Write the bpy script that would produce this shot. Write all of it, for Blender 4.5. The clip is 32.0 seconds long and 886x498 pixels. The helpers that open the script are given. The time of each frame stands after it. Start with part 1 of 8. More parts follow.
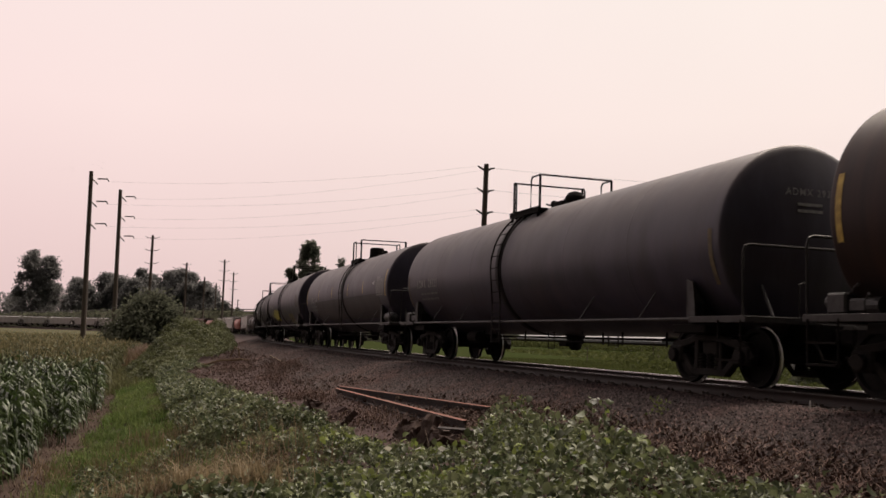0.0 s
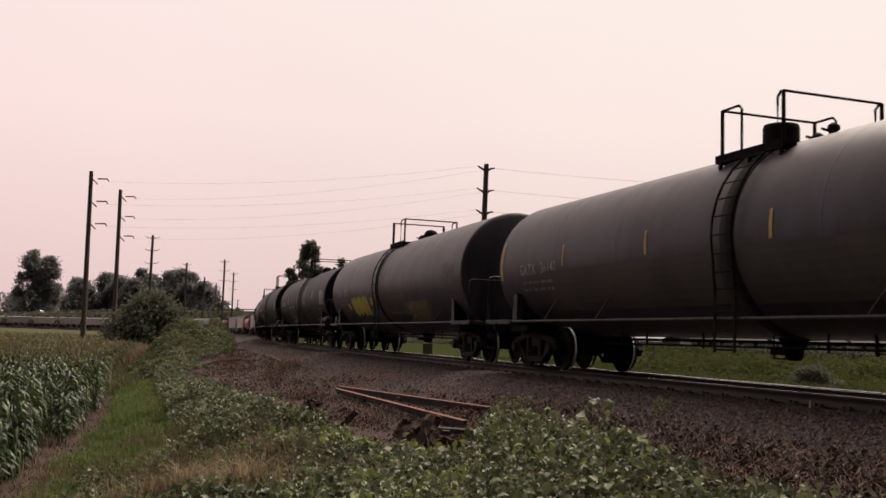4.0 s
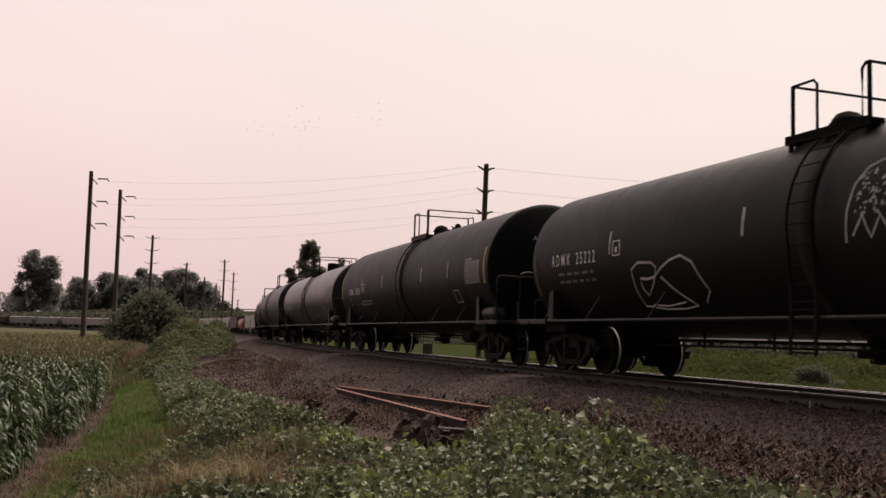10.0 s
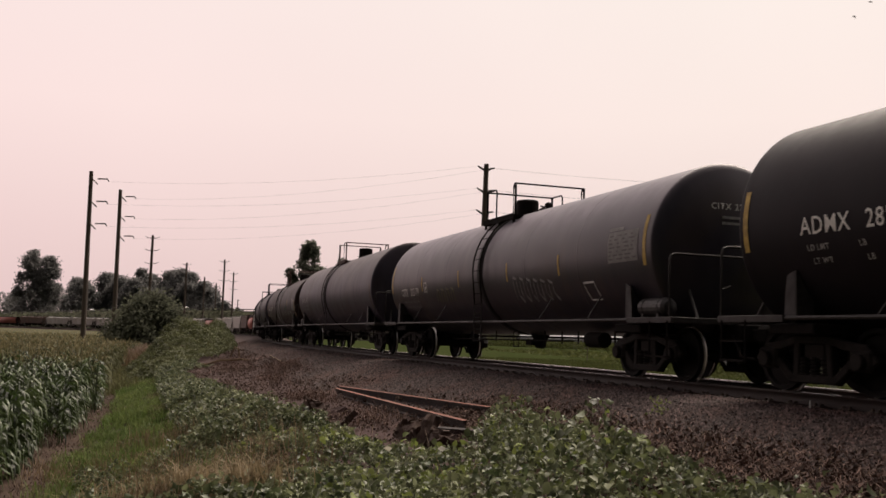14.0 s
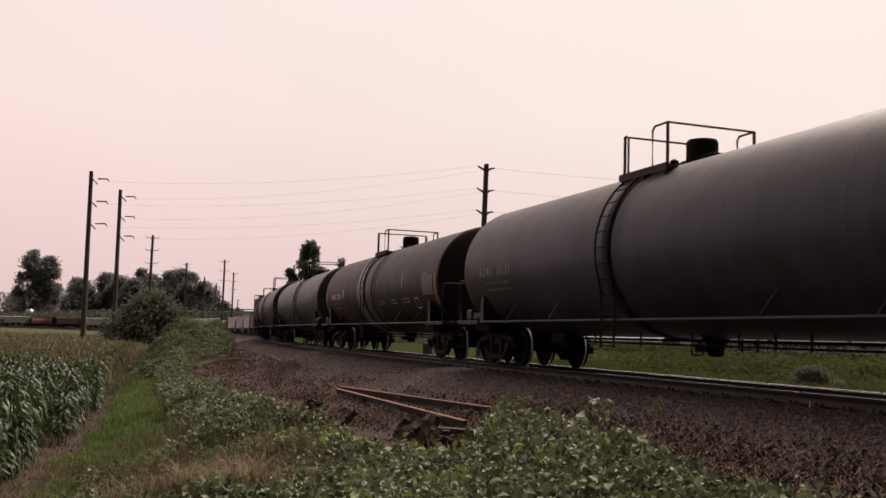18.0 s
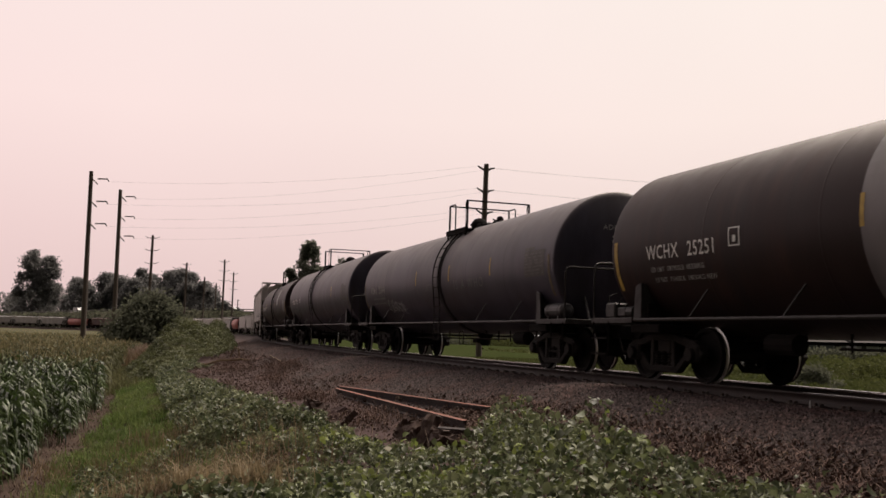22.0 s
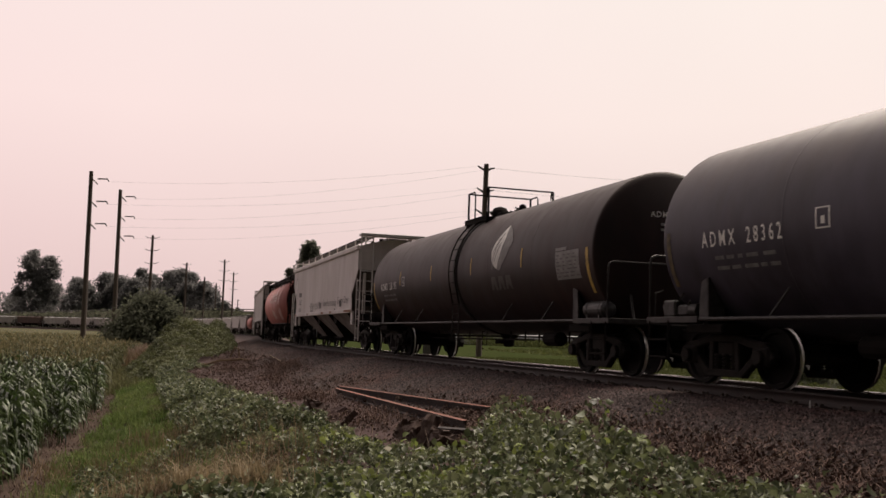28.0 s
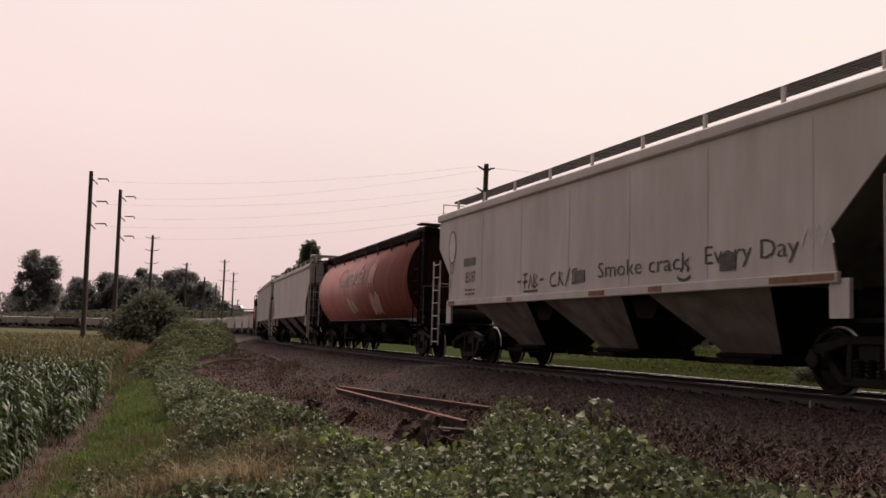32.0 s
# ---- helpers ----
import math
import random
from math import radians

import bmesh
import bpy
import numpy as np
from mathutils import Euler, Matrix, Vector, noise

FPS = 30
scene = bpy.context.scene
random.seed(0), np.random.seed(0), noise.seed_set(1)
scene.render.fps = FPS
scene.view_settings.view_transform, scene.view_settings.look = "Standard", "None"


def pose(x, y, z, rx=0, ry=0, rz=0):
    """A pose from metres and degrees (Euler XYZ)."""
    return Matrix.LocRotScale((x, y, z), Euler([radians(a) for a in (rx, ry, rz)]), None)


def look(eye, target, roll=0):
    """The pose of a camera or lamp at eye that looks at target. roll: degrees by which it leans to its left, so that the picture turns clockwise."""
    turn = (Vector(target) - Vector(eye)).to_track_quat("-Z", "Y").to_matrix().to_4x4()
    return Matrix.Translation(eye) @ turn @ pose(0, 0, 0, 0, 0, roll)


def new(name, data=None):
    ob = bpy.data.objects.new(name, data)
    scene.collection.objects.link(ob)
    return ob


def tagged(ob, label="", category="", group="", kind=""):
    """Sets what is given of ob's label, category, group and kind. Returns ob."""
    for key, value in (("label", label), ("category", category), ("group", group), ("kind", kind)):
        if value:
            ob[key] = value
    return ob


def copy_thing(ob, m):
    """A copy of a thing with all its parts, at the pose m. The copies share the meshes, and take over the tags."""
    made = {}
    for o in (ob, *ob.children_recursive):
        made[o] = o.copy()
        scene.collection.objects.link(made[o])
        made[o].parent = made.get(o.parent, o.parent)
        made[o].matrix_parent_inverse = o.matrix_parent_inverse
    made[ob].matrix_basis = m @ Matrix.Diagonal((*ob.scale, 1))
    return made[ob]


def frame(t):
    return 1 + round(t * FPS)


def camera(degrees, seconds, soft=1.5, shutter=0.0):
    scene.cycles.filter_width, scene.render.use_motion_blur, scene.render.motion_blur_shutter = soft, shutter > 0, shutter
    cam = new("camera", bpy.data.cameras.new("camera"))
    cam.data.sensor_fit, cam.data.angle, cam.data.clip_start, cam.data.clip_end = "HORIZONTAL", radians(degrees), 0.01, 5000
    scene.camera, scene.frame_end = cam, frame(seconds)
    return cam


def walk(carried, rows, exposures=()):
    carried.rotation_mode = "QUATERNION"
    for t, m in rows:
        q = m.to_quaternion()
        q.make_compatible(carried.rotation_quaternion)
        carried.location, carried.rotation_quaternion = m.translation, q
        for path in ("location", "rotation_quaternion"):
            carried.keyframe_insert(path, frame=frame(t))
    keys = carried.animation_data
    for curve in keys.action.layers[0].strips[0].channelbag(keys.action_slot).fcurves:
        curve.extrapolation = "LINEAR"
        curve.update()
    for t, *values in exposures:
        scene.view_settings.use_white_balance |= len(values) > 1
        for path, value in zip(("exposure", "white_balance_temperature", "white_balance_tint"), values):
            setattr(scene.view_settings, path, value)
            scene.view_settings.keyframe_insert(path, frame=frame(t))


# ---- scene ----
# The eye stands beside a single-track railway; z = 0 is the top of the rails.
EYE = Vector((0.0, 0.0, 0.611))
PITCH, ROLL, LENS = 5.244, 1.777, 49.28
cam = camera(LENS, 32.0, soft=1.55, shutter=0.15)
AIM = EYE + Vector((0, math.cos(radians(PITCH)), math.sin(radians(PITCH))))
walk(cam, [(0.0, look(EYE, AIM, ROLL)), (32.0, look(EYE, AIM, ROLL))], exposures=[(0.0, 0.0), (32.0, 0.0)])

# ---- light: a smoky, pink-white sky and a weak hazy sun beyond the train ----
SUN_AZ, SUN_EL = 34.0, 56.0      # degrees right of the view's axis, above the horizon
world = bpy.data.worlds.new("world")
scene.world = world
world.use_nodes = True
wn, wl = world.node_tree.nodes, world.node_tree.links
wn.clear()
w_out = wn.new("ShaderNodeOutputWorld")
w_mix = wn.new("ShaderNodeAddShader")
w_sky = wn.new("ShaderNodeTexSky")
w_sky.sky_type, w_sky.sun_disc = "NISHITA", False
w_sky.sun_elevation, w_sky.sun_rotation = radians(SUN_EL), radians(SUN_AZ)
w_sky.dust_density, w_sky.air_density = 6.0, 1.5
w_bg1 = wn.new("ShaderNodeBackground")
w_bg1.inputs["Strength"].default_value = 0.008
w_bg2 = wn.new("ShaderNodeBackground")
w_bg2.inputs["Strength"].default_value = 0.95
w_co = wn.new("ShaderNodeTexCoord")
w_sep = wn.new("ShaderNodeSeparateXYZ")
w_ramp = wn.new("ShaderNodeValToRGB")      # from the horizon to the zenith
el = w_ramp.color_ramp.elements
el[0].position, el[0].color = 0.0, (0.82, 0.655, 0.635, 1)
el[1].position, el[1].color = 0.6, (1.0, 0.92, 0.87, 1)
for p, col in ((0.10, (0.90, 0.735, 0.71, 1)), (0.22, (1.0, 0.855, 0.81, 1)), (0.34, (1.0, 0.89, 0.84, 1))):
    e = el.new(p)
    e.color = col
w_side = wn.new("ShaderNodeValToRGB")      # pinker away from the sun
w_side.color_ramp.elements[0].position, w_side.color_ramp.elements[0].color = 0.28, (0.98, 0.895, 0.91, 1)
w_side.color_ramp.elements[1].position, w_side.color_ramp.elements[1].color = 0.62, (0.965, 0.945, 0.93, 1)
w_map = wn.new("ShaderNodeMapRange")
w_map.inputs["From Min"].default_value, w_map.inputs["From Max"].default_value = -1.0, 1.0
w_noise = wn.new("ShaderNodeTexNoise")
w_noise.inputs["Scale"].default_value, w_noise.inputs["Detail"].default_value = 3.0, 4.0
w_nr = wn.new("ShaderNodeMapRange")
w_nr.inputs["To Min"].default_value, w_nr.inputs["To Max"].default_value = 0.97, 1.03
w_m1 = wn.new("ShaderNodeMixRGB")
w_m1.blend_type, w_m1.inputs["Fac"].default_value = "MULTIPLY", 1.0
w_m2 = wn.new("ShaderNodeMixRGB")
w_m2.blend_type, w_m2.inputs["Fac"].default_value = "MULTIPLY", 1.0
wl.new(w_co.outputs["Generated"], w_sep.inputs[0])
wl.new(w_sep.outputs["Z"], w_ramp.inputs["Fac"])
wl.new(w_sep.outputs["X"], w_map.inputs["Value"])
wl.new(w_map.outputs[0], w_side.inputs["Fac"])
wl.new(w_ramp.outputs[0], w_m1.inputs[1])
wl.new(w_side.outputs[0], w_m1.inputs[2])
wl.new(w_co.outputs["Generated"], w_noise.inputs["Vector"])
wl.new(w_noise.outputs[0], w_nr.inputs["Value"])
wl.new(w_m1.outputs[0], w_m2.inputs[1])
wl.new(w_nr.outputs[0], w_m2.inputs[2])
# the smoke glows round the sun's side; overhead and behind it is duller
w_dim = wn.new("ShaderNodeMapRange")
w_dim.inputs["From Min"].default_value, w_dim.inputs["From Max"].default_value = -0.45, 0.42
w_dim.inputs["To Min"].default_value, w_dim.inputs["To Max"].default_value = 0.07, 1.0
wl.new(w_sep.outputs["Y"], w_dim.inputs["Value"])
w_m3 = wn.new("ShaderNodeMixRGB")
w_m3.blend_type, w_m3.inputs["Fac"].default_value = "MULTIPLY", 1.0
wl.new(w_m2.outputs[0], w_m3.inputs[1])
wl.new(w_dim.outputs[0], w_m3.inputs[2])
wl.new(w_m3.outputs[0], w_bg2.inputs["Color"])
wl.new(w_sky.outputs[0], w_bg1.inputs["Color"])
wl.new(w_bg1.outputs[0], w_mix.inputs[0])
wl.new(w_bg2.outputs[0], w_mix.inputs[1])
wl.new(w_mix.outputs[0], w_out.inputs["Surface"])

sun_data = bpy.data.lights.new("sun", "SUN")
sun_data.energy, sun_data.angle, sun_data.color = 4.5, radians(50), (1.0, 0.86, 0.74)
sun = new("sun", sun_data)
sd = Vector((math.sin(radians(SUN_AZ)) * math.cos(radians(SUN_EL)), math.cos(radians(SUN_AZ)) * math.cos(radians(SUN_EL)), math.sin(radians(SUN_EL))))
sun.matrix_world = look(sd * 200, (0, 0, 0))

# ---- materials ----
def mat(name, col, col2=None, scale=4.0, rough=0.7, metal=0.0, bump=0.0, bump_scale=40.0, stain=None, stain_scale=0.6,
        stain_amount=0.5, spec=0.5, streak=1.0, vary=0.0, trans=0.0, streak_axis=2, island=0.0, top_sheen=None, drip=None, drip_amount=0.6):
    """A procedural surface: two tones mixed by fine noise, stains by broad noise, relief and uneven gloss."""
    m = bpy.data.materials.new(name)
    m.use_nodes = True
    n, l = m.node_tree.nodes, m.node_tree.links
    b = n["Principled BSDF"]
    b.inputs["Metallic"].default_value = metal
    b.inputs["Specular IOR Level"].default_value = spec
    co = n.new("ShaderNodeTexCoord")
    vec = co.outputs["Object"]
    if streak != 1.0:
        mp = n.new("ShaderNodeMapping")
        sc = [1.0, 1.0, 1.0]
        sc[streak_axis] = streak
        mp.inputs["Scale"].default_value = sc
        l.new(vec, mp.inputs[0])
        vec = mp.outputs[0]
    fine = n.new("ShaderNodeTexNoise")
    fine.inputs["Scale"].default_value, fine.inputs["Detail"].default_value = scale, 6.0
    l.new(vec, fine.inputs["Vector"])
    r1 = n.new("ShaderNodeValToRGB")
    r1.color_ramp.elements[0].position, r1.color_ramp.elements[0].color = 0.33, (*col, 1)
    r1.color_ramp.elements[1].position, r1.color_ramp.elements[1].color = 0.67, (*(col2 or [c * 0.75 for c in col]), 1)
    l.new(fine.outputs[0], r1.inputs[0])
    out = r1.outputs[0]
    if stain:
        broad = n.new("ShaderNodeTexNoise")
        broad.inputs["Scale"].default_value, broad.inputs["Detail"].default_value = stain_scale, 8.0
        broad.inputs["Roughness"].default_value = 0.62
        l.new(vec, broad.inputs["Vector"])
        r2 = n.new("ShaderNodeValToRGB")
        r2.color_ramp.elements[0].position, r2.color_ramp.elements[0].color = 0.45, (0, 0, 0, 1)
        r2.color_ramp.elements[1].position, r2.color_ramp.elements[1].color = 0.68, (stain_amount,) * 3 + (1,)
        l.new(broad.outputs[0], r2.inputs[0])
        mx = n.new("ShaderNodeMixRGB")
        l.new(r2.outputs[0], mx.inputs[0])
        l.new(out, mx.inputs[1])
        mx.inputs[2].default_value = (*stain, 1)
        out = mx.outputs[0]
    if drip:          # rusty runs down the shell, gathered in some places along it
        runs, where = n.new("ShaderNodeTexNoise"), n.new("ShaderNodeTexNoise")
        m1, m2 = n.new("ShaderNodeMapping"), n.new("ShaderNodeMapping")
        m1.inputs["Scale"].default_value, m2.inputs["Scale"].default_value = (4.5, 0.35, 0.35), (0.30, 0.30, 0.45)
        per = n.new("ShaderNodeObjectInfo")
        shift = n.new("ShaderNodeVectorMath")
        shift.operation = "MULTIPLY_ADD"
        shift.inputs[1].default_value = (40.0, 40.0, 40.0)
        l.new(per.outputs["Random"], shift.inputs[0])
        l.new(co.outputs["Object"], shift.inputs[2])
        for mp_, tex in ((m1, runs), (m2, where)):
            l.new(shift.outputs[0], mp_.inputs[0])
            l.new(mp_.outputs[0], tex.inputs["Vector"])
            tex.inputs["Scale"].default_value, tex.inputs["Detail"].default_value = 1.0, 5.0
        ra, rb, both = n.new("ShaderNodeMapRange"), n.new("ShaderNodeMapRange"), n.new("ShaderNodeMath")
        ra.inputs["From Min"].default_value, ra.inputs["From Max"].default_value = 0.40, 0.68
        rb.inputs["From Min"].default_value, rb.inputs["From Max"].default_value = 0.44, 0.62
        rb.inputs["To Max"].default_value = drip_amount
        l.new(runs.outputs[0], ra.inputs["Value"])
        l.new(where.outputs[0], rb.inputs["Value"])
        both.operation = "MULTIPLY"
        l.new(ra.outputs[0], both.inputs[0])
        l.new(rb.outputs[0], both.inputs[1])
        mx = n.new("ShaderNodeMixRGB")
        l.new(both.outputs[0], mx.inputs[0])
        l.new(out, mx.inputs[1])
        mx.inputs[2].default_value = (*drip, 1)
        out = mx.outputs[0]
    if top_sheen:          # the sky's sheen put into the colour of upward faces, in uneven dusty patches
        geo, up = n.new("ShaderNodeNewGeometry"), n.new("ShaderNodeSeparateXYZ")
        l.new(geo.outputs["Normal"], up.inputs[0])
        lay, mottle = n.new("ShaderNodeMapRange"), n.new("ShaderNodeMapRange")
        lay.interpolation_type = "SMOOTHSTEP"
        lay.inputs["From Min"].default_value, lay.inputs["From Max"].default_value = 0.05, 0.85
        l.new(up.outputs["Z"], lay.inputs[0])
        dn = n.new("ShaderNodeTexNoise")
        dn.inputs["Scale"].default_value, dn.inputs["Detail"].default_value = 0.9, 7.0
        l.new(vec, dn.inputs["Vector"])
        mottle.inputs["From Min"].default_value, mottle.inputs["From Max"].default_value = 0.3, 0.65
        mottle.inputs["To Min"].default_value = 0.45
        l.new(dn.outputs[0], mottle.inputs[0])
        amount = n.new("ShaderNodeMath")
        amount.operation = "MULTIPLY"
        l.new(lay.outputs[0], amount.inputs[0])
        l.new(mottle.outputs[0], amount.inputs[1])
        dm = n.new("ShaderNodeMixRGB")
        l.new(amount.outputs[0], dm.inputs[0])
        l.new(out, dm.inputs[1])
        dm.inputs[2].default_value = (*top_sheen, 1)
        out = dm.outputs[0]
    if vary or island:
        src = n.new("ShaderNodeObjectInfo").outputs["Random"] if vary else n.new("ShaderNodeNewGeometry").outputs["Random Per Island"]
        mr = n.new("ShaderNodeMapRange")
        a = vary or island
        mr.inputs["To Min"].default_value, mr.inputs["To Max"].default_value = 1 - a, 1 + a
        l.new(src, mr.inputs[0])
        hs = n.new("ShaderNodeHueSaturation")
        l.new(mr.outputs[0], hs.inputs["Value"])
        l.new(out, hs.inputs["Color"])
        out = hs.outputs[0]
    l.new(out, b.inputs["Base Color"])
    rr = n.new("ShaderNodeMapRange")
    rr.inputs["To Min"].default_value, rr.inputs["To Max"].default_value = max(0.02, rough - 0.12), min(1.0, rough + 0.12)
    l.new(fine.outputs[0], rr.inputs[0])
    l.new(rr.outputs[0], b.inputs["Roughness"])
    if bump:
        bn = n.new("ShaderNodeTexNoise")
        bn.inputs["Scale"].default_value, bn.inputs["Detail"].default_value = bump_scale, 5.0
        l.new(co.outputs["Object"], bn.inputs["Vector"])
        bp = n.new("ShaderNodeBump")
        bp.inputs["Strength"].default_value, bp.inputs["Distance"].default_value = bump, 0.02
        l.new(bn.outputs[0], bp.inputs["Height"])
        l.new(bp.outputs[0], b.inputs["Normal"])
    if trans:
        tr = n.new("ShaderNodeBsdfTranslucent")
        l.new(out, tr.inputs["Color"])
        ms = n.new("ShaderNodeMixShader")
        ms.inputs[0].default_value = trans
        l.new(b.outputs[0], ms.inputs[1])
        l.new(tr.outputs[0], ms.inputs[2])
        l.new(ms.outputs[0], n["Material Output"].inputs["Surface"])
    return m


TANK_BLACK = mat("tank_black", (0.0088, 0.0078, 0.0100), (0.0130, 0.0112, 0.0142), 3.0, 0.50, bump=0.10, bump_scale=3.0, stain=(0.0185, 0.0137, 0.0169), stain_scale=0.7, stain_amount=0.6, streak=0.35, spec=0.11, top_sheen=(0.0210, 0.0160, 0.0200), drip=(0.020, 0.0145, 0.0135), drip_amount=0.3)
TANK_GREY = mat("tank_grey", (0.0440, 0.0385, 0.0575), (0.0650, 0.0572, 0.0800), 3.0, 0.45, bump=0.10, bump_scale=3.0, stain=(0.0180, 0.0147, 0.0191), stain_scale=0.8, stain_amount=0.7, streak=0.35, spec=0.24, top_sheen=(0.098, 0.076, 0.072), drip=(0.052, 0.036, 0.034), drip_amount=0.5)
TANK_BROWN = mat("tank_brown", (0.0185, 0.0100, 0.0100), (0.0270, 0.0145, 0.0142), 3.0, 0.50, bump=0.10, bump_scale=3.0, stain=(0.0190, 0.0146, 0.0157), stain_scale=0.9, stain_amount=0.7, streak=0.35, spec=0.18, top_sheen=(0.044, 0.0262, 0.0235), drip=(0.050, 0.022, 0.017), drip_amount=0.7)
TANK_PALE = mat("tank_pale", (0.0220, 0.0191, 0.0273), (0.0340, 0.0293, 0.0406), 3.0, 0.38, bump=0.10, bump_scale=3.0, stain=(0.0450, 0.0363, 0.0448), stain_scale=0.8, stain_amount=0.6, streak=0.35, spec=0.34, top_sheen=(0.1650, 0.1360, 0.1670), drip=(0.060, 0.042, 0.034), drip_amount=0.6)
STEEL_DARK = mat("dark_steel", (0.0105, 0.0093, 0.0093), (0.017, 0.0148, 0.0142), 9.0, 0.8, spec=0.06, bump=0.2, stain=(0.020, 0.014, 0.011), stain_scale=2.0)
TRUCK_STEEL = mat("truck_steel", (0.014, 0.0122, 0.0118), (0.024, 0.0200, 0.0182), 9.0, 0.65, bump=0.25, stain=(0.022, 0.017, 0.014), stain_scale=2.5, spec=0.08)
WHEEL_STEEL = mat("wheel_steel", (0.008, 0.007, 0.0068), (0.014, 0.012, 0.011), 12.0, 0.7, spec=0.1, bump=0.15)
TREAD = mat("polished_tread", (0.75, 0.73, 0.70), (0.65, 0.63, 0.61), 20.0, 0.4, metal=1.0)
HOPPER_GREY = mat("hopper_grey", (0.64, 0.59, 0.575), (0.57, 0.52, 0.505), 2.5, 0.6, bump=0.1, bump_scale=3.0, stain=(0.42, 0.37, 0.335), stain_scale=0.9, stain_amount=0.5, streak=0.25)
# darker copies of the hopper grey: the shade beneath it, with some grime
HOPPER_BAY_SHADED = mat("hopper_bay_grey", (0.32, 0.285, 0.27), (0.22, 0.195, 0.18), 2.5, 0.7, bump=0.15, bump_scale=3.0, stain=(0.11, 0.092, 0.08), stain_scale=1.3, stain_amount=0.8, streak=0.4)
END_SHADED = mat("sooty_end_sheet", (0.16, 0.14, 0.13), (0.10, 0.088, 0.082), 2.5, 0.8, stain=(0.05, 0.044, 0.04), stain_scale=1.2, stain_amount=0.7)
HOPPER_WHITE = mat("hopper_white", (0.55, 0.52, 0.50), (0.48, 0.45, 0.43), 2.5, 0.6, bump=0.1, bump_scale=3.0, stain=(0.26, 0.22, 0.19), stain_scale=0.9, stain_amount=0.5, streak=0.25)
HOPPER_RED = mat("hopper_red", (0.50, 0.165, 0.140), (0.41, 0.122, 0.104), 2.5, 0.5, bump=0.1, bump_scale=3.0, stain=(0.24, 0.09, 0.07), stain_scale=0.9, stain_amount=0.5, streak=0.25)
HOPPER_BROWN = mat("hopper_brown", (0.13, 0.065, 0.05), (0.10, 0.05, 0.04), 2.5, 0.6, stain=(0.06, 0.04, 0.035), stain_scale=0.9, streak=0.25)
ROOF_SILVER = mat("silver_roof", (0.5, 0.48, 0.47), (0.42, 0.40, 0.39), 4.0, 0.4, metal=0.3)
RAIL_SIDE = mat("rusty_rail", (0.0193, 0.0116, 0.0099), (0.0300, 0.0172, 0.0140), 14.0, 0.75, bump=0.2, stain=(0.0145, 0.0096, 0.0082), stain_scale=3.0)
RAIL_TOP = mat("polished_rail", (0.85, 0.83, 0.81), (0.78, 0.76, 0.74), 30.0, 0.14, metal=1.0)
LIT_RUST = mat("orange_rust", (0.27, 0.115, 0.080), (0.20, 0.080, 0.055), 12.0, 0.85, bump=0.3, stain=(0.07, 0.035, 0.025), stain_scale=3.0)
TIE_WOOD = mat("creosoted_wood", (0.050, 0.038, 0.031), (0.075, 0.056, 0.045), 8.0, 0.9, bump=0.4, vary=0.25)
BALLAST = mat("ballast", (0.0370, 0.0254, 0.0240), (0.0605, 0.0431, 0.0400), 18.0, 0.9, bump=0.8, bump_scale=22.0, stain=(0.0588, 0.0347, 0.0288), stain_scale=0.5, stain_amount=0.7, spec=0.15)
STONE = mat("ballast_stone", (0.0504, 0.0362, 0.0344), (0.0924, 0.0678, 0.0640), 6.0, 0.8, stain=(0.0907, 0.0462, 0.0376), stain_scale=0.5, stain_amount=0.8, island=0.85, spec=0.25)
SOIL = mat("bank_soil", (0.0378, 0.0224, 0.0210), (0.0636, 0.0384, 0.0353), 7.0, 0.95, bump=1.0, bump_scale=9.0, stain=(0.0817, 0.0512, 0.0479), stain_scale=1.1, stain_amount=0.6, spec=0.15)
POLE_WOOD = mat("pole_wood", (0.075, 0.058, 0.048), (0.11, 0.085, 0.07), 6.0, 0.85, bump=0.3, streak=0.1)


# ---- the track's line ----
# Heading of travel against the distance s along the track: a fitted easy curve near the eye, then a long bend far off.
def heading(s):
    s = min(s, 25.0)
    if s >= -95.0:
        return -71.012 + math.degrees(0.0015444 * s - 0.0045129e-3 * s * s)
    return float(np.interp(-s, [95, 130, 215, 270, 330, 400, 460, 560, 700, 1000], [-81.75, -79, -73, -68, -57, -40, -30, -22, -18, -16]))


S_MIN, S_MAX, S_STEP = -1000.0, 340.0, 0.5
S_AXIS = np.arange(S_MIN, S_MAX + S_STEP, S_STEP)
HEAD = np.radians([heading(s) for s in S_AXIS])
_i0 = int(round(-S_MIN / S_STEP))
LINE_X = np.cumsum(np.cos(HEAD)) * S_STEP
LINE_Y = np.cumsum(np.sin(HEAD)) * S_STEP
LINE_X += 3.0596 - LINE_X[_i0]
LINE_Y += 22.0823 - LINE_Y[_i0]


def on_track(s, q=0.0, z=0.0):
    """The point at s along the track, q metres to its side (positive towards the eye), z above the rails."""
    x, y, h = np.interp(s, S_AXIS, LINE_X), np.interp(s, S_AXIS, LINE_Y), np.interp(s, S_AXIS, HEAD)
    return Vector((x + q * math.sin(h), y - q * math.cos(h), z))


def on_track_many(s, q):
    x, y, h = np.interp(s, S_AXIS, LINE_X), np.interp(s, S_AXIS, LINE_Y), np.interp(s, S_AXIS, HEAD)
    return x + q * np.sin(h), y - q * np.cos(h)


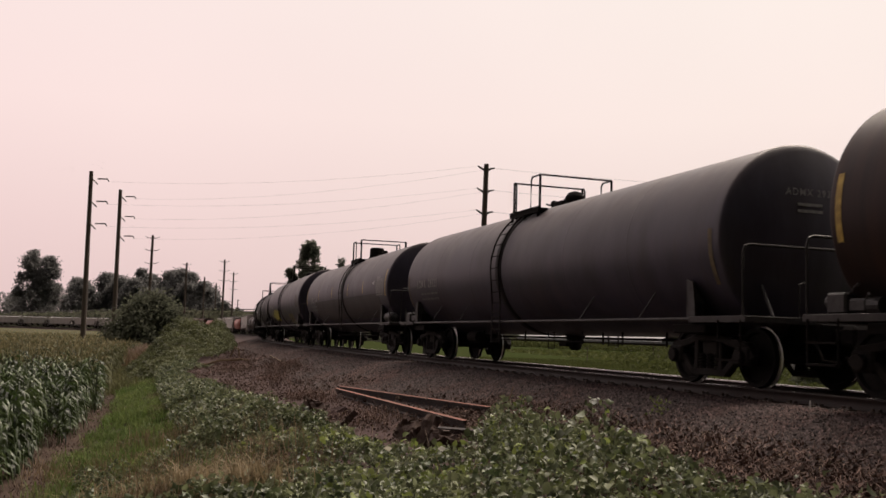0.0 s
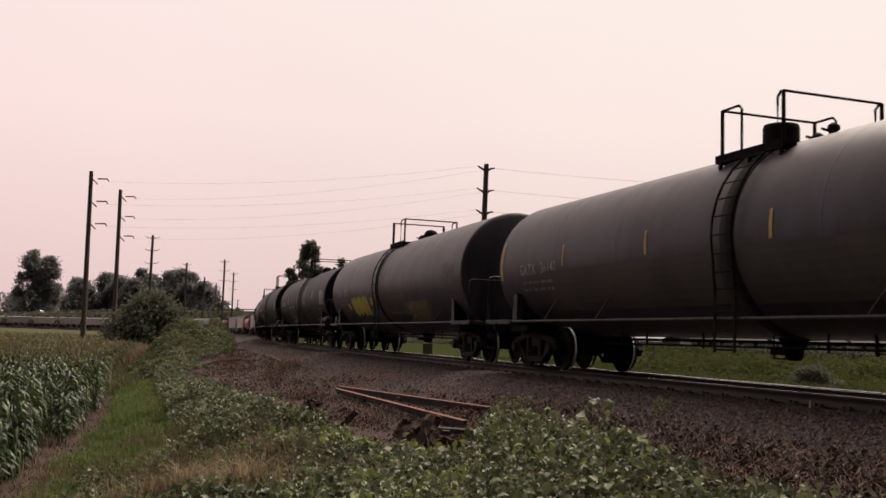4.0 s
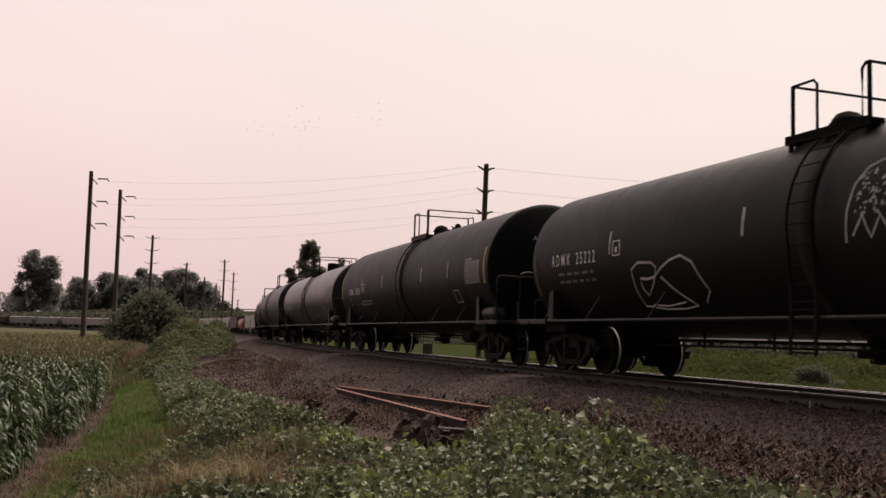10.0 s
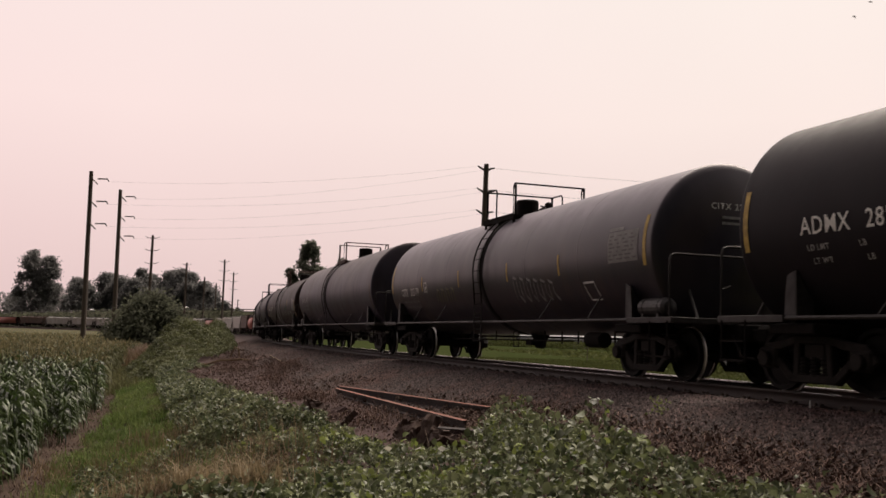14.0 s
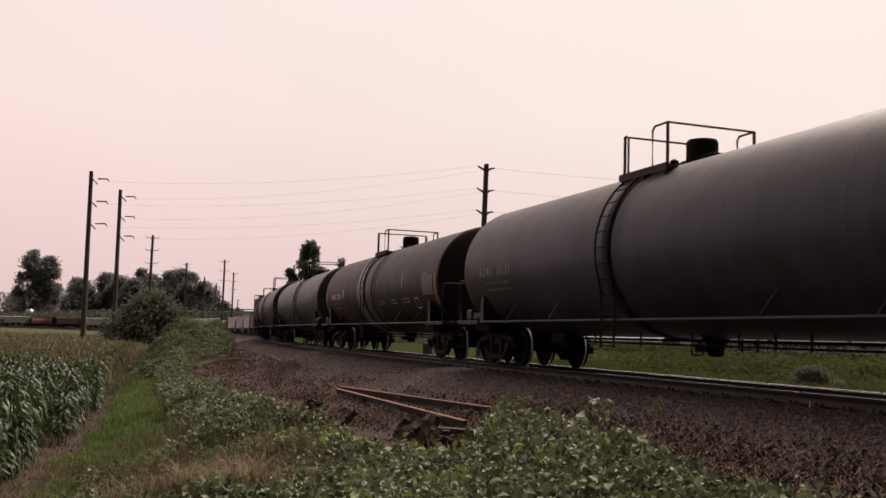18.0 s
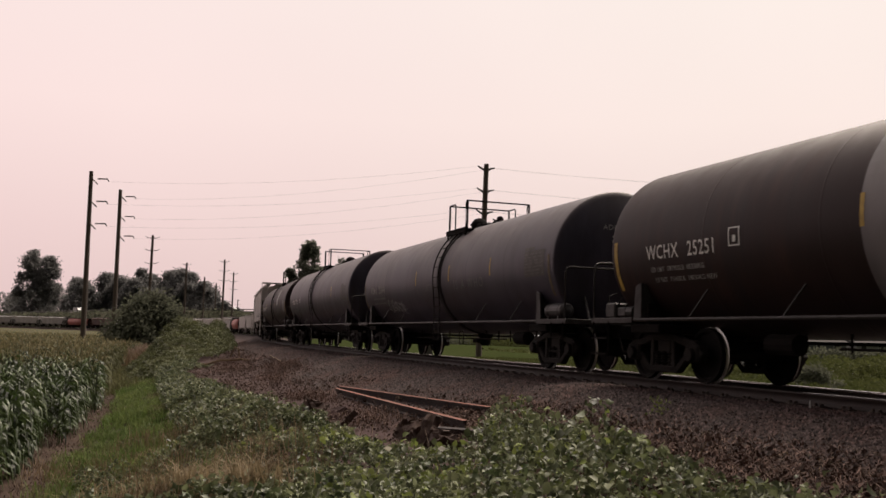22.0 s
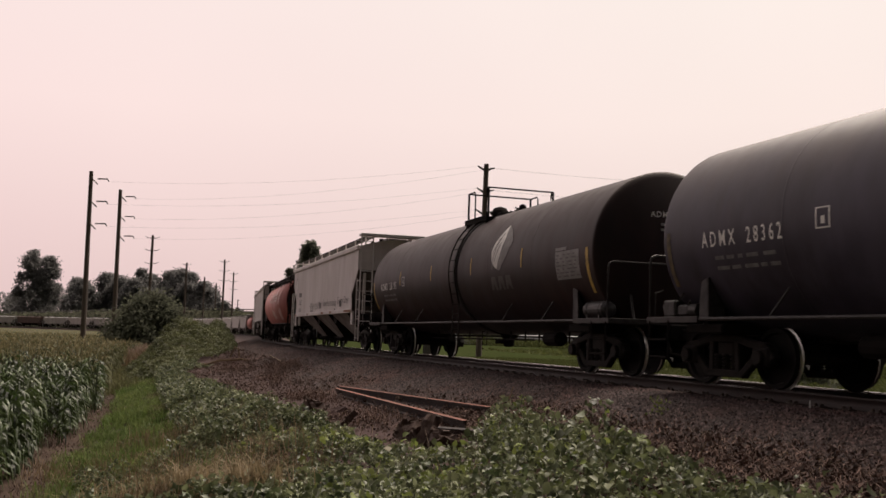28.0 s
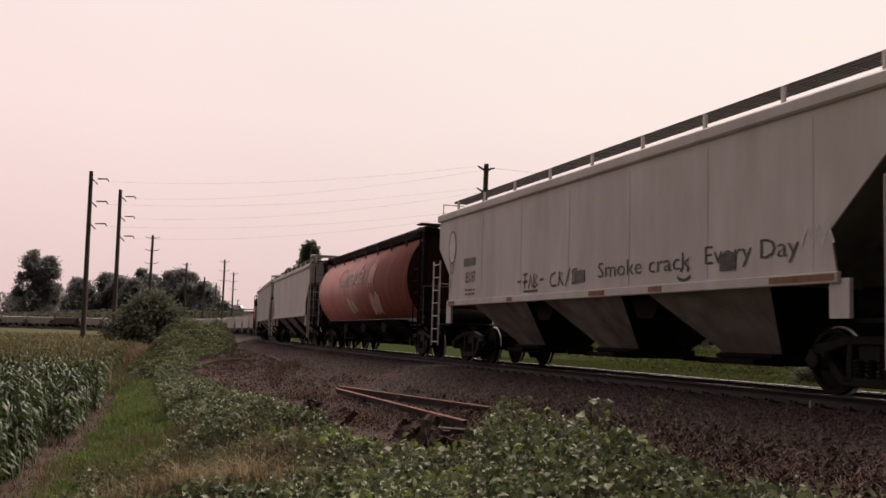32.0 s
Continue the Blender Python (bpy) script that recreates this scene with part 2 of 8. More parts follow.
def side_of_track(x, y):
    """For arrays of points: s along the track and q to its side."""
    step = 4
    px, py, ph, ps = LINE_X[::step], LINE_Y[::step], HEAD[::step], S_AXIS[::step]
    s_out, q_out = np.empty(len(x)), np.empty(len(x))
    for a in range(0, len(x), 20000):
        xx, yy = x[a:a + 20000], y[a:a + 20000]
        d2 = (xx[:, None] - px[None, :]) ** 2 + (yy[:, None] - py[None, :]) ** 2
        k = np.argmin(d2, axis=1)
        dx, dy = xx - px[k], yy - py[k]
        along = dx * np.cos(ph[k]) + dy * np.sin(ph[k])
        q = dx * np.sin(ph[k]) - dy * np.cos(ph[k])
        far = np.abs(along) > 6
        q = np.where(far, np.sign(q) * np.sqrt(d2[np.arange(len(k)), k]), q)
        s_out[a:a + 20000], q_out[a:a + 20000] = ps[k] + along, q
    return s_out, q_out


def lump(x, y, scale, seed=0.0):
    """Cheap smooth uneven ground, about -1 to 1."""
    a = np.sin(x * scale + 1.3 * seed) * np.cos(y * scale * 1.13 - seed) + 0.5 * np.sin(x * scale * 2.3 + y * scale * 1.9 + seed)
    return (a + 0.3 * np.sin(x * scale * 5.1 - y * scale * 4.3 + 2 * seed)) / 1.8


FIELD_Z = -2.5
PROFILE_Q = [-400, -14, -9, -5.2, -2.2, 2.2, 5.0, 7.2, 9.6, 10.4, 11.2, 400]
PROFILE_Z = [-1.35, -1.35, -1.3, -1.15, -0.5, -0.5, -1.12, -1.35, -2.35, -2.55, FIELD_Z, FIELD_Z]


def ground_z(x, y):
    x, y = np.asarray(x, float), np.asarray(y, float)
    s, q = side_of_track(x, y)
    # round the eye the bank runs out into a broad level shoulder
    widen = np.clip((13.0 - y) / 6.0, 0, 1) * 7.0 * (q > 5)
    z = np.interp(np.where(q > 5, np.maximum(5.0, q - widen), q), PROFILE_Q, PROFILE_Z)
    rough = np.clip((np.abs(q) - 3.0) / 3.0, 0, 1) * np.clip(1.0 - (np.abs(q) - 14) / 20.0, 0.1, 1)
    z = z + rough * (0.10 * lump(x, y, 0.55) + 0.05 * lump(x, y, 1.9, 2.0))
    # heap of earth under the bramble mound
    mx, my = on_track_many(np.array([-47.0]), np.array([7.6]))
    z = z + 0.9 * np.exp(-(((s + 47) / 9.0) ** 2 + ((q - 7.0) / 2.6) ** 2))
    return z


# ---- helpers for things ----
def part(name, bm, material, parent=None, label="", smooth=False, m=None):
    me = bpy.data.meshes.new(name)
    if isinstance(bm, bpy.types.Mesh):
        me = bm
    else:
        bm.to_mesh(me)
        bm.free()
        if smooth:
            me.polygons.foreach_set("use_smooth", [True] * len(me.polygons))
    if material and not me.materials:
        for one in material if isinstance(material, (list, tuple)) else [material]:
            me.materials.append(one)
    ob = new(name, me)
    if parent:
        ob.parent = parent
    if m:
        ob.matrix_basis = m
    if label:
        ob["label"] = label
    return ob


def add_box(bm, x0, x1, y0, y1, z0, z1, bevel=0.0, m=None):
    vs = [bm.verts.new(p) for p in ((x0, y0, z0), (x1, y0, z0), (x1, y1, z0), (x0, y1, z0), (x0, y0, z1), (x1, y0, z1), (x1, y1, z1), (x0, y1, z1))]
    fs = [bm.faces.new([vs[i] for i in f]) for f in ((3, 2, 1, 0), (4, 5, 6, 7), (0, 1, 5, 4), (1, 2, 6, 5), (2, 3, 7, 6), (3, 0, 4, 7))]
    if bevel:
        es = list({e for f in fs for e in f.edges})
        r = bmesh.ops.bevel(bm, geom=es, offset=bevel, segments=1, affect="EDGES")
        vs = list({v for f in r["faces"] for v in f.verts} | {v for v in vs if v.is_valid})
    if m:
        bmesh.ops.transform(bm, matrix=m, verts=vs)
    return vs


def box(x0, x1, y0, y1, z0, z1, bevel=0.0):
    bm = bmesh.new()
    add_box(bm, x0, x1, y0, y1, z0, z1, bevel)
    return bm


def add_tube(bm, pts, r, sides=6, cap=True):
    """A round bar along a list of points."""
    pts = [Vector(p) for p in pts]
    rings = []
    for i, p in enumerate(pts):
        d = (pts[min(i + 1, len(pts) - 1)] - pts[max(i - 1, 0)]).normalized()
        a = d.cross(Vector((0, 0, 1)))
        if a.length < 1e-3:
            a = d.cross(Vector((1, 0, 0)))
        a.normalize()
        b = d.cross(a)
        rr = r[i] if isinstance(r, (list, tuple)) else r
        rings.append([bm.verts.new(p + (a * math.cos(t) + b * math.sin(t)) * rr) for t in (2 * math.pi * k / sides for k in range(sides))])
    for u, v in zip(rings, rings[1:]):
        for k in range(sides):
            bm.faces.new((u[k], u[(k + 1) % sides], v[(k + 1) % sides], v[k]))
    if cap:
        bm.faces.new(rings[0][::-1])
        bm.faces.new(rings[-1])
    return rings


def tube(pts, r, sides=6):
    bm = bmesh.new()
    add_tube(bm, pts, r, sides)
    bmesh.ops.recalc_face_normals(bm, faces=bm.faces)
    return bm


def add_lathe(bm, profile, axis="x", sides=32, centre=(0, 0, 0)):
    """A body of revolution: profile of (along, radius)."""
    rings = []
    c = Vector(centre)
    for a, r in profile:
        ring = []
        for k in range(sides):
            t = 2 * math.pi * k / sides
            u, v = r * math.cos(t), r * math.sin(t)
            p = {"x": (a, u, v), "y": (u, a, v), "z": (u, v, a)}[axis]
            ring.append(bm.verts.new(c + Vector(p)))
        rings.append(ring)
    for i, (p, q) in enumerate(zip(rings, rings[1:])):
        for k in range(sides):
            bm.faces.new((p[k], p[(k + 1) % sides], q[(k + 1) % sides], q[k]))
    bm.faces.new(rings[0][::-1])
    bm.faces.new(rings[-1])
    return rings


def lathe(profile, axis="x", sides=32, centre=(0, 0, 0)):
    bm = bmesh.new()
    add_lathe(bm, profile, axis, sides, centre)
    bmesh.ops.recalc_face_normals(bm, faces=bm.faces)
    return bm


def prism(outline, y0, y1, bevel=0.0):
    """A plate: an outline in x and z, from y0 to y1."""
    bm = bmesh.new()
    a = [bm.verts.new((x, y0, z)) for x, z in outline]
    b = [bm.verts.new((x, y1, z)) for x, z in outline]
    n = len(a)
    bm.faces.new(a)
    bm.faces.new(b[::-1])
    for i in range(n):
        bm.faces.new((a[i], b[i], b[(i + 1) % n], a[(i + 1) % n]))
    bmesh.ops.recalc_face_normals(bm, faces=bm.faces)
    return bm


def mesh_of(name, verts, faces, material, smooth=False):
    """One mesh from arrays; faces all of one size."""
    verts, faces = np.asarray(verts, np.float32), np.asarray(faces, np.int32)
    me = bpy.data.meshes.new(name)
    me.vertices.add(len(verts))
    me.vertices.foreach_set("co", verts.ravel())
    k = faces.shape[1]
    me.loops.add(faces.size)
    me.loops.foreach_set("vertex_index", faces.ravel())
    me.polygons.add(len(faces))
    me.polygons.foreach_set("loop_start", np.arange(len(faces), dtype=np.int32) * k)
    me.polygons.foreach_set("loop_total", np.full(len(faces), k, np.int32))
    if smooth:
        me.polygons.foreach_set("use_smooth", np.ones(len(faces), bool))
    me.update(calc_edges=True)
    me.materials.append(material)
    return me


# ---- the ground: one sheet to the horizon ----
def spread(near0, near1, step, far0, far1, growth=1.22):
    a = list(np.arange(near0, near1 + step / 2, step))
    d = step
    while a[-1] < far1:
        d *= growth
        a.append(a[-1] + d)
    d = step
    while a[0] > far0:
        d *= growth
        a.insert(0, a[0] - d)
    return np.array(a)


def build_ground():
    xs, ys = spread(-34, 26, 0.45, -3000, 3000), spread(2, 105, 0.55, -3000, 4000)
    gx, gy = np.meshgrid(xs, ys)
    x, y = gx.ravel(), gy.ravel()
    z = ground_z(x, y)
    nx, ny = len(xs), len(ys)
    i = np.arange((nx - 1) * (ny - 1))
    r, c = i // (nx - 1), i % (nx - 1)
    a = r * nx + c
    return mesh_of("ground", np.stack([x, y, z], 1), np.stack([a, a + 1, a + nx + 1, a + nx], 1), SOIL, True)


def sweep(name, outline, material, s0, s1, step_near=1.0, smooth=False, closed=True):
    """A cross-section (q, z) carried along the track."""
    ss = [s1]
    while ss[-1] > s0:
        ss.append(ss[-1] - (step_near if ss[-1] > -140 else 6.0))
    ss = np.array(ss)
    vs = []
    for q, z in outline:
        x, y = on_track_many(ss, np.full(len(ss), q))
        vs.append(np.stack([x, y, np.full(len(ss), z)], 1))
    n, k = len(ss), len(outline)
    v = np.stack(vs, 1).reshape(-1, 3)
    fs = []
    for j in range(k if closed else k - 1):
        j2 = (j + 1) % k
        i = np.arange(n - 1) * k
        fs.append(np.stack([i + j, i + j2, i + k + j2, i + k + j], 1))
    return mesh_of(name, v, np.concatenate(fs), material, smooth)


ground = tagged(new("ground", build_ground()), "brown earth bank and flat farmland beside the railway", "ground", kind="structure")
bed = sweep("ballast", [(-4.9, -1.18), (-2.0, -0.24), (-1.4, -0.19), (1.4, -0.19), (2.0, -0.24), (4.9, -1.16)], BALLAST, -950, 50, closed=False)
tagged(new("ballast", bed), "brown-grey crushed stone railway ballast bed", "ballast", kind="structure")


def rail_outline(c, h=0.172):
    return [(c - 0.07, -h), (c + 0.07, -h), (c + 0.07, -h + 0.012), (c + 0.012, -h + 0.03), (c + 0.012, -0.045), (c + 0.036, -0.036),
            (c + 0.036, -0.004), (c - 0.036, -0.004), (c - 0.036, -0.036), (c - 0.012, -0.045), (c - 0.012, -h + 0.03), (c - 0.07, -h + 0.012)]


for c in (0.7535, -0.7535):
    rail = tagged(new("rail", sweep("rail", rail_outline(c), RAIL_SIDE, -950, 50)), "rusty steel running rail with a polished head", "rail", "running rails", "structure")
    k = -1 if c > 0 else 1      # the gauge corner, polished by the flanges
    head = part("railhead", sweep("railhead", [(c - 0.032 * k, -0.008), (c + 0.0375 * k, -0.03), (c + 0.0365 * k, -0.017), (c + 0.031 * k, -0.0095), (c + 0.008 * k, -0.003), (c - 0.012 * k, 0.0), (c - 0.024 * k, -0.0025)], RAIL_TOP, -950, 50), None, rail, "polished running surface")


# ---- the train ----
# Lengths along a car run forwards (+x, the way it travels); its side towards the eye is -y.
TANK_R, TANK_Z = 1.52, 2.27
TRUCK_AT, WHEEL_R = 6.25, 0.457
SPEED = 6.4257


def travelled(t):
    k = (t - 16) / 10
    return SPEED * (t - 16) - 0.0148 * k * k + 0.0274 * k ** 3


def wheel_mesh():
    bm = bmesh.new()
    r = WHEEL_R
    for sgn in (1, -1):
        y = 0.70 * sgn
        w = lambda d: y + d * sgn
        prof = [(w(0.115), 0.09), (w(0.115), 0.13), (w(0.075), 0.15), (w(0.055), 0.36), (w(0.105), 0.385), (w(0.105), r - 0.012), (w(0.028), r - 0.003), (w(0.0), r), (w(-0.012), r + 0.026),
                (w(-0.03), r + 0.026), (w(-0.03), 0.385), (w(0.02), 0.36), (w(0.03), 0.15), (w(-0.05), 0.13), (w(-0.05), 0.09)]
        n0 = len(bm.faces)
        add_lathe(bm, prof, "y", 28)
        bm.faces.ensure_lookup_table()
        for k, f in enumerate(bm.faces[n0:]):
            f.material_index = 1 if k // 28 in (6, 7) else 0
    add_lathe(bm, [(-1.02, 0.07), (-0.72, 0.085), (0.72, 0.085), (1.02, 0.07)], "y", 12)
    bmesh.ops.recalc_face_normals(bm, faces=bm.faces)
    me = bpy.data.meshes.new("wheelset")
    bm.to_mesh(me)
    bm.free()
    me.materials.append(WHEEL_STEEL)
    me.materials.append(TREAD)
    return me


def side_frame_mesh():
    """Cast three-piece truck side: arched top chord, sagging bottom chord, two windows and the spring nest."""
    bm = bmesh.new()
    bars = [[(-1.10, 0.46), (-0.95, 0.62), (-0.60, 0.66), (-0.32, 0.74), (0.32, 0.74), (0.60, 0.66), (0.95, 0.62), (1.10, 0.46)],
            [(-0.98, 0.56), (-0.66, 0.40), (-0.42, 0.20), (0.42, 0.20), (0.66, 0.40), (0.98, 0.56)],
            [(-0.30, 0.70), (-0.33, 0.22)], [(0.30, 0.70), (0.33, 0.22)]]
    for line in bars:
        for (xa, za), (xb, zb) in zip(line, line[1:]):
            ang = math.atan2(zb - za, xb - xa)
            ln = math.hypot(xb - xa, zb - za) / 2 + 0.045
            add_box(bm, -ln, ln, -0.07, 0.07, -0.06, 0.06, 0.018, Matrix.Translation(((xa + xb) / 2, 0, (za + zb) / 2)) @ pose(0, 0, 0, 0, -math.degrees(ang), 0))
    for x in (-0.889, 0.889):
        add_box(bm, x - 0.20, x + 0.20, -0.10, 0.10, 0.33, 0.62, 0.04)
        add_lathe(bm, [(-0.17, 0.10), (-0.15, 0.115), (0.05, 0.115)], "y", 12, (x, 0, 0.457))
    bmesh.ops.recalc_face_normals(bm, faces=bm.faces)
    me = bpy.data.meshes.new("side_frame")
    bm.to_mesh(me)
    bm.free()
    me.materials.append(TRUCK_STEEL)
    return me


def spring_mesh():
    bm = bmesh.new()
    prof = []
    for k in range(6):
        prof += [(0.20 + k * 0.05, 0.05), (0.215 + k * 0.05, 0.075), (0.235 + k * 0.05, 0.075)]
    add_lathe(bm, prof + [(0.5, 0.05)], "z", 8)
    me = bpy.data.meshes.new("spring")
    bm.to_mesh(me)
    bm.free()
    me.materials.append(TRUCK_STEEL)
    return me


WHEELSET, SIDE_FRAME, SPRINGS = wheel_mesh(), side_frame_mesh(), spring_mesh()


def bolster_mesh():
    bm = box(-0.21, 0.21, -1.02, 1.02, 0.46, 0.70, 0.03)
    add_lathe(bm, [(0.70, 0.18), (0.80, 0.18)], "z", 16)
    for x in (-0.40, 0.40):
        add_box(bm, x - 0.05, x + 0.05, -0.78, 0.78, 0.36, 0.50, 0.01)
        for y in (-0.75, 0.75):
            add_box(bm, x - 0.06 + math.copysign(0.03, x), x + 0.06 + math.copysign(0.03, x), y - 0.06, y + 0.06, 0.30, 0.60, 0.01)
    me = bpy.data.meshes.new("truck")
    bm.to_mesh(me)
    bm.free()
    me.materials.append(TRUCK_STEEL)
    return me


BOLSTER = bolster_mesh()
SPINNING = []      # (wheelset, place in its truck)


def add_trucks(car, at=TRUCK_AT, spin=True):
    for sx in (at, -at):
        truck = part("truck", BOLSTER, None, car, "dark cast-steel four-wheel truck", m=pose(sx, 0, 0))
        for y in (-0.99, 0.99):
            part("side_frame", SIDE_FRAME, None, truck, m=pose(0, y, 0))
            for x in (-0.2, 0.0, 0.2):
                part("spring", SPRINGS, None, truck, m=pose(x, y, 0))
        for x in (0.889, -0.889):
            ws = part("wheelset", WHEELSET, None, truck, "steel wheels with bright worn treads", m=pose(x, 0, WHEEL_R))
            if spin:
                SPINNING.append((ws, x))


def coupler(car, x, sgn):
    bm = bmesh.new()
    add_box(bm, -0.05, 0.62, -0.09, 0.09, 0.72, 0.90, 0.02)
    add_box(bm, 0.55, 0.86, -0.17, 0.13, 0.66, 0.95, 0.05)
    add_tube(bm, [(0.2, 0.25, 0.80), (0.45, 0.27, 0.55), (0.75, 0.22, 0.47), (0.95, 0.15, 0.5)], 0.025, 6)
    part("coupler", bm, STEEL_DARK, car, m=pose(x, 0, 0, 0, 0, 0 if sgn > 0 else 180))


def wrapped_text(words, size, x, arc_z, material, car, radius=None, zc=None, squeeze=1.0, flat_y=None, name="lettering", label="", spacing=1.0, bold=0.008):
    """Lettering on the side towards the eye, bent round the shell (or flat at flat_y); x: where it begins, arc_z: its base line's height."""
    radius, zc = radius or TANK_R, zc or TANK_Z
    cu = bpy.data.curves.new("lettering", "FONT")
    cu.body, cu.size = words, size
    cu.resolution_u = 2
    cu.space_character = spacing
    cu.offset = size * bold
    ob = bpy.data.objects.new("lettering", cu)
    scene.collection.objects.link(ob)
    dg = bpy.context.evaluated_depsgraph_get()
    me = bpy.data.meshes.new_from_object(ob.evaluated_get(dg))
    bpy.data.objects.remove(ob)
    if flat_y is None:        # cut across in strips, so that the letters can follow the curve
        bm = bmesh.new()
        bm.from_mesh(me)
        for k in range(-2, 8):
            bmesh.ops.bisect_plane(bm, geom=bm.verts[:] + bm.edges[:] + bm.faces[:], plane_co=(0, size * k / 8, 0), plane_no=(0, 1, 0))
        bm.to_mesh(me)
        bm.free()
    v = np.empty(len(me.vertices) * 3, np.float32)
    me.vertices.foreach_get("co", v)
    v = v.reshape(-1, 3)
    u, w = v[:, 0] * squeeze + x, v[:, 1]
    if flat_y is not None:
        out = np.stack([u, np.full(len(u), flat_y), arc_z + w], 1)
    else:
        a0 = math.asin(max(-1, min(1, (arc_z - zc) / radius)))
        a = a0 + w / radius
        out = np.stack([u, -(radius + 0.006) * np.cos(a), zc + (radius + 0.006) * np.sin(a)], 1)
    me.vertices.foreach_set("co", out.astype(np.float32).ravel())
    me.materials.clear()
    return part(name, me, material, car, label)


def patch_on_shell(name, x0, x1, z0, z1, material, car, label="", radius=None, zc=None, lift=0.007, slant=0.0):
    """A thin painted or glued patch that follows the shell's curve, on the side towards the eye."""
    radius, zc = radius or TANK_R, zc or TANK_Z
    bm = bmesh.new()
    rows = []
    n = 6
    for i in range(n + 1):
        z = z0 + (z1 - z0) * i / n
        a = math.asin(max(-1, min(1, (z - zc) / radius)))
        y, zz = -(radius + lift) * math.cos(a), zc + (radius + lift) * math.sin(a)
        dx = slant * (i / n)
        rows.append((bm.verts.new((x0 + dx, y, zz)), bm.verts.new((x1 + dx, y, zz))))
    for p, q in zip(rows, rows[1:]):
        bm.faces.new((p[0], p[1], q[1], q[0]))
    return part(name, bm, material, car, label)


PAINT_WHITE = mat("white_lettering", (0.80, 0.78, 0.75), (0.62, 0.60, 0.57), 14.0, 0.7)
PAINT_FADED = mat("faded_lettering", (0.40, 0.385, 0.37), (0.22, 0.21, 0.20), 14.0, 0.7)
PAINT_YELLOW = mat("yellow_stripe", (0.55, 0.36, 0.06), (0.34, 0.22, 0.05), 9.0, 0.6)
SPRAY_YELLOW = mat("yellow_spray", (0.52, 0.46, 0.05), (0.34, 0.30, 0.04), 7.0, 0.6)
SPRAY_SILVER = mat("silver_spray", (0.40, 0.39, 0.38), (0.26, 0.25, 0.25), 7.0, 0.5)
SPRAY_GREY = mat("thin_grey_spray", (0.16, 0.155, 0.155), (0.09, 0.085, 0.085), 9.0, 0.6)
SPRAY_FADED = mat("faded_yellow_spray", (0.16, 0.14, 0.06), (0.09, 0.08, 0.04), 7.0, 0.6)
PLACARD = mat("pale_placard", (0.21, 0.20, 0.195), (0.15, 0.143, 0.138), 9.0, 0.6)
RUST_FRAME = mat("rust_red_steel", (0.10, 0.045, 0.035), (0.06, 0.03, 0.025), 9.0, 0.7, bump=0.2)
GALV = mat("worn_pale_steel", (0.13, 0.117, 0.11), (0.075, 0.066, 0.06), 8.0, 0.6, bump=0.1)

TANK_HALF = 7.95      # half the length of the shell between its heads
HEAD_DEPTH = 0.28     # how far a head bulges
CAR_HALF = 9.19       # half the pitch from coupler to coupler


def tank_profile():
    """Half of it: a shallow dished head, a tight knuckle, then the shell; mirrored for the other end."""
    e = -TANK_HALF
    pts = [(e - 0.06 - HEAD_DEPTH * (1 - k * k), max(0.02, (TANK_R - 0.085) * k)) for k in (0.0, 0.15, 0.3, 0.45, 0.6, 0.72, 0.83, 0.92, 0.97, 1.0)]
    pts += [(e - 0.035, TANK_R - 0.045), (e - 0.012, TANK_R - 0.016), (e + 0.01, TANK_R - 0.003), (e + 0.03, TANK_R), (e + 0.12, TANK_R)]
    return pts + [(-x, r) for x, r in pts[::-1]]


SIDE_PIPE = mat("grimy_pipe", (0.032, 0.027, 0.026), (0.018, 0.0152, 0.0148), 8.0, 0.55, spec=0.3)
RING_SHADE = mat("ladder_grime", (0.017, 0.0148, 0.0155), (0.027, 0.023, 0.0235), 5.0, 0.7, bump=0.2, bump_scale=8.0, spec=0.1)
PLATE_GREY = mat("worn_grey_plate", (0.052, 0.047, 0.048), (0.028, 0.025, 0.025), 7.0, 0.6, spec=0.25)
VALVE_GREY = mat("grey_valve_casting", (0.038, 0.034, 0.034), (0.018, 0.016, 0.016), 12.0, 0.5, bump=0.2, spec=0.35)


def railing_frame(bm, x0, x1, y, z0, z1, post, r):
    """A guard of two corner posts and a top bar across the tank, with a bar that returns to its own foot at each end."""
    d = 0.07
    k = math.copysign(d, x1 - x0)
    for sy in (-1, 1):
        add_tube(bm, [(x0, sy * y, z0), (x0, sy * y, z1)], post, 8)
        add_tube(bm, [(x0, sy * y, z1), (x1 - k, sy * y, z1), (x1, sy * y, z1 - d), (x1, sy * y, z0)], r, 8)
    add_tube(bm, [(x0, -y, z1), (x0, y, z1)], r, 8)


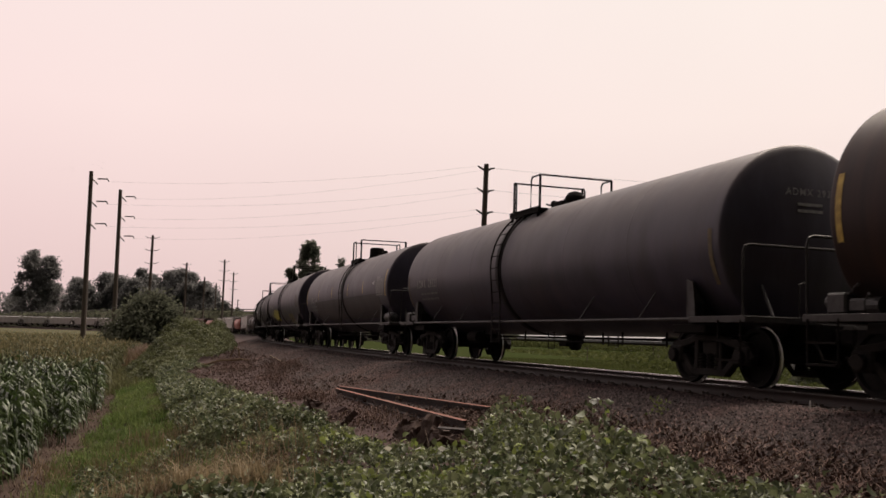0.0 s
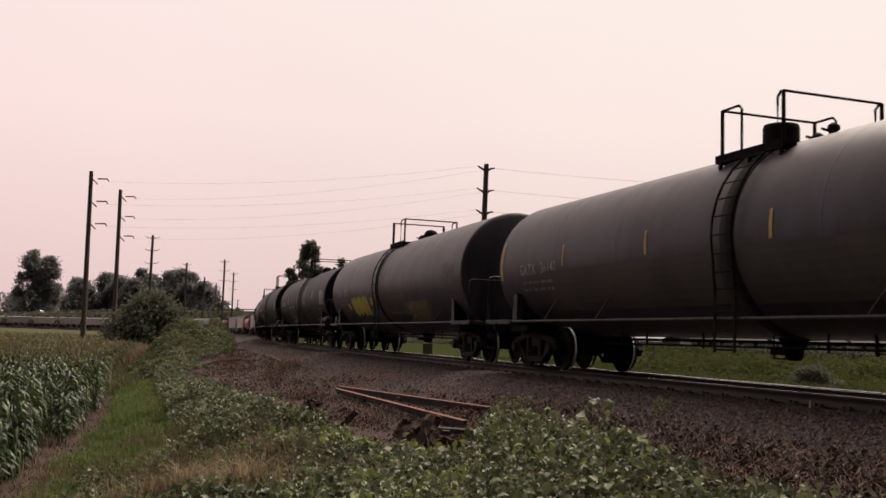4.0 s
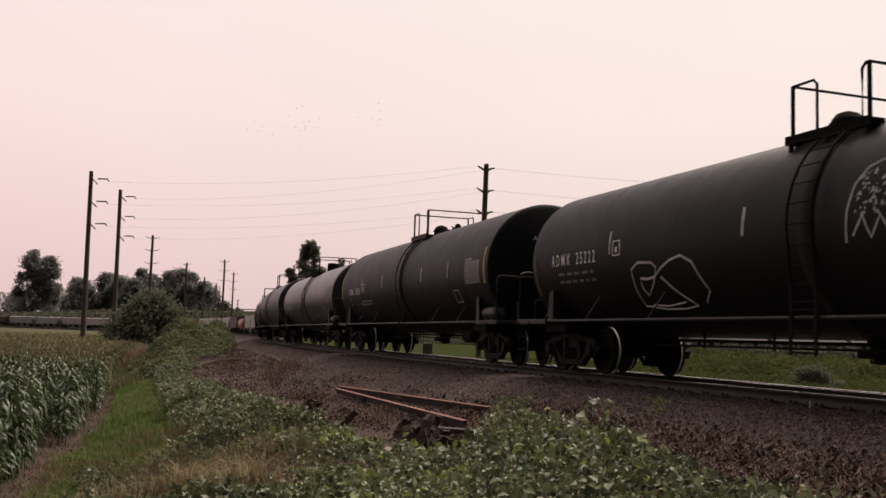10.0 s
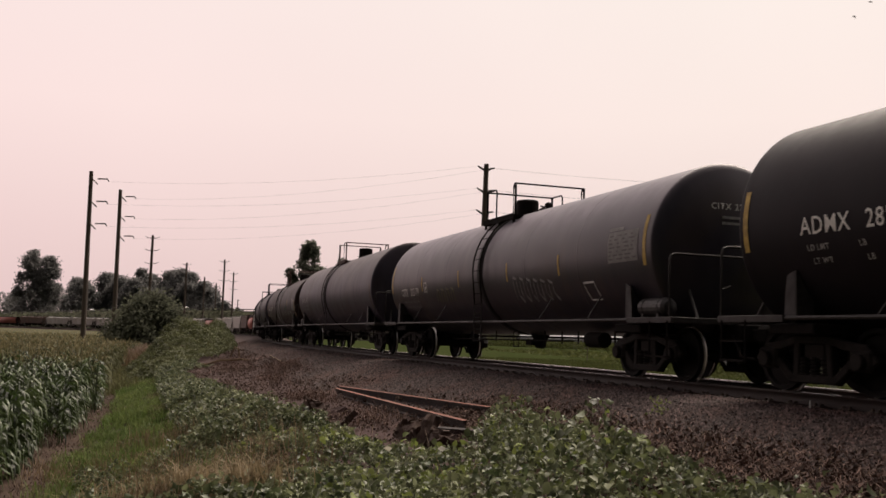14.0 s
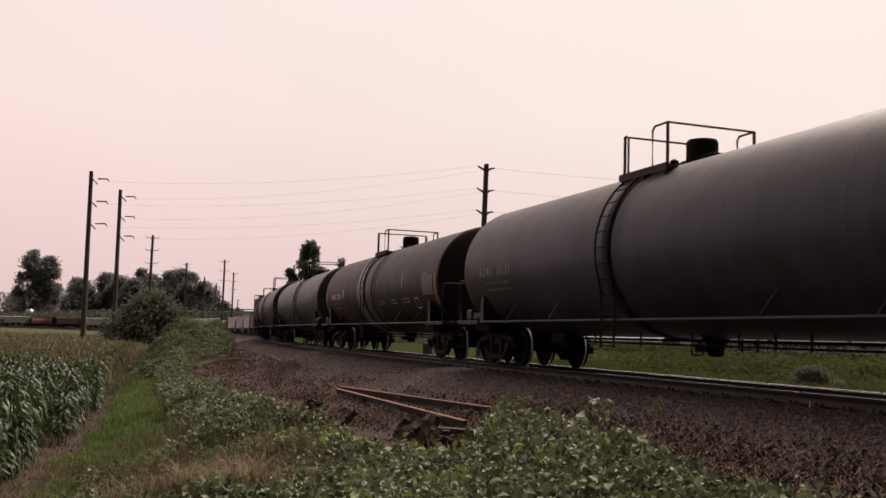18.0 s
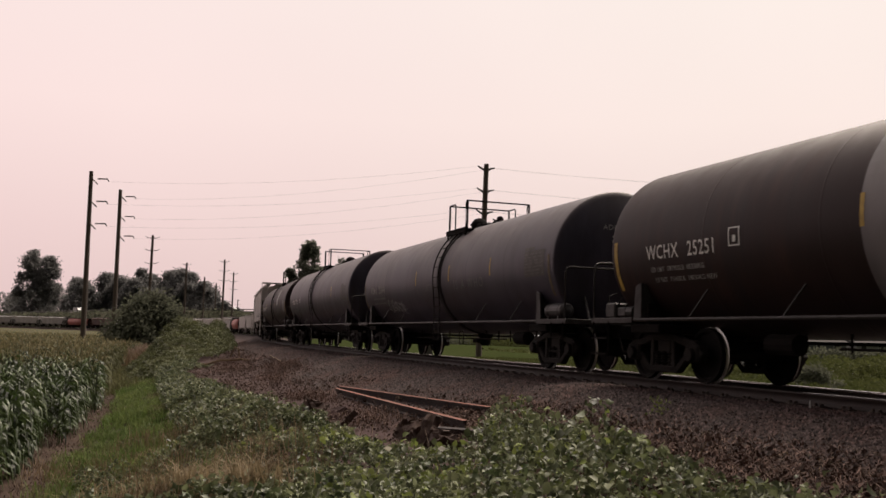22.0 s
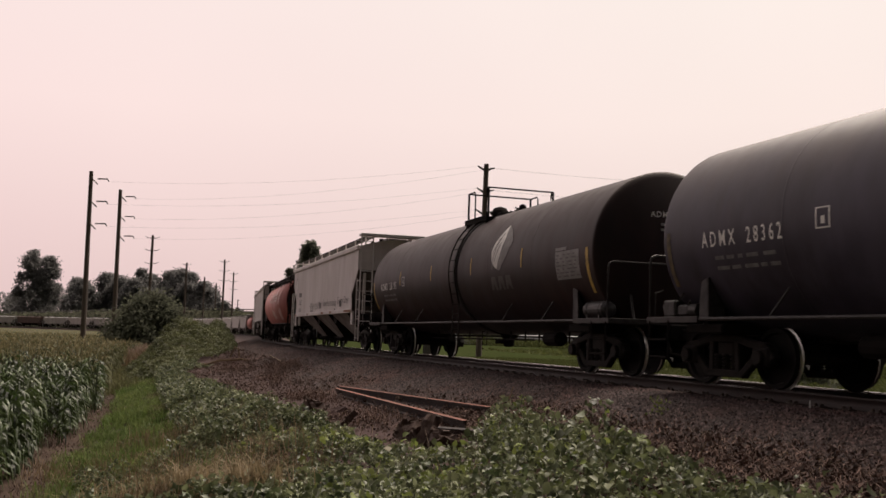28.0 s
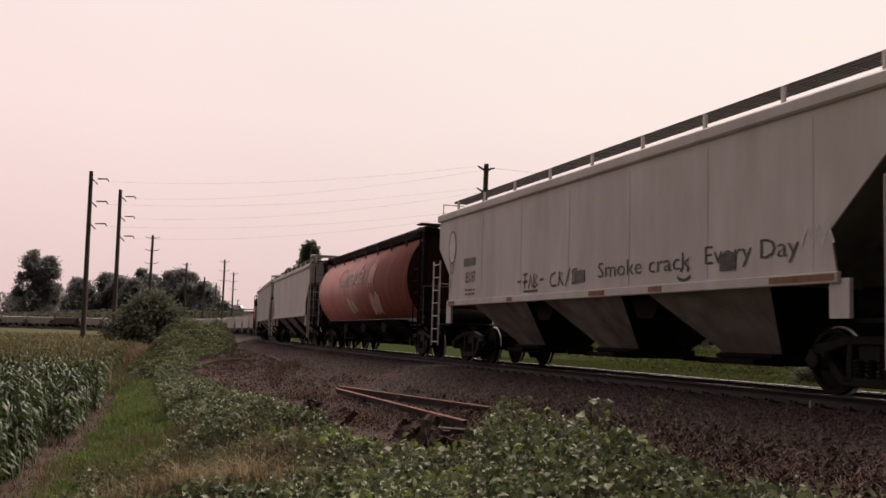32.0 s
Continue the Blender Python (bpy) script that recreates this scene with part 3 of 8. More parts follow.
def tank_car(material, rail_material, bands=1, dome="round", spin=True, shift=0.0, brake_end=1, truck_at=7.0, length=0.74):
    """shift: how far ahead of the middle the top platform stands; brake_end: 1 if the brake gear is at the front, -1 if behind."""
    car = new("tank_car")
    amid = pose(shift, 0, 0)
    wide = 1.55
    bm = lathe(tank_profile(), "x", 64, (0, 0, TANK_Z))
    part("tank", bm, material, car, smooth=True)
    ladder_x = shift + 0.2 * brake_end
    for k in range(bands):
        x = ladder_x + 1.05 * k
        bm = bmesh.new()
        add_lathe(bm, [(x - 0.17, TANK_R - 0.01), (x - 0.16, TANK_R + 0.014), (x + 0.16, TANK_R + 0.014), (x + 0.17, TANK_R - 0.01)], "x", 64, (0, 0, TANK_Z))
        # the first ring is coloured dark for the ladder's shade on the shell
        part("band", bm, RING_SHADE if k == 0 else material, car, "dark ring painted for the ladder's shade" if k == 0 else "", smooth=True)
    for x in (-5.2, -2.65, 2.65, 5.2):
        bm = bmesh.new()
        add_lathe(bm, [(x - 0.03, TANK_R - 0.003), (x - 0.012, TANK_R + 0.002), (x + 0.012, TANK_R + 0.002), (x + 0.03, TANK_R - 0.003)], "x", 64, (0, 0, TANK_Z))
        part("weld_seam", bm, material, car, smooth=True)
    for sgn in (1, -1):
        lo = lambda p, q: (min(sgn * p, sgn * q), max(sgn * p, sgn * q))
        # stub sill, body bolster and the saddle plates beside the tank
        part("stub_sill", box(*lo(5.7, 8.75), -0.32, 0.32, 0.70, 0.98, 0.02), STEEL_DARK, car)
        bm = box(*lo(truck_at - 0.45, truck_at + 0.45), -1.42, 1.42, 0.80, 0.95, 0.02)
        for s2 in (-1, 1):
            add_box(bm, *lo(truck_at - 0.07, truck_at + 0.07), min(s2 * 0.5, s2 * 1.38), max(s2 * 0.5, s2 * 1.38), 0.86, 1.30, 0.01)
        part("bolster", bm, STEEL_DARK, car)
        for s2 in (-1, 1):
            y = s2 * (wide - 0.08)
            bm = prism([(sgn * 7.04, 1.0), (sgn * 7.26, 1.0), (sgn * 7.24, 1.30), (sgn * 7.20, 1.60), (sgn * 7.02, 1.66)], min(y, y - s2 * 0.04), max(y, y - s2 * 0.04))
            add_box(bm, *lo(7.02, 7.07), min(y, y - s2 * 0.30), max(y, y - s2 * 0.30), 1.0, 1.64, 0.006)
            part("saddle_plate", bm, PLATE_GREY, car, "pale grey worn upright plate")
        # end platform: an edge beam, grating bars and kick plate
        for y0, y1 in ((-wide, -wide + 0.06), (wide - 0.06, wide)):
            part("edge_beam", box(*lo(7.20, 8.62), y0, y1, 0.96, 1.06, 0.008), SIDE_PIPE, car, "worn steel platform edge")
        part("end_beam", box(*lo(8.56, 8.62), -wide + 0.06, wide - 0.06, 0.96, 1.06, 0.008), SIDE_PIPE, car)
        part("end_platform", box(*lo(7.95, 8.56), -wide + 0.06, wide - 0.06, 0.99, 1.03), STEEL_DARK, car, "worn dark steel end platform")
        for y in (-wide, wide):
            bm = bmesh.new()
            for z in (0.40, 0.68):
                add_box(bm, *lo(7.98, 8.52), y - 0.04, y + 0.04, z, z + 0.03)
            for x in (7.98, 8.52):
                add_tube(bm, [(sgn * x, y, 0.38), (sgn * x, y, 1.0)], 0.018)
            part("step", bm, STEEL_DARK, car)
        bm = bmesh.new()
        xr = sgn * 8.55
        add_tube(bm, [(xr, -wide + 0.02, 1.0), (xr, -wide + 0.02, 1.98), (xr, -wide + 0.05, 2.06), (xr, -wide + 0.13, 2.09), (xr, wide - 0.13, 2.09), (xr, wide - 0.05, 2.06), (xr, wide - 0.02, 1.98), (xr, wide - 0.02, 1.0)], 0.022, 8)
        for y in (-0.55, 0.55):
            add_tube(bm, [(xr, y, 1.0), (xr, y, 1.55), (xr, y * 0.7, 1.60)], 0.018)
        part("end_railing", bm, SIDE_PIPE, car, "worn bent-pipe end railing")
        # struts from the draft sill to the head
        for y in (-0.95, 0.95):
            part("strut", tube([(sgn * 8.50, y, 1.02), (sgn * (TANK_HALF + 0.10), y * 0.9, 1.60)], 0.028, 6), SIDE_PIPE, car, "slanting steel strut")
        coupler(car, sgn * (CAR_HALF - 0.80), sgn)
        part("air_hose", tube([(sgn * 8.6, -0.35, 0.8), (sgn * 8.85, -0.38, 0.45), (sgn * 9.12, -0.3, 0.42)], 0.025), STEEL_DARK, car)
        if sgn == brake_end:
            if sgn > 0:
                bm = lathe([(7.30, 0.03), (7.33, 0.12), (7.40, 0.165), (8.12, 0.165), (8.19, 0.12), (8.22, 0.03)], "x", 18, (0, -1.28, 1.23))
                for x in (7.52, 8.0):
                    add_lathe(bm, [(x - 0.02, 0.16), (x - 0.02, 0.172), (x + 0.02, 0.172), (x + 0.02, 0.16)], "x", 18, (0, -1.28, 1.23))
                    add_box(bm, x - 0.03, x + 0.03, -1.42, -1.14, 1.03, 1.12)
                part("air_reservoir", bm, VALVE_GREY, car, "grey cylindrical air reservoir", smooth=False)
            else:
                bm = box(-8.36, -8.02, -1.40, -1.12, 1.06, 1.34, 0.03)
                add_box(bm, -8.02, -7.72, -1.36, -1.16, 1.08, 1.26, 0.03)
                add_lathe(bm, [(-7.74, 0.03), (-7.72, 0.11), (-7.52, 0.11), (-7.50, 0.03)], "x", 14, (0, -1.26, 1.17))
                add_lathe(bm, [(-8.46, 0.03), (-8.44, 0.09), (-8.36, 0.09)], "x", 14, (0, -1.26, 1.22))
                add_tube(bm, [(-8.05, -1.30, 1.30), (-7.92, -1.34, 1.40), (-7.80, -1.38, 1.44)], 0.016)
                add_tube(bm, [(-7.80, -1.30, 1.22), (-7.68, -1.34, 1.32), (-7.60, -1.40, 1.28)], 0.02)
                part("brake_valve", bm, VALVE_GREY, car, "grey cast air brake valve with pipes")
            bm = lathe([(-0.02, 0.20), (-0.02, 0.24), (0.02, 0.24), (0.02, 0.20)], "x", 18, (sgn * 8.50, 0.75, 1.72))
            for k in range(4):
                a = math.pi * k / 4
                add_tube(bm, [(sgn * 8.50, 0.75 + 0.22 * math.cos(a), 1.72 + 0.22 * math.sin(a)), (sgn * 8.50, 0.75 - 0.22 * math.cos(a), 1.72 - 0.22 * math.sin(a))], 0.012, 5)
            part("hand_brake", bm, STEEL_DARK, car)
    # side safety pipe, its brackets, and ladders
    for y in (-wide + 0.05, wide - 0.05):
        part("safety_pipe", tube([(-7.25, y, 1.02), (7.25, y, 1.02)], 0.032, 8), SIDE_PIPE, car, "long worn steel side pipe")
        for x in (-5.6, -3.4, 3.4, 5.6):
            part("bracket", tube([(x, y, 1.02), (x + 0.24, y * 0.86, 1.50)], 0.016, 5), SIDE_PIPE, car)
        bm = bmesh.new()
        sy = math.copysign(1, y)
        arc = [math.radians(a) for a in range(-40, 58, 10)]
        out = TANK_R + 0.10
        for dx in (-0.24, 0.24):
            add_box(bm, dx - 0.03, dx + 0.03, sy * wide - 0.008, sy * wide + 0.008, 0.52, TANK_Z - out * 0.45)
            add_tube(bm, [(dx, sy * wide, TANK_Z - out * 0.5)] + [(dx, sy * out * math.cos(a), TANK_Z + out * math.sin(a)) for a in arc if a > -0.3], 0.020, 6)
        for a in arc:
            p = (sy * max(out * math.cos(a), wide if a < -0.3 else 0), TANK_Z + out * math.sin(a))
            add_tube(bm, [(-0.255, *p), (0.255, *p)], 0.012, 5)
        for z in (0.56, 0.84, 1.12):
            add_tube(bm, [(-0.24, sy * wide, z), (0.24, sy * wide, z)], 0.014, 5)
        part("ladder", bm, STEEL_DARK, car, m=pose(ladder_x, 0, 0))
    # top platform with a guard at each end, round the manway
    top = TANK_Z + TANK_R
    for y in (-1.0, 0.74):
        bm = bmesh.new()
        for k in range(5):
            add_box(bm, -length - 0.08, length + 0.08, y + k * 0.055, y + k * 0.055 + 0.035, top - 0.20, top - 0.15)
        for x in (-length, 0.0, length):
            add_box(bm, x - 0.03, x + 0.03, y, y + 0.26, top - 0.26, top - 0.20)
            leg = -0.98 if y < 0 else 0.94
            add_box(bm, x - 0.025, x + 0.025, leg, leg + 0.05, TANK_Z + math.sqrt(TANK_R ** 2 - 0.96 ** 2) - 0.05, top - 0.2)
        add_box(bm, -length - 0.08, length + 0.08, y if y < 0 else y + 0.24, y + 0.03 if y < 0 else y + 0.27, top - 0.25, top - 0.12)
        part("top_platform", bm, rail_material, car, m=amid)
    bm = bmesh.new()
    z0, z1 = top - 0.24, top + 0.62
    long_way, short_way = 0.50 * length / 0.74, 0.13
    rear_way, front_way = (long_way, short_way) if brake_end > 0 else (short_way, long_way)
    railing_frame(bm, -length, -length + rear_way, 0.92, z0, z1, 0.030, 0.021)
    railing_frame(bm, length, length - front_way, 0.92, z0, z1, 0.030, 0.021)
    part("platform_railing", bm, rail_material, car, "thin steel hand railing", m=amid)
    bm = bmesh.new()
    if dome == "round":
        add_lathe(bm, [(top - 0.08, 0.24), (top + 0.13, 0.24), (top + 0.20, 0.225), (top + 0.28, 0.16), (top + 0.32, 0.05)], "z", 24, (-0.05, -0.05, 0))
        add_lathe(bm, [(top + 0.10, 0.27), (top + 0.135, 0.27)], "z", 24, (-0.05, -0.05, 0))
        add_box(bm, 0.10, 0.55, -0.22, 0.22, top - 0.06, top + 0.12, 0.02)
    else:
        add_lathe(bm, [(top - 0.08, 0.29), (top + 0.36, 0.29), (top + 0.42, 0.27), (top + 0.44, 0.16), (top + 0.445, 0.02)], "z", 24, (0.10, 0, 0))
        add_lathe(bm, [(top - 0.04, 0.33), (top + 0.01, 0.33)], "z", 24, (0.10, 0, 0))
        add_box(bm, -0.5, -0.1, -0.2, 0.2, top - 0.06, top + 0.10, 0.02)
    part("manway", bm, STEEL_DARK, car, smooth=False, m=pose(shift - 0.55 * brake_end, 0, 0, 0, 0, 0 if brake_end > 0 else 180))
    for x, h in ((0.62 * brake_end, 0.22), (0.28 * brake_end, 0.13)):
        bm = bmesh.new()
        add_lathe(bm, [(top - 0.06, 0.07), (top + h * 0.6, 0.07), (top + h * 0.7, 0.10), (top + h, 0.09), (top + h + 0.04, 0.03)], "z", 10, (x, 0.1, 0))
        add_tube(bm, [(x, 0.1, top + h * 0.5), (x, -0.12, top + h * 0.7)], 0.02, 6)
        part("valve", bm, STEEL_DARK, car, m=amid)
    # underside: outlet, brake rigging
    bm = bmesh.new()
    add_lathe(bm, [(0.42, 0.09), (0.46, 0.14), (0.60, 0.16), (0.80, 0.26)], "z", 14, (0.3, 0, 0))
    add_box(bm, 0.12, 0.48, -0.32, -0.14, 0.50, 0.60, 0.01)
    part("bottom_outlet", bm, STEEL_DARK, car)
    bm = bmesh.new()
    add_lathe(bm, [(-0.35, 0.02), (-0.33, 0.16), (0.30, 0.16), (0.33, 0.02)], "x", 12, (4.4 * brake_end, -0.6, 0.66))
    add_tube(bm, [(3.3 * brake_end, -0.6, 0.62), (-4.8 * brake_end, -0.45, 0.60)], 0.022)
    add_tube(bm, [(-5.4, 0.2, 0.70), (5.4, 0.2, 0.70)], 0.03)
    for x in (-4.1, -3.2, -1.4, 1.6, 2.5, 3.3, 4.9):
        add_box(bm, x - 0.014, x + 0.014, -0.5, -0.47, 0.56, 0.88)
    add_tube(bm, [(1.2, -1.1, 0.46), (1.2, -1.1, 0.80), (1.5, -1.1, 0.80), (1.5, -1.1, 0.46), (1.2, -1.1, 0.46)], 0.016, 5)
    part("brake_rigging", bm, STEEL_DARK, car)
    add_trucks(car, truck_at, spin=spin)
    return car


# ---- covered hopper cars ----
GRATE = mat("dark_grating", (0.045, 0.038, 0.036), (0.07, 0.06, 0.055), 8.0, 0.7, bump=0.2)
RUST_SEAM = mat("rusty_seam", (0.30, 0.15, 0.08), (0.20, 0.10, 0.06), 6.0, 0.8)
HW = 1.60            # half the width of a hopper body


def bars_patch(car, x0, x1, z, rows, material, flat_y=None, height=0.05, gap=0.10):
    """Small lines of lettering that cannot be read: plain bars."""
    for r in range(rows):
        a = x0
        rng = random.Random(int(100 * (x0 + 50) + r * 7 + 1000 * z))
        while a < x1:
            w = rng.uniform(0.10, 0.32)
            b = min(a + w, x1)
            zz = z - r * gap
            if flat_y is None:
                patch_on_shell("marking", a, b, zz, zz + height, material, car)
            else:
                part("marking", box(a, b, flat_y - 0.004, flat_y, zz, zz + height), material, car)
            a = b + rng.uniform(0.05, 0.12)


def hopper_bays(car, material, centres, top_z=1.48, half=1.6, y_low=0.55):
    """Each bay narrows downwards on all four sides; its end slopes are painted black for their shade."""
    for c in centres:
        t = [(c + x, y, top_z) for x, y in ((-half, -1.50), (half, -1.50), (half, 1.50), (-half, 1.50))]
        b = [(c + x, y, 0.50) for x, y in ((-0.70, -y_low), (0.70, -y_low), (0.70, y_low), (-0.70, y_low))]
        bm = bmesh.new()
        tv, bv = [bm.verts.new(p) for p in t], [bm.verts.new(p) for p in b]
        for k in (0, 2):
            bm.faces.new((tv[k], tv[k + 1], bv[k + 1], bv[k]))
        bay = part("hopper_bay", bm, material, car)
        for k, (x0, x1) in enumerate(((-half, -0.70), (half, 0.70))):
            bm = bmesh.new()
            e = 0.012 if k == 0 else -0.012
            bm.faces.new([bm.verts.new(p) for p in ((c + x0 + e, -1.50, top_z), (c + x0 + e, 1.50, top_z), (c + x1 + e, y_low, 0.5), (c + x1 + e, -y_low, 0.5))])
            part("slope_sheet", bm, STEEL_DARK, bay, "slope sheet painted dark for its shade")
        bm = box(c - 0.76, c + 0.76, -0.66, 0.66, 0.34, 0.52, 0.02)
        add_tube(bm, [(c - 0.7, -0.72, 0.47), (c + 0.7, -0.72, 0.47)], 0.03, 6)
        add_box(bm, c - 1.0, c + 1.0, -0.86, -0.74, 0.34, 0.43, 0.01)
        add_tube(bm, [(c - 0.9, -0.8, 0.40), (c - 0.9, -1.25, 0.40)], 0.04, 8)
        add_tube(bm, [(c + 0.9, -0.8, 0.40), (c + 0.9, -1.25, 0.40)], 0.04, 8)
        part("discharge_gate", bm, STEEL_DARK, bay)
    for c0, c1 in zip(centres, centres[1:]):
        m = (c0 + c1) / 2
        # added dark filler in the gap between two bays
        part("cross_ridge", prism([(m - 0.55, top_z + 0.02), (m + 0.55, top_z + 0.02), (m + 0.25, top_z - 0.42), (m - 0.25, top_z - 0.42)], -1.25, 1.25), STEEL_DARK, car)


def running_board(car, half, z, material, posts):
    bm = bmesh.new()
    for y in (-1.22, 0.82):
        for k in range(5):
            add_box(bm, -half, half, y + k * 0.085, y + k * 0.085 + 0.03, z, z + 0.05)
        n = int(half * 2 / 0.35)
        for k in range(n + 1):
            x = -half + k * 2 * half / n
            add_box(bm, x - 0.012, x + 0.012, y, y + 0.37, z - 0.002, z + 0.045)
    part("running_board", bm, GRATE, car, "dark steel roof walkway grating")
    for k in range(posts):
        x = -half + 0.4 + k * (2 * half - 0.8) / (posts - 1)
        part("roof_post", box(x - 0.03, x + 0.03, -1.27, -1.22, z - 0.42, z + 0.02), material, car)
        part("roof_post", box(x - 0.03, x + 0.03, 1.22, 1.27, z - 0.42, z + 0.02), material, car)


def end_ladder(car, x, y, z0, z1, material, width=0.45):
    """A ladder on the car's side or end: two rails along x, with rungs."""
    bm = bmesh.new()
    for dx in (0, width):
        add_tube(bm, [(x + dx, y, z0), (x + dx, y, z1)], 0.024)
    n = int((z1 - z0) / 0.36)
    for k in range(n + 1):
        z = z0 + 0.1 + k * (z1 - z0 - 0.2) / n
        add_tube(bm, [(x, y, z), (x + width, y, z)], 0.015)
    part("ladder", bm, material, car, "steel rung ladder")


# red end caps: the recess's shade is painted in as dark maroon
RED_END_SHADED = mat("grimy_end", (0.060, 0.018, 0.015), (0.035, 0.014, 0.012), 5.0, 0.8, spec=0.1)


def hopper_car(material, bays_material=None, roof=None, cyl=False, spin=False, end_material=None):
    """cyl: a body with round-bellied sides; otherwise flat sides with cut-away lower corners."""
    car = new("hopper_car")
    bays_material, roof, end_material = bays_material or material, roof or material, end_material or STEEL_DARK
    ze, zb = 3.84, 1.50        # eaves, lower edge of the sides
    if cyl:
        half = 7.25
        sect = []
        for k in range(23):
            a = math.radians(-52 + k * 108 / 22)
            sect.append((1.66 * math.cos(a) - 0.04, 2.42 + 1.62 * math.sin(a)))
        bm = bmesh.new()
        ring = [(-y, z) for y, z in sect] + [(y, z) for y, z in sect[::-1]]
        ends = []
        for x in (-half, half):
            ends.append([bm.verts.new((x, y, z)) for y, z in ring])
        n = len(ring)
        for k in range(n):
            bm.faces.new((ends[0][k], ends[0][(k + 1) % n], ends[1][(k + 1) % n], ends[1][k]))
        bm.faces.new(ends[0])
        bm.faces.new(ends[1][::-1])
        bmesh.ops.recalc_face_normals(bm, faces=bm.faces)
        for f in bm.faces:
            f.smooth = len(f.verts) == 4
            f.material_index = 0 if f.smooth else 1
        part("body", bm, [material, RED_END_SHADED], car)
        bm = box(-half, half, -1.10, 1.10, 3.70, 3.84, 0.03)
        part("roof", bm, end_material, car, "dark roof")
        part("side_sill", box(-half, half, -1.14, -1.04, 1.08, 1.20, 0.01), GALV, car, "pale side sill")
        part("side_sill", box(-half, half, 1.04, 1.12, 1.04, 1.24, 0.01), PAINT_WHITE, car)
        top_half = 8.05
        for sgn in (1, -1):
            for y in (-1.25, 1.25):
                part("end_post", box(sgn * 7.9 - 0.09, sgn * 7.9 + 0.09, y - 0.08, y + 0.08, 0.95, 3.9, 0.01), end_material, car)
            x0, x1 = sorted((sgn * 7.2, sgn * 8.1))
            part("end_roof", box(x0, x1, -1.35, 1.35, 3.74, 3.86, 0.02), end_material, car)
    else:
        # side sheets: full length at the eaves, cut back slantwise below
        out = [(-7.15, zb), (7.15, zb), (7.02, 2.12), (8.05, 3.02), (8.05, ze), (-8.05, ze), (-8.05, 3.02), (-7.02, 2.12)]
        for y in (-HW, HW):
            part("side_sheet", prism(out, min(y, y * 0.985), max(y, y * 0.985)), material, car)
        # sheet seams stand slightly proud
        for k in range(6):
            x = -4.9 + k * 2.32
            part("seam", box(x - 0.02, x + 0.02, -HW - 0.005, -HW, zb + 0.10, ze - 0.2), material, car)
        part("eave", box(-8.1, 8.1, -HW - 0.07, -HW + 0.03, ze - 0.10, ze + 0.10, 0.03), material, car)
        part("eave", box(-8.1, 8.1, HW - 0.03, HW + 0.07, ze - 0.10, ze + 0.10, 0.03), material, car)
        part("side_sill", box(-7.2, 7.2, -HW - 0.05, -HW + 0.02, zb - 0.06, zb + 0.09, 0.015), material, car)
        part("side_sill", box(-7.2, 7.2, HW - 0.02, HW + 0.05, zb - 0.06, zb + 0.09, 0.015), material, car)
        bm = bmesh.new()
        rows = []
        for k in range(9):
            y = -HW + k * 2 * HW / 8
            rows.append((bm.verts.new((-8.05, y, ze + 0.04 + 0.30 * (1 - (y / HW) ** 2))), bm.verts.new((8.05, y, ze + 0.04 + 0.30 * (1 - (y / HW) ** 2)))))
        for p, q in zip(rows, rows[1:]):
            bm.faces.new((p[0], p[1], q[1], q[0]))
        part("roof", bm, roof, car)
        for sgn in (1, -1):
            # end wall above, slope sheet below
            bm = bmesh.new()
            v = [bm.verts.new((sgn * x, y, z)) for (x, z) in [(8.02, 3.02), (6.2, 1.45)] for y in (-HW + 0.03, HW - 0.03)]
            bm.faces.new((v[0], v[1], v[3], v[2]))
            part("slope_sheet", bm, END_SHADED, car, "sloping end sheet painted dark for its shade")
            bm = bmesh.new()
            v = [bm.verts.new((sgn * 8.02, y, z)) for z in (ze + 0.04, 3.02) for y in (-HW + 0.03, HW - 0.03)]
            bm.faces.new((v[0], v[1], v[3], v[2]))
            arch = [bm.verts.new((sgn * 8.02, y, ze + 0.04 + 0.30 * (1 - (y / HW) ** 2))) for y in (HW * (k / 4 - 1) for k in range(9))]
            bm.faces.new(arch)
            part("end_wall", bm, material, car)
            for y in (-0.95, -0.45, 0.45, 0.95):
                part("end_stiffener", box(sgn * 8.02 - 0.03, sgn * 8.02 + 0.05, y - 0.04, y + 0.04, 3.05, ze), material, car)
            for y in (-1.3, 0, 1.3):
                part("end_post", box(sgn * 7.85 - 0.05, sgn * 7.85 + 0.05, y - 0.05, y + 0.05, 0.95, 3.0, 0.01), material, car)
            part("end_gusset", prism([(sgn * 7.0, 1.0), (sgn * 7.35, 1.0), (sgn * 7.35, 1.5), (sgn * 7.0, 1.5)], -HW, -HW + 0.06), material, car)
        top_half = 8.0
        part("hatch_trough", box(-7.5, 7.5, -0.42, 0.42, ze + 0.20, ze + 0.47, 0.03), GRATE, car, "long dark roof hatch cover")
        for k in range(10):
            x = -6.75 + 1.5 * k
            part("hatch_clamp", box(x - 0.05, x + 0.05, -0.52, 0.52, ze + 0.40, ze + 0.50, 0.01), STEEL_DARK, car)
    running_board(car, top_half, ze + (0.06 if cyl else 0.46), GRATE if cyl else material, 9)
    hopper_bays(car, HOPPER_BAY_SHADED if bays_material is HOPPER_GREY else bays_material, (-4.1, 0.0, 4.1) if not cyl else (-4.6, -1.5, 1.6, 4.7), 1.48 if not cyl else 1.15, 1.62 if not cyl else 1.2)
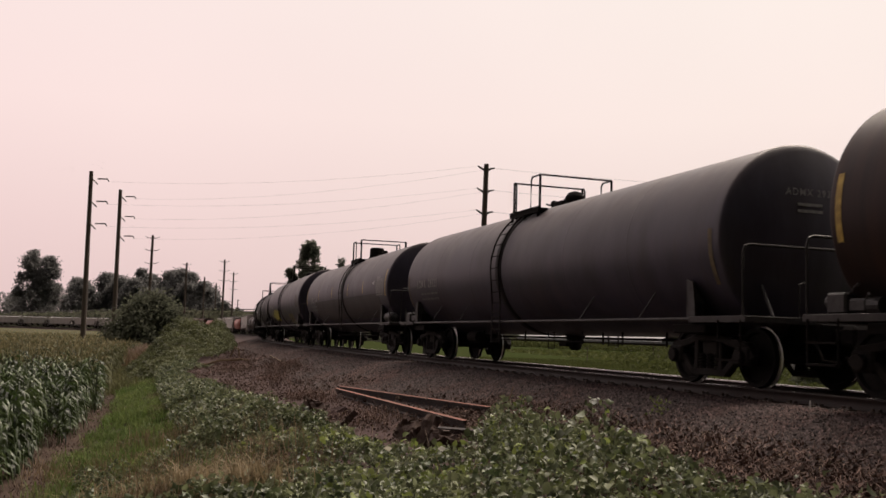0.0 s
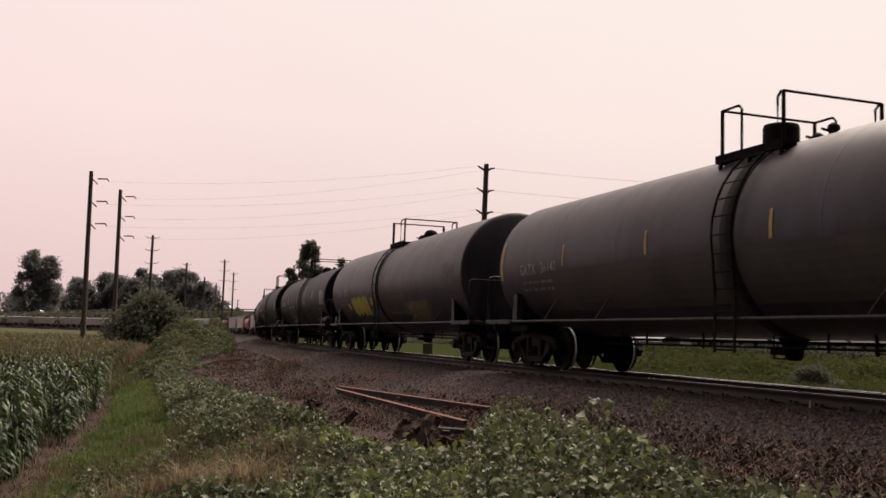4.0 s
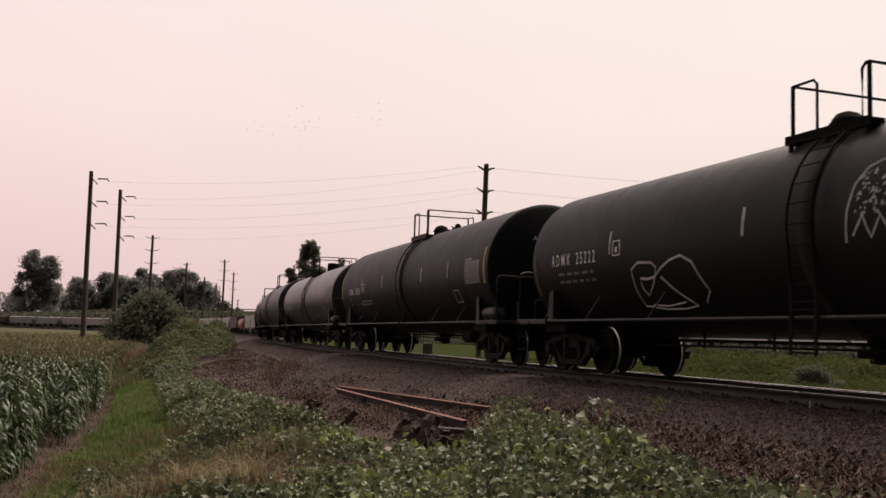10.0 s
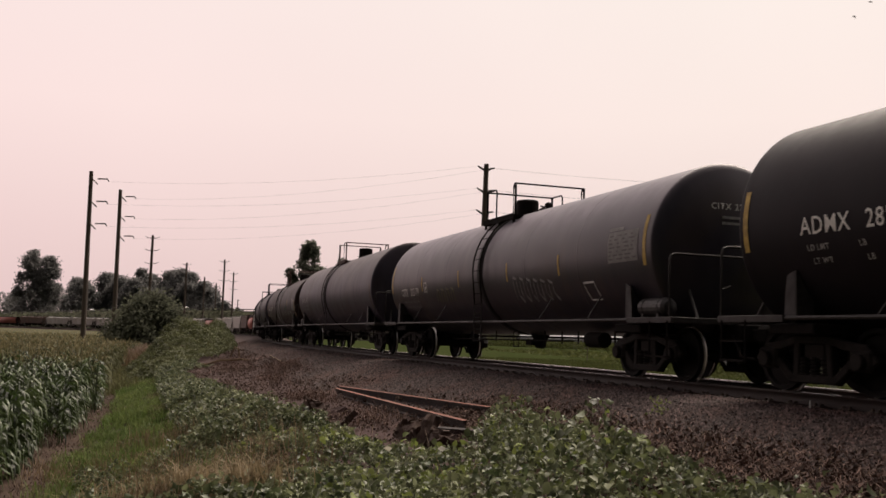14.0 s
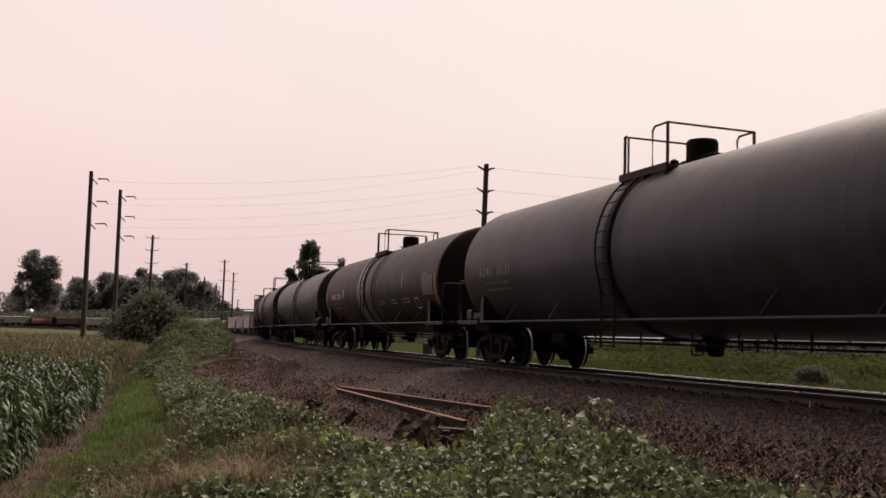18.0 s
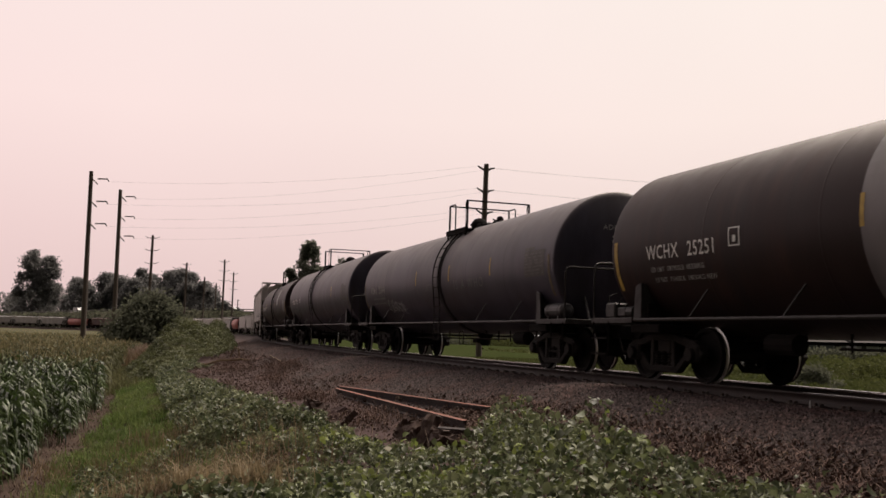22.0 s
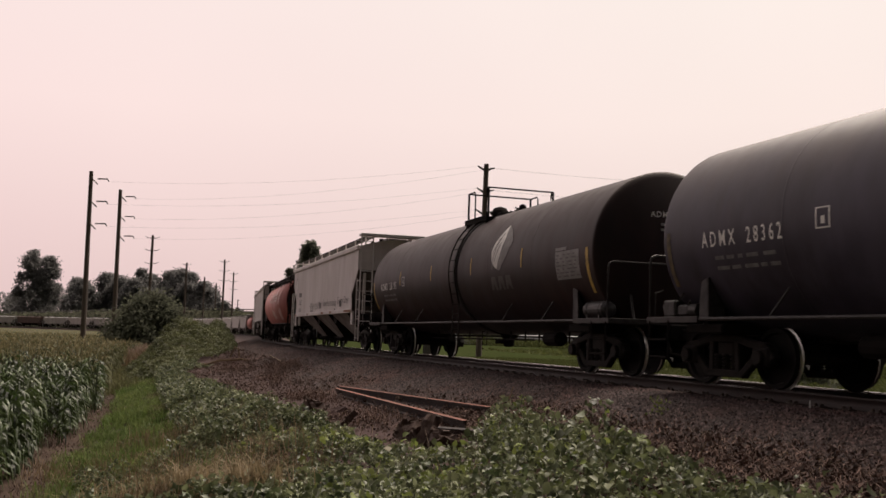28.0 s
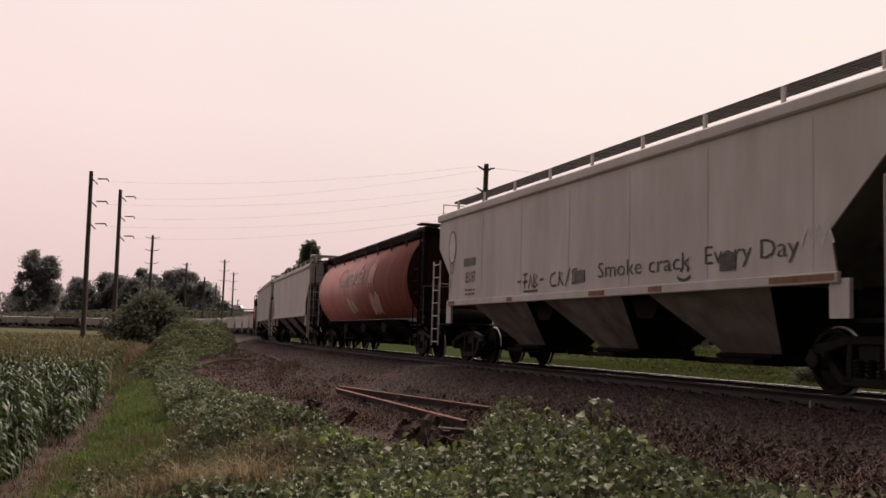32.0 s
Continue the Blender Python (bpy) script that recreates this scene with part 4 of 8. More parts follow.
    for sgn in (1, -1):
        x0, x1 = sorted((sgn * 6.0, sgn * 8.5))
        part("centre_sill", box(x0, x1, -0.33, 0.33, 0.68, 0.98, 0.02), STEEL_DARK, car)
        x0, x1 = sorted((sgn * 7.3, sgn * 8.55))
        part("end_platform", box(x0, x1, -1.5, 1.5, 0.94, 1.0, 0.01), STEEL_DARK, car)
        # added far-side plate that blocks the bright gap under the car's end
        part("end_sill", box(x0, x1, 1.40, 1.48, 1.0, 1.42, 0.01), STEEL_DARK, car)
        for y in (-1.60, 1.60):
            end_ladder(car, sgn * 8.22 - 0.27, y, 0.40, 2.70, STEEL_DARK if cyl else material, 0.54)
            if not cyl and sgn < 0:
                continue
            bm = bmesh.new()
            for dy in (0.0, 0.44):
                add_tube(bm, [(sgn * 8.52, y - math.copysign(dy, y), 1.0), (sgn * 8.52, y - math.copysign(dy, y), (4.28 if sgn > 0 and not cyl else 3.7))], 0.026)
            for k in range(9 if sgn > 0 and not cyl else 7):
                add_tube(bm, [(sgn * 8.52, y, 1.12 + 0.365 * k), (sgn * 8.52, y - math.copysign(0.44, y), 1.12 + 0.365 * k)], 0.015)
            for z in (1.3, 2.6, 3.8):
                add_tube(bm, [(sgn * 8.52, y, z), (sgn * 8.0, y * 0.97, z)], 0.018)
            part("end_ladder", bm, STEEL_DARK if cyl else material, car, "steel rung ladder at the car's end")
        if not cyl and sgn < 0:
            part("end_grab", tube([(-8.1, -1.5, ze + 0.05), (-8.1, -1.5, ze + 0.42), (-8.1, -0.9, ze + 0.42), (-8.1, -0.9, ze + 0.2)], 0.022), material, car)
            part("end_roof_beam", box(-8.12, -8.02, -1.5, 1.5, ze + 0.02, ze + 0.10), material, car)
        else:
            x0, x1 = sorted((sgn * 8.05, sgn * 8.55))
            part("crossover_board", box(x0, x1, -1.60, 1.60, ze + (0.06 if cyl else 0.40), ze + (0.10 if cyl else 0.50), 0.01), GRATE if cyl else material, car)
            part("end_bracket", prism([(sgn * 8.05, ze - 0.05), (sgn * 8.52, ze + 0.38), (sgn * 8.05, ze + 0.38)], 0.25, 0.33), GRATE if cyl else material, car)
        part("end_railing", tube([(sgn * 8.5, -1.45, 1.0), (sgn * 8.5, -1.45, 2.1), (sgn * 8.5, 1.45, 2.1), (sgn * 8.5, 1.45, 1.0)], 0.022), GALV, car)
        coupler(car, sgn * (CAR_HALF - 0.80), sgn)
    part("air_reservoir", lathe([(-1.05, 0.03), (-1.0, 0.18), (-0.9, 0.21), (0.7, 0.21), (0.8, 0.18), (0.85, 0.03)], "y", 16, (8.22, 0, 1.26)), STEEL_DARK, car)
    bm = box(7.72, 8.10, -1.42, -1.10, 1.02, 1.40, 0.03)
    add_box(bm, 8.10, 8.42, -1.36, -1.08, 1.02, 1.24, 0.03)
    add_tube(bm, [(8.3, -1.2, 1.24), (8.36, -1.1, 1.7), (8.30, -0.7, 2.1)], 0.022)
    add_lathe(bm, [(7.55, 0.03), (7.58, 0.24), (7.75, 0.26), (7.80, 0.03)], "x", 16, (0, -1.10, 1.95))
    part("brake_valve", bm, STEEL_DARK, car, "dark cast air brake valve with pipes")
    part("brake_cylinder", lathe([(-0.4, 0.02), (-0.38, 0.2), (0.35, 0.2), (0.38, 0.02)], "x", 12, (7.1, -0.7, 1.25)), STEEL_DARK, car)
    part("brake_wheel", lathe([(-0.02, 0.20), (-0.02, 0.25), (0.02, 0.25), (0.02, 0.20)], "x", 16, (8.55, 0.5, 2.5)), STEEL_DARK, car)
    add_trucks(car, at=7.05, spin=spin)
    return car


# ---- the cars in their order, from the front of what is seen ----
TRAIN = []        # (car, offset of its middle along the track, half the spacing of its trucks)


def standing(car, off, label, category="tank car", half=TRUCK_AT):
    TRAIN.append((car, off, half))
    return tagged(car, label, category, "freight train")


def tank_marks(car, number, paint=PAINT_FADED, ticks=(), stripes=(), stripe_paint=PAINT_YELLOW, panel=None, panel_z=2.28, base_z=2.06, tick_paint=PAINT_YELLOW, lines=(), letters=(0.66, 1.50)):
    """Stencilled number near the tank's rear end, weight lines, reflector strips and the test stencil by its front end."""
    at = -7.02
    if number:
        x = at + (0.22 if letters[0] > 0.7 else 0.0)
        for word in number.split():
            ob = wrapped_text(word, 0.33, x, base_z, paint, car, squeeze=letters[0], spacing=letters[1])
            x = max(v.co.x for v in ob.data.vertices) + 0.25
        if lines:
            for k, row in enumerate(lines):
                wrapped_text(row, 0.115, at + 0.30 + 0.06 * k, base_z - 0.21 - 0.17 * k, PAINT_FADED, car, squeeze=0.95, spacing=1.1)
        else:
            bars_patch(car, at + 0.28, at + 1.75, base_z - 0.20, 2, SPRAY_GREY, height=0.055, gap=0.15)
        if paint is PAINT_WHITE:
            patch_on_shell("marking", at + 2.460, at + 2.485, base_z + 0.06, base_z + 0.34, paint, car)
            patch_on_shell("marking", at + 2.700, at + 2.725, base_z + 0.06, base_z + 0.34, paint, car)
            for z in (0.06, 0.32):
                patch_on_shell("marking", at + 2.485, at + 2.700, base_z + z, base_z + z + 0.02, paint, car)
            patch_on_shell("marking", at + 2.560, at + 2.630, base_z + 0.12, base_z + 0.22, paint, car)
    for x, z0, z1 in stripes:
        patch_on_shell("reflector_strip", x, x + 0.10, z0, z1, stripe_paint, car, "worn yellow reflector strip")
    for x in ticks:
        patch_on_shell("reflector_strip", x, x + 0.07, base_z + 0.10, base_z + 0.52, tick_paint, car, "small upright reflector strip")
    if panel:
        z0 = panel_z - 0.28
        patch_on_shell("stencil_panel", 6.45, 7.50, z0, z0 + 0.56, panel, car, "pale stencilled data panel")
        patch_on_shell("stencil_panel", 6.45, 6.95, z0 + 0.575, z0 + 0.64, panel, car, "pale stencilled heading")
        rng = random.Random(17)
        for k in range(7):
            a = 6.50
            while a < 7.42:
                b = min(7.45, a + rng.uniform(0.05, 0.22))
                patch_on_shell("marking", a, b, z0 + 0.05 + k * 0.07, z0 + 0.077 + k * 0.07, INK, car, lift=0.011)
                a = b + rng.uniform(0.03, 0.16)
    # number on the head, over the end railing
    if number:
        end = TANK_HALF + 0.06 + HEAD_DEPTH
        head = wrapped_text(number, 0.155, 0, 0, paint, car, flat_y=0.0, spacing=1.2)
        head.matrix_basis = pose(end - 0.03, -0.55, TANK_Z + 0.66, 0, 0, 90)
        for k in range(2):
            part("marking", box(end - 0.04, end - 0.02, -0.33, 0.12, TANK_Z + 0.50 - 0.10 * k, TANK_Z + 0.545 - 0.10 * k), PAINT_FADED, car)


def spray_lines(car, strokes, material, width=0.035, flat_y=None, name="spray_line", lift=0.008):
    """Thin sprayed strokes: lists of (x, z) on the side towards the eye."""
    for line in strokes:
        bm = bmesh.new()
        pts = []
        dense = [line[0]]
        for (x0, z0), (x1, z1) in zip(line, line[1:]):
            n = max(1, int(abs(z1 - z0) / 0.07)) if flat_y is None else 1
            dense += [(x0 + (x1 - x0) * k / n, z0 + (z1 - z0) * k / n) for k in range(1, n + 1)]
        for x, z in dense:
            if flat_y is None:
                a = math.asin(max(-1, min(1, (z - TANK_Z) / TANK_R)))
                pts.append(Vector((x, -(TANK_R + lift) * math.cos(a), z)))
            else:
                pts.append(Vector((x, flat_y, z)))
        prev = None
        for i, p in enumerate(pts):
            d = pts[min(i + 1, len(pts) - 1)] - pts[max(0, i - 1)]
            nn = Vector((-d.z, 0, d.x)).normalized() * width / 2
            cur = (bm.verts.new(p + nn), bm.verts.new(p - nn))
            if prev:
                bm.faces.new((prev[0], prev[1], cur[1], cur[0]))
            prev = cur
        part(name, bm, material, car)


def loop_stroke(cx, cz, rx, rz, n=16, a0=0.0, a1=2 * math.pi):
    return [(cx + rx * math.cos(a0 + (a1 - a0) * k / n), cz + rz * math.sin(a0 + (a1 - a0) * k / n)) for k in range(n + 1)]


cars = {}
SMALL_TICKS, HIGH, LOW = (-4.76, -1.65, 1.62, 4.33), (1.95, 2.82), (1.55, 2.40)
WHITE_TICK = mat("worn_white_strip", (0.42, 0.40, 0.36), (0.26, 0.23, 0.17), 9.0, 0.6)
STRIPE_DULL = mat("dull_yellow_stripe", (0.13, 0.092, 0.038), (0.07, 0.052, 0.030), 9.0, 0.7)
INK = mat("faded_ink", (0.085, 0.080, 0.077), (0.12, 0.113, 0.108), 14.0, 0.7)
FAINT_PANEL = mat("faint_stencil", (0.060, 0.052, 0.045), (0.042, 0.036, 0.032), 6.0, 0.6)
# number, place in the train, paint, manway, platform shift, stencil, brake end, ticks, stripe heights, panel
for n, off, material, dome, shift, number, paint, brake, ticks, high, panel in (
        (0, 121.0, TANK_BROWN, "round", 0.0, "", PAINT_FADED, -1, (), HIGH, None),
        (1, 102.62, TANK_GREY, "round", -0.53, "ADMX 29321", PAINT_FADED, -1, (), LOW, None),
        (2, 84.24, TANK_GREY, "drum", 0.45, "GATX 36140", PAINT_FADED, 1, SMALL_TICKS, HIGH, PLACARD),
        (3, 65.84, TANK_GREY, "round", -0.51, "ADMX 28053", PAINT_FADED, -1, (), LOW, FAINT_PANEL),
        (4, 47.47, TANK_BLACK, "round", 0.29, "ADMX 25222", PAINT_WHITE, 1, (-4.7, -0.85, 4.22), LOW, PLACARD),
        (5, 29.07, TANK_BLACK, "round", 0.29, "ADMX 28526", PAINT_WHITE, 1, (-4.75, -1.85, 2.62, 5.04), HIGH, PLACARD),
        (6, 10.63, TANK_PALE, "drum", -0.23, "CITX 225179", PAINT_WHITE, 1, SMALL_TICKS, HIGH, PLACARD),
        (7, -7.82, TANK_GREY, "drum", -0.60, "ADMX 28131", PAINT_FADED, -1, (), LOW, None),
        (8, -26.23, TANK_BROWN, "drum", -0.61, "WCHX 25251", PAINT_WHITE, -1, (-1.95, 0.98, 4.27), LOW, PLACARD),
        (9, -44.50, TANK_GREY, "round", 0.31, "ADMX 25348", PAINT_FADED, 1, (-1.7, 1.3, 4.35), LOW, FAINT_PANEL),
        (10, -62.88, TANK_GREY, "round", -0.60, "ADMX 28362", PAINT_WHITE, -1, (4.3,), LOW, FAINT_PANEL),
        (11, -81.37, TANK_BROWN, "round", 0.17, "ADMX 28193", PAINT_WHITE, 1, (-4.80, -1.72, 1.51, 4.68), LOW, PLACARD)):
    large = number[5:7] == "28" or n == 0
    TANK_R, TANK_Z, TANK_HALF = (1.60, 2.34, 8.06) if large else (1.52, 2.27, 7.95)
    truck_at = 7.2 if large else 7.0
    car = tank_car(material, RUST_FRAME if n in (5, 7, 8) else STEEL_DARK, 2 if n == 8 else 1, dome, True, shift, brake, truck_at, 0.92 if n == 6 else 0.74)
    tone = {TANK_BROWN.name: "grimy brown-black", TANK_GREY.name: "dark grey sheen-topped", TANK_BLACK.name: "glossy black", TANK_PALE.name: "pale sheen-topped grey"}[material.name]
    extra = {3: " with yellow sprayed letters", 4: " with white sprayed loops", 11: " with a white leaf emblem", 8: " with a bare middle band", 6: " with white stencilled number"}.get(n, "")
    standing(car, off, tone + " tank car" + extra + " on the track", half=truck_at)
    stripe = STRIPE_DULL if n in (1, 3, 4, 7, 9, 10) else PAINT_YELLOW
    lines = {8: ("LD LMT  187900LB  85250KG", "LT WT  75100LB  34050KG NEW"), 5: ("LD LMT              LB              KG", "LT WT                LB              KG")}.get(n, ())
    tank_marks(car, number, paint, ticks, [(TANK_HALF - 0.28, *high), (-TANK_HALF + 0.10, *high)], stripe, panel, {8: 2.11, 11: 2.12, 4: 2.2, 6: 2.33}.get(n, 2.26), {6: 1.84, 4: 2.12}.get(n, 2.10 if large else 2.03), WHITE_TICK if n in (4, 5) else PAINT_YELLOW, lines, {5: (0.88, 1.08), 8: (0.84, 1.10), 6: (0.76, 1.12), 2: (0.82, 1.10)}.get(n, (0.66, 1.50)))
    cars[n] = car

TANK_R, TANK_Z = 1.52, 2.27
wrapped_text("SR 8754", 0.15, 5.88, 2.40, PAINT_WHITE, cars[2], squeeze=0.72)
PAINTED_OUT = mat("painted_over", (0.062, 0.054, 0.054), (0.082, 0.071, 0.069), 2.0, 0.65, stain=(0.04, 0.035, 0.034), stain_scale=1.2, streak=0.35, spec=0.2)
for x0, x1 in ((-5.6, 0.38), (0.86, 6.9)):
    patch_on_shell("painted_panel", x0, x1, 1.25, 2.06, PAINTED_OUT, cars[2], "slightly paler painted-over panel")
TANK_R, TANK_Z = 1.60, 2.34
# yellow bubble lettering, faded outlines and a pale patch
def spray_blob(car, pts, fill, edge, grow=0.045):
    """One sprayed shape: a filled outline with a dark border."""
    cx, cz = sum(p[0] for p in pts) / len(pts), sum(p[1] for p in pts) / len(pts)
    big = [(x + math.copysign(grow, x - cx), z + math.copysign(grow * 0.8, z - cz)) for x, z in pts]
    shell_shape("spray_outline", big, 0.006, edge, car=car)
    shell_shape("spray_paint", pts, 0.011, fill, car=car)


def shell_shape(name, pts, lift, material, label="", car=None):
    """A flat-painted outline (x, z) that follows the shell's curve."""
    bm = bmesh.new()
    dense = []
    for (x0, z0), (x1, z1) in zip(pts, pts[1:] + pts[:1]):
        n = max(1, int(math.hypot(x1 - x0, z1 - z0) / 0.12))
        dense += [(x0 + (x1 - x0) * k / n, z0 + (z1 - z0) * k / n) for k in range(n)]
    mid = Vector((sum(p[0] for p in dense) / len(dense), 0, sum(p[1] for p in dense) / len(dense)))
    on = lambda x, z: bm.verts.new((x, -(TANK_R + lift) * math.cos(math.asin((z - TANK_Z) / TANK_R)), TANK_Z + (TANK_R + lift) * (z - TANK_Z) / TANK_R))
    rings = [[on(mid.x + (x - mid.x) * k, mid.z + (z - mid.z) * k) for x, z in dense] for k in (1.0, 0.75, 0.5, 0.25)]
    n = len(dense)
    for u, v in zip(rings, rings[1:]):
        for k in range(n):
            bm.faces.new((u[k], u[(k + 1) % n], v[(k + 1) % n], v[k]))
    bm.faces.new(rings[-1])
    bmesh.ops.recalc_face_normals(bm, faces=bm.faces)
    part(name, bm, material, car, label)


SPRAY_EDGE = mat("dark_spray_edge", (0.020, 0.019, 0.014), (0.030, 0.028, 0.020), 8.0, 0.7)
for k in range(7):         # tall leaning letters over a row of round feet
    x = -4.70 + 0.36 * k
    h = 2.00 + 0.05 * (k % 2)
    spray_blob(cars[3], [(x, 1.62), (x - 0.02, h - 0.12), (x + 0.06, h), (x + 0.20, h), (x + 0.30, h - 0.16), (x + 0.34, 1.62), (x + 0.22, 1.54), (x + 0.08, 1.56)], SPRAY_YELLOW, SPRAY_EDGE, 0.03)
for k in range(4):
    x = -4.68 + 0.62 * k
    spray_blob(cars[3], [(x, 1.50), (x + 0.10, 1.63), (x + 0.34, 1.60), (x + 0.56, 1.63), (x + 0.62, 1.46), (x + 0.48, 1.33), (x + 0.16, 1.34)], SPRAY_YELLOW, SPRAY_EDGE, 0.03)
spray_blob(cars[3], [(-1.90, 1.86), (-1.66, 1.97), (-1.50, 1.90), (-1.47, 1.76), (-1.70, 1.64), (-1.90, 1.74)], SPRAY_YELLOW, SPRAY_EDGE)
spray_blob(cars[3], [(-5.40, 1.80), (-5.20, 1.81), (-5.00, 1.66), (-5.22, 1.54), (-5.42, 1.66)], SPRAY_YELLOW, SPRAY_EDGE)
spray_lines(cars[3], [[(-1.82, 1.76), (-1.80, 1.88), (-1.74, 1.84), (-1.79, 1.80), (-1.72, 1.75)], [(-1.62, 1.88), (-1.68, 1.84), (-1.63, 1.80), (-1.69, 1.75)], [(-1.59, 1.75), (-1.57, 1.88)]], SPRAY_EDGE, 0.016, lift=0.016)
spray_lines(cars[3], [loop_stroke(0.5 + k * 0.45, 1.62, 0.26, 0.28, 12, 0.3, 5.4) for k in range(5)], SPRAY_FADED, 0.022)
patch_on_shell("spray_paint", 2.35, 4.45, 1.12, 1.68, SPRAY_FADED, cars[3], "faded yellow painted patch", slant=0.2)
TANK_R, TANK_Z = 1.52, 2.27
# white sprayed loops, scrawl, and a silver patch
spray_lines(cars[4], [[(-3.96, 1.29), (-3.99, 1.52), (-3.96, 1.90), (-3.73, 2.01), (-3.30, 1.99), (-3.18, 1.90), (-3.27, 1.75), (-3.52, 1.72), (-3.73, 1.74), (-3.76, 1.56), (-3.66, 1.45), (-3.40, 1.62), (-3.28, 1.75)],
                      [(-3.28, 1.75), (-3.04, 1.88), (-2.76, 1.99), (-2.42, 2.05), (-2.14, 1.93), (-2.02, 1.70), (-1.90, 1.47), (-2.15, 1.30)], [(-3.10, 1.74), (-2.80, 1.50), (-2.42, 1.26), (-2.80, 1.22), (-3.37, 1.22), (-3.96, 1.29)],
                      [(-3.70, 1.30), (-3.30, 1.27), (-2.70, 1.32)]], SPRAY_SILVER, 0.045)
spray_lines(cars[4], [[(1.22, 1.95), (1.26, 2.34), (1.35, 2.68), (1.51, 2.88), (1.72, 2.95), (1.92, 2.95)], [(1.92, 2.95), (2.14, 2.62), (2.16, 2.40), (2.10, 2.10), (2.02, 1.92)], [(2.02, 1.92), (1.81, 2.25), (1.64, 1.98), (1.52, 2.27), (1.34, 2.02)]], SPRAY_SILVER, 0.035)
spray_fleck = random.Random(21)
for k in range(70):         # speckled silver filling
    u, v = spray_fleck.random(), spray_fleck.random()
    x, z, w = 1.36 + 0.66 * u, 2.24 + 0.62 * v * (1 - 0.25 * u), spray_fleck.uniform(0.02, 0.07)
    shell_shape("spray_fleck", [(x, z), (x + w, z + w * spray_fleck.uniform(-0.4, 0.6)), (x + w * 0.5, z + w)], 0.010, SPRAY_SILVER, car=cars[4])
spray_lines(cars[4], [[(5.04, 1.94), (5.13, 1.49)], [(5.19, 2.02), (5.32, 1.48), (5.56, 1.70)], [(4.95, 1.68), (5.18, 1.67)], [(5.40, 2.04), (5.61, 1.65)], [(5.19, 1.80), (5.40, 2.04)], [(5.70, 2.10), (5.82, 1.88)]], SPRAY_GREY, 0.018)
spray_lines(cars[4], [[(6.0, 1.55), (6.6, 1.55), (6.6, 1.75), (6.0, 1.75), (6.0, 1.55)]], SPRAY_GREY, 0.035)
TANK_R, TANK_Z = 1.60, 2.34
spray_lines(cars[5], [[(5.50, 1.55), (5.90, 1.55), (5.82, 1.85), (5.42, 1.85), (5.50, 1.55)]], PAINT_FADED, 0.03)
bars_patch(cars[5], -4.9, -3.4, 1.80, 2, PAINT_FADED)
TANK_R, TANK_Z = 1.52, 2.27
spray_lines(cars[6], [[(5.42, 1.43), (5.84, 1.43), (5.76, 1.75), (5.34, 1.75), (5.42, 1.43)]], PAINT_FADED, 0.04)
smear = random.Random(9)
for k in range(6):          # thin washed-out scrawl
    x = 1.95 + 0.36 * k
    spray_lines(cars[6], [[(x, 1.50 + smear.uniform(-0.05, 0.05)), (x + 0.05, 2.02 - 0.03 * k), (x + 0.22, 1.96 - 0.03 * k), (x + 0.20, 1.60), (x + 0.34, 1.46)]], SPRAY_GREY, 0.05)
for k in range(4):
    x = -3.55 + 0.40 * k
    spray_lines(cars[6], [[(x, 1.60), (x + 0.10, 1.95), (x + 0.26, 1.90), (x + 0.24, 1.58)]], SPRAY_FADED, 0.05)
spray_lines(cars[8], [[(5.56, 1.49), (5.96, 1.49), (5.88, 1.77), (5.48, 1.77), (5.56, 1.49)]], PAINT_FADED, 0.04)
BARE_STEEL = mat("bare_shell", (0.085, 0.078, 0.079), (0.125, 0.114, 0.113), 3.0, 0.45, bump=0.1, bump_scale=3.0, stain=(0.05, 0.043, 0.04), stain_scale=1.2, stain_amount=0.8, streak=0.3, spec=0.4)
# bare, paler ring of shell amidships
bm = lathe([(-1.95, TANK_R - 0.01), (-1.94, TANK_R + 0.005), (0.98, TANK_R + 0.005), (0.99, TANK_R - 0.01)], "x", 56, (0, 0, TANK_Z))
part("bare_band", bm, BARE_STEEL, cars[8], "paler bare steel band", smooth=True)
for k in range(3):
    bars_patch(cars[8], 1.15 + k * 1.55, 1.85 + k * 1.55, 1.76, 2, PAINT_FADED, height=0.045)
GREEN_SPRAY = mat("faded_green_spray", (0.018, 0.045, 0.026), (0.012, 0.022, 0.016), 6.0, 0.7)
patch_on_shell("spray_paint", 2.75, 3.95, 1.92, 2.10, GREEN_SPRAY, cars[8], "faded green sprayed patch", slant=0.1)
patch_on_shell("spray_paint", 3.5, 3.9, 2.10, 2.17, GREEN_SPRAY, cars[8], "faded green sprayed patch")
# a dense silver scrawl of loops and slashes
scrawl = random.Random(12)
for k in range(9):
    x = -5.12 + 0.20 * k
    line = [(x + scrawl.uniform(-0.04, 0.04) + 0.07 * j, 1.44 - 0.012 * k + (0.30 if j % 2 else 0.0) + scrawl.uniform(-0.07, 0.10)) for j in range(4)]
    spray_lines(cars[9], [line], SPRAY_SILVER, 0.020)
    if k % 2 == 0:
        spray_lines(cars[9], [loop_stroke(x + 0.1, 1.62 - 0.012 * k, 0.11, scrawl.uniform(0.09, 0.17), 10, 0.4, 5.2)], SPRAY_SILVER, 0.020)
wrapped_text("IS A WHO", 0.36, 1.72, 1.89, SPRAY_GREY, cars[9], squeeze=1.05, spacing=1.35, name="sprayed_words", bold=-0.004)
wrapped_text("ACK", 0.30, -0.75, 1.92, SPRAY_GREY, cars[9], squeeze=0.95, spacing=1.25, name="sprayed_words", bold=-0.006)
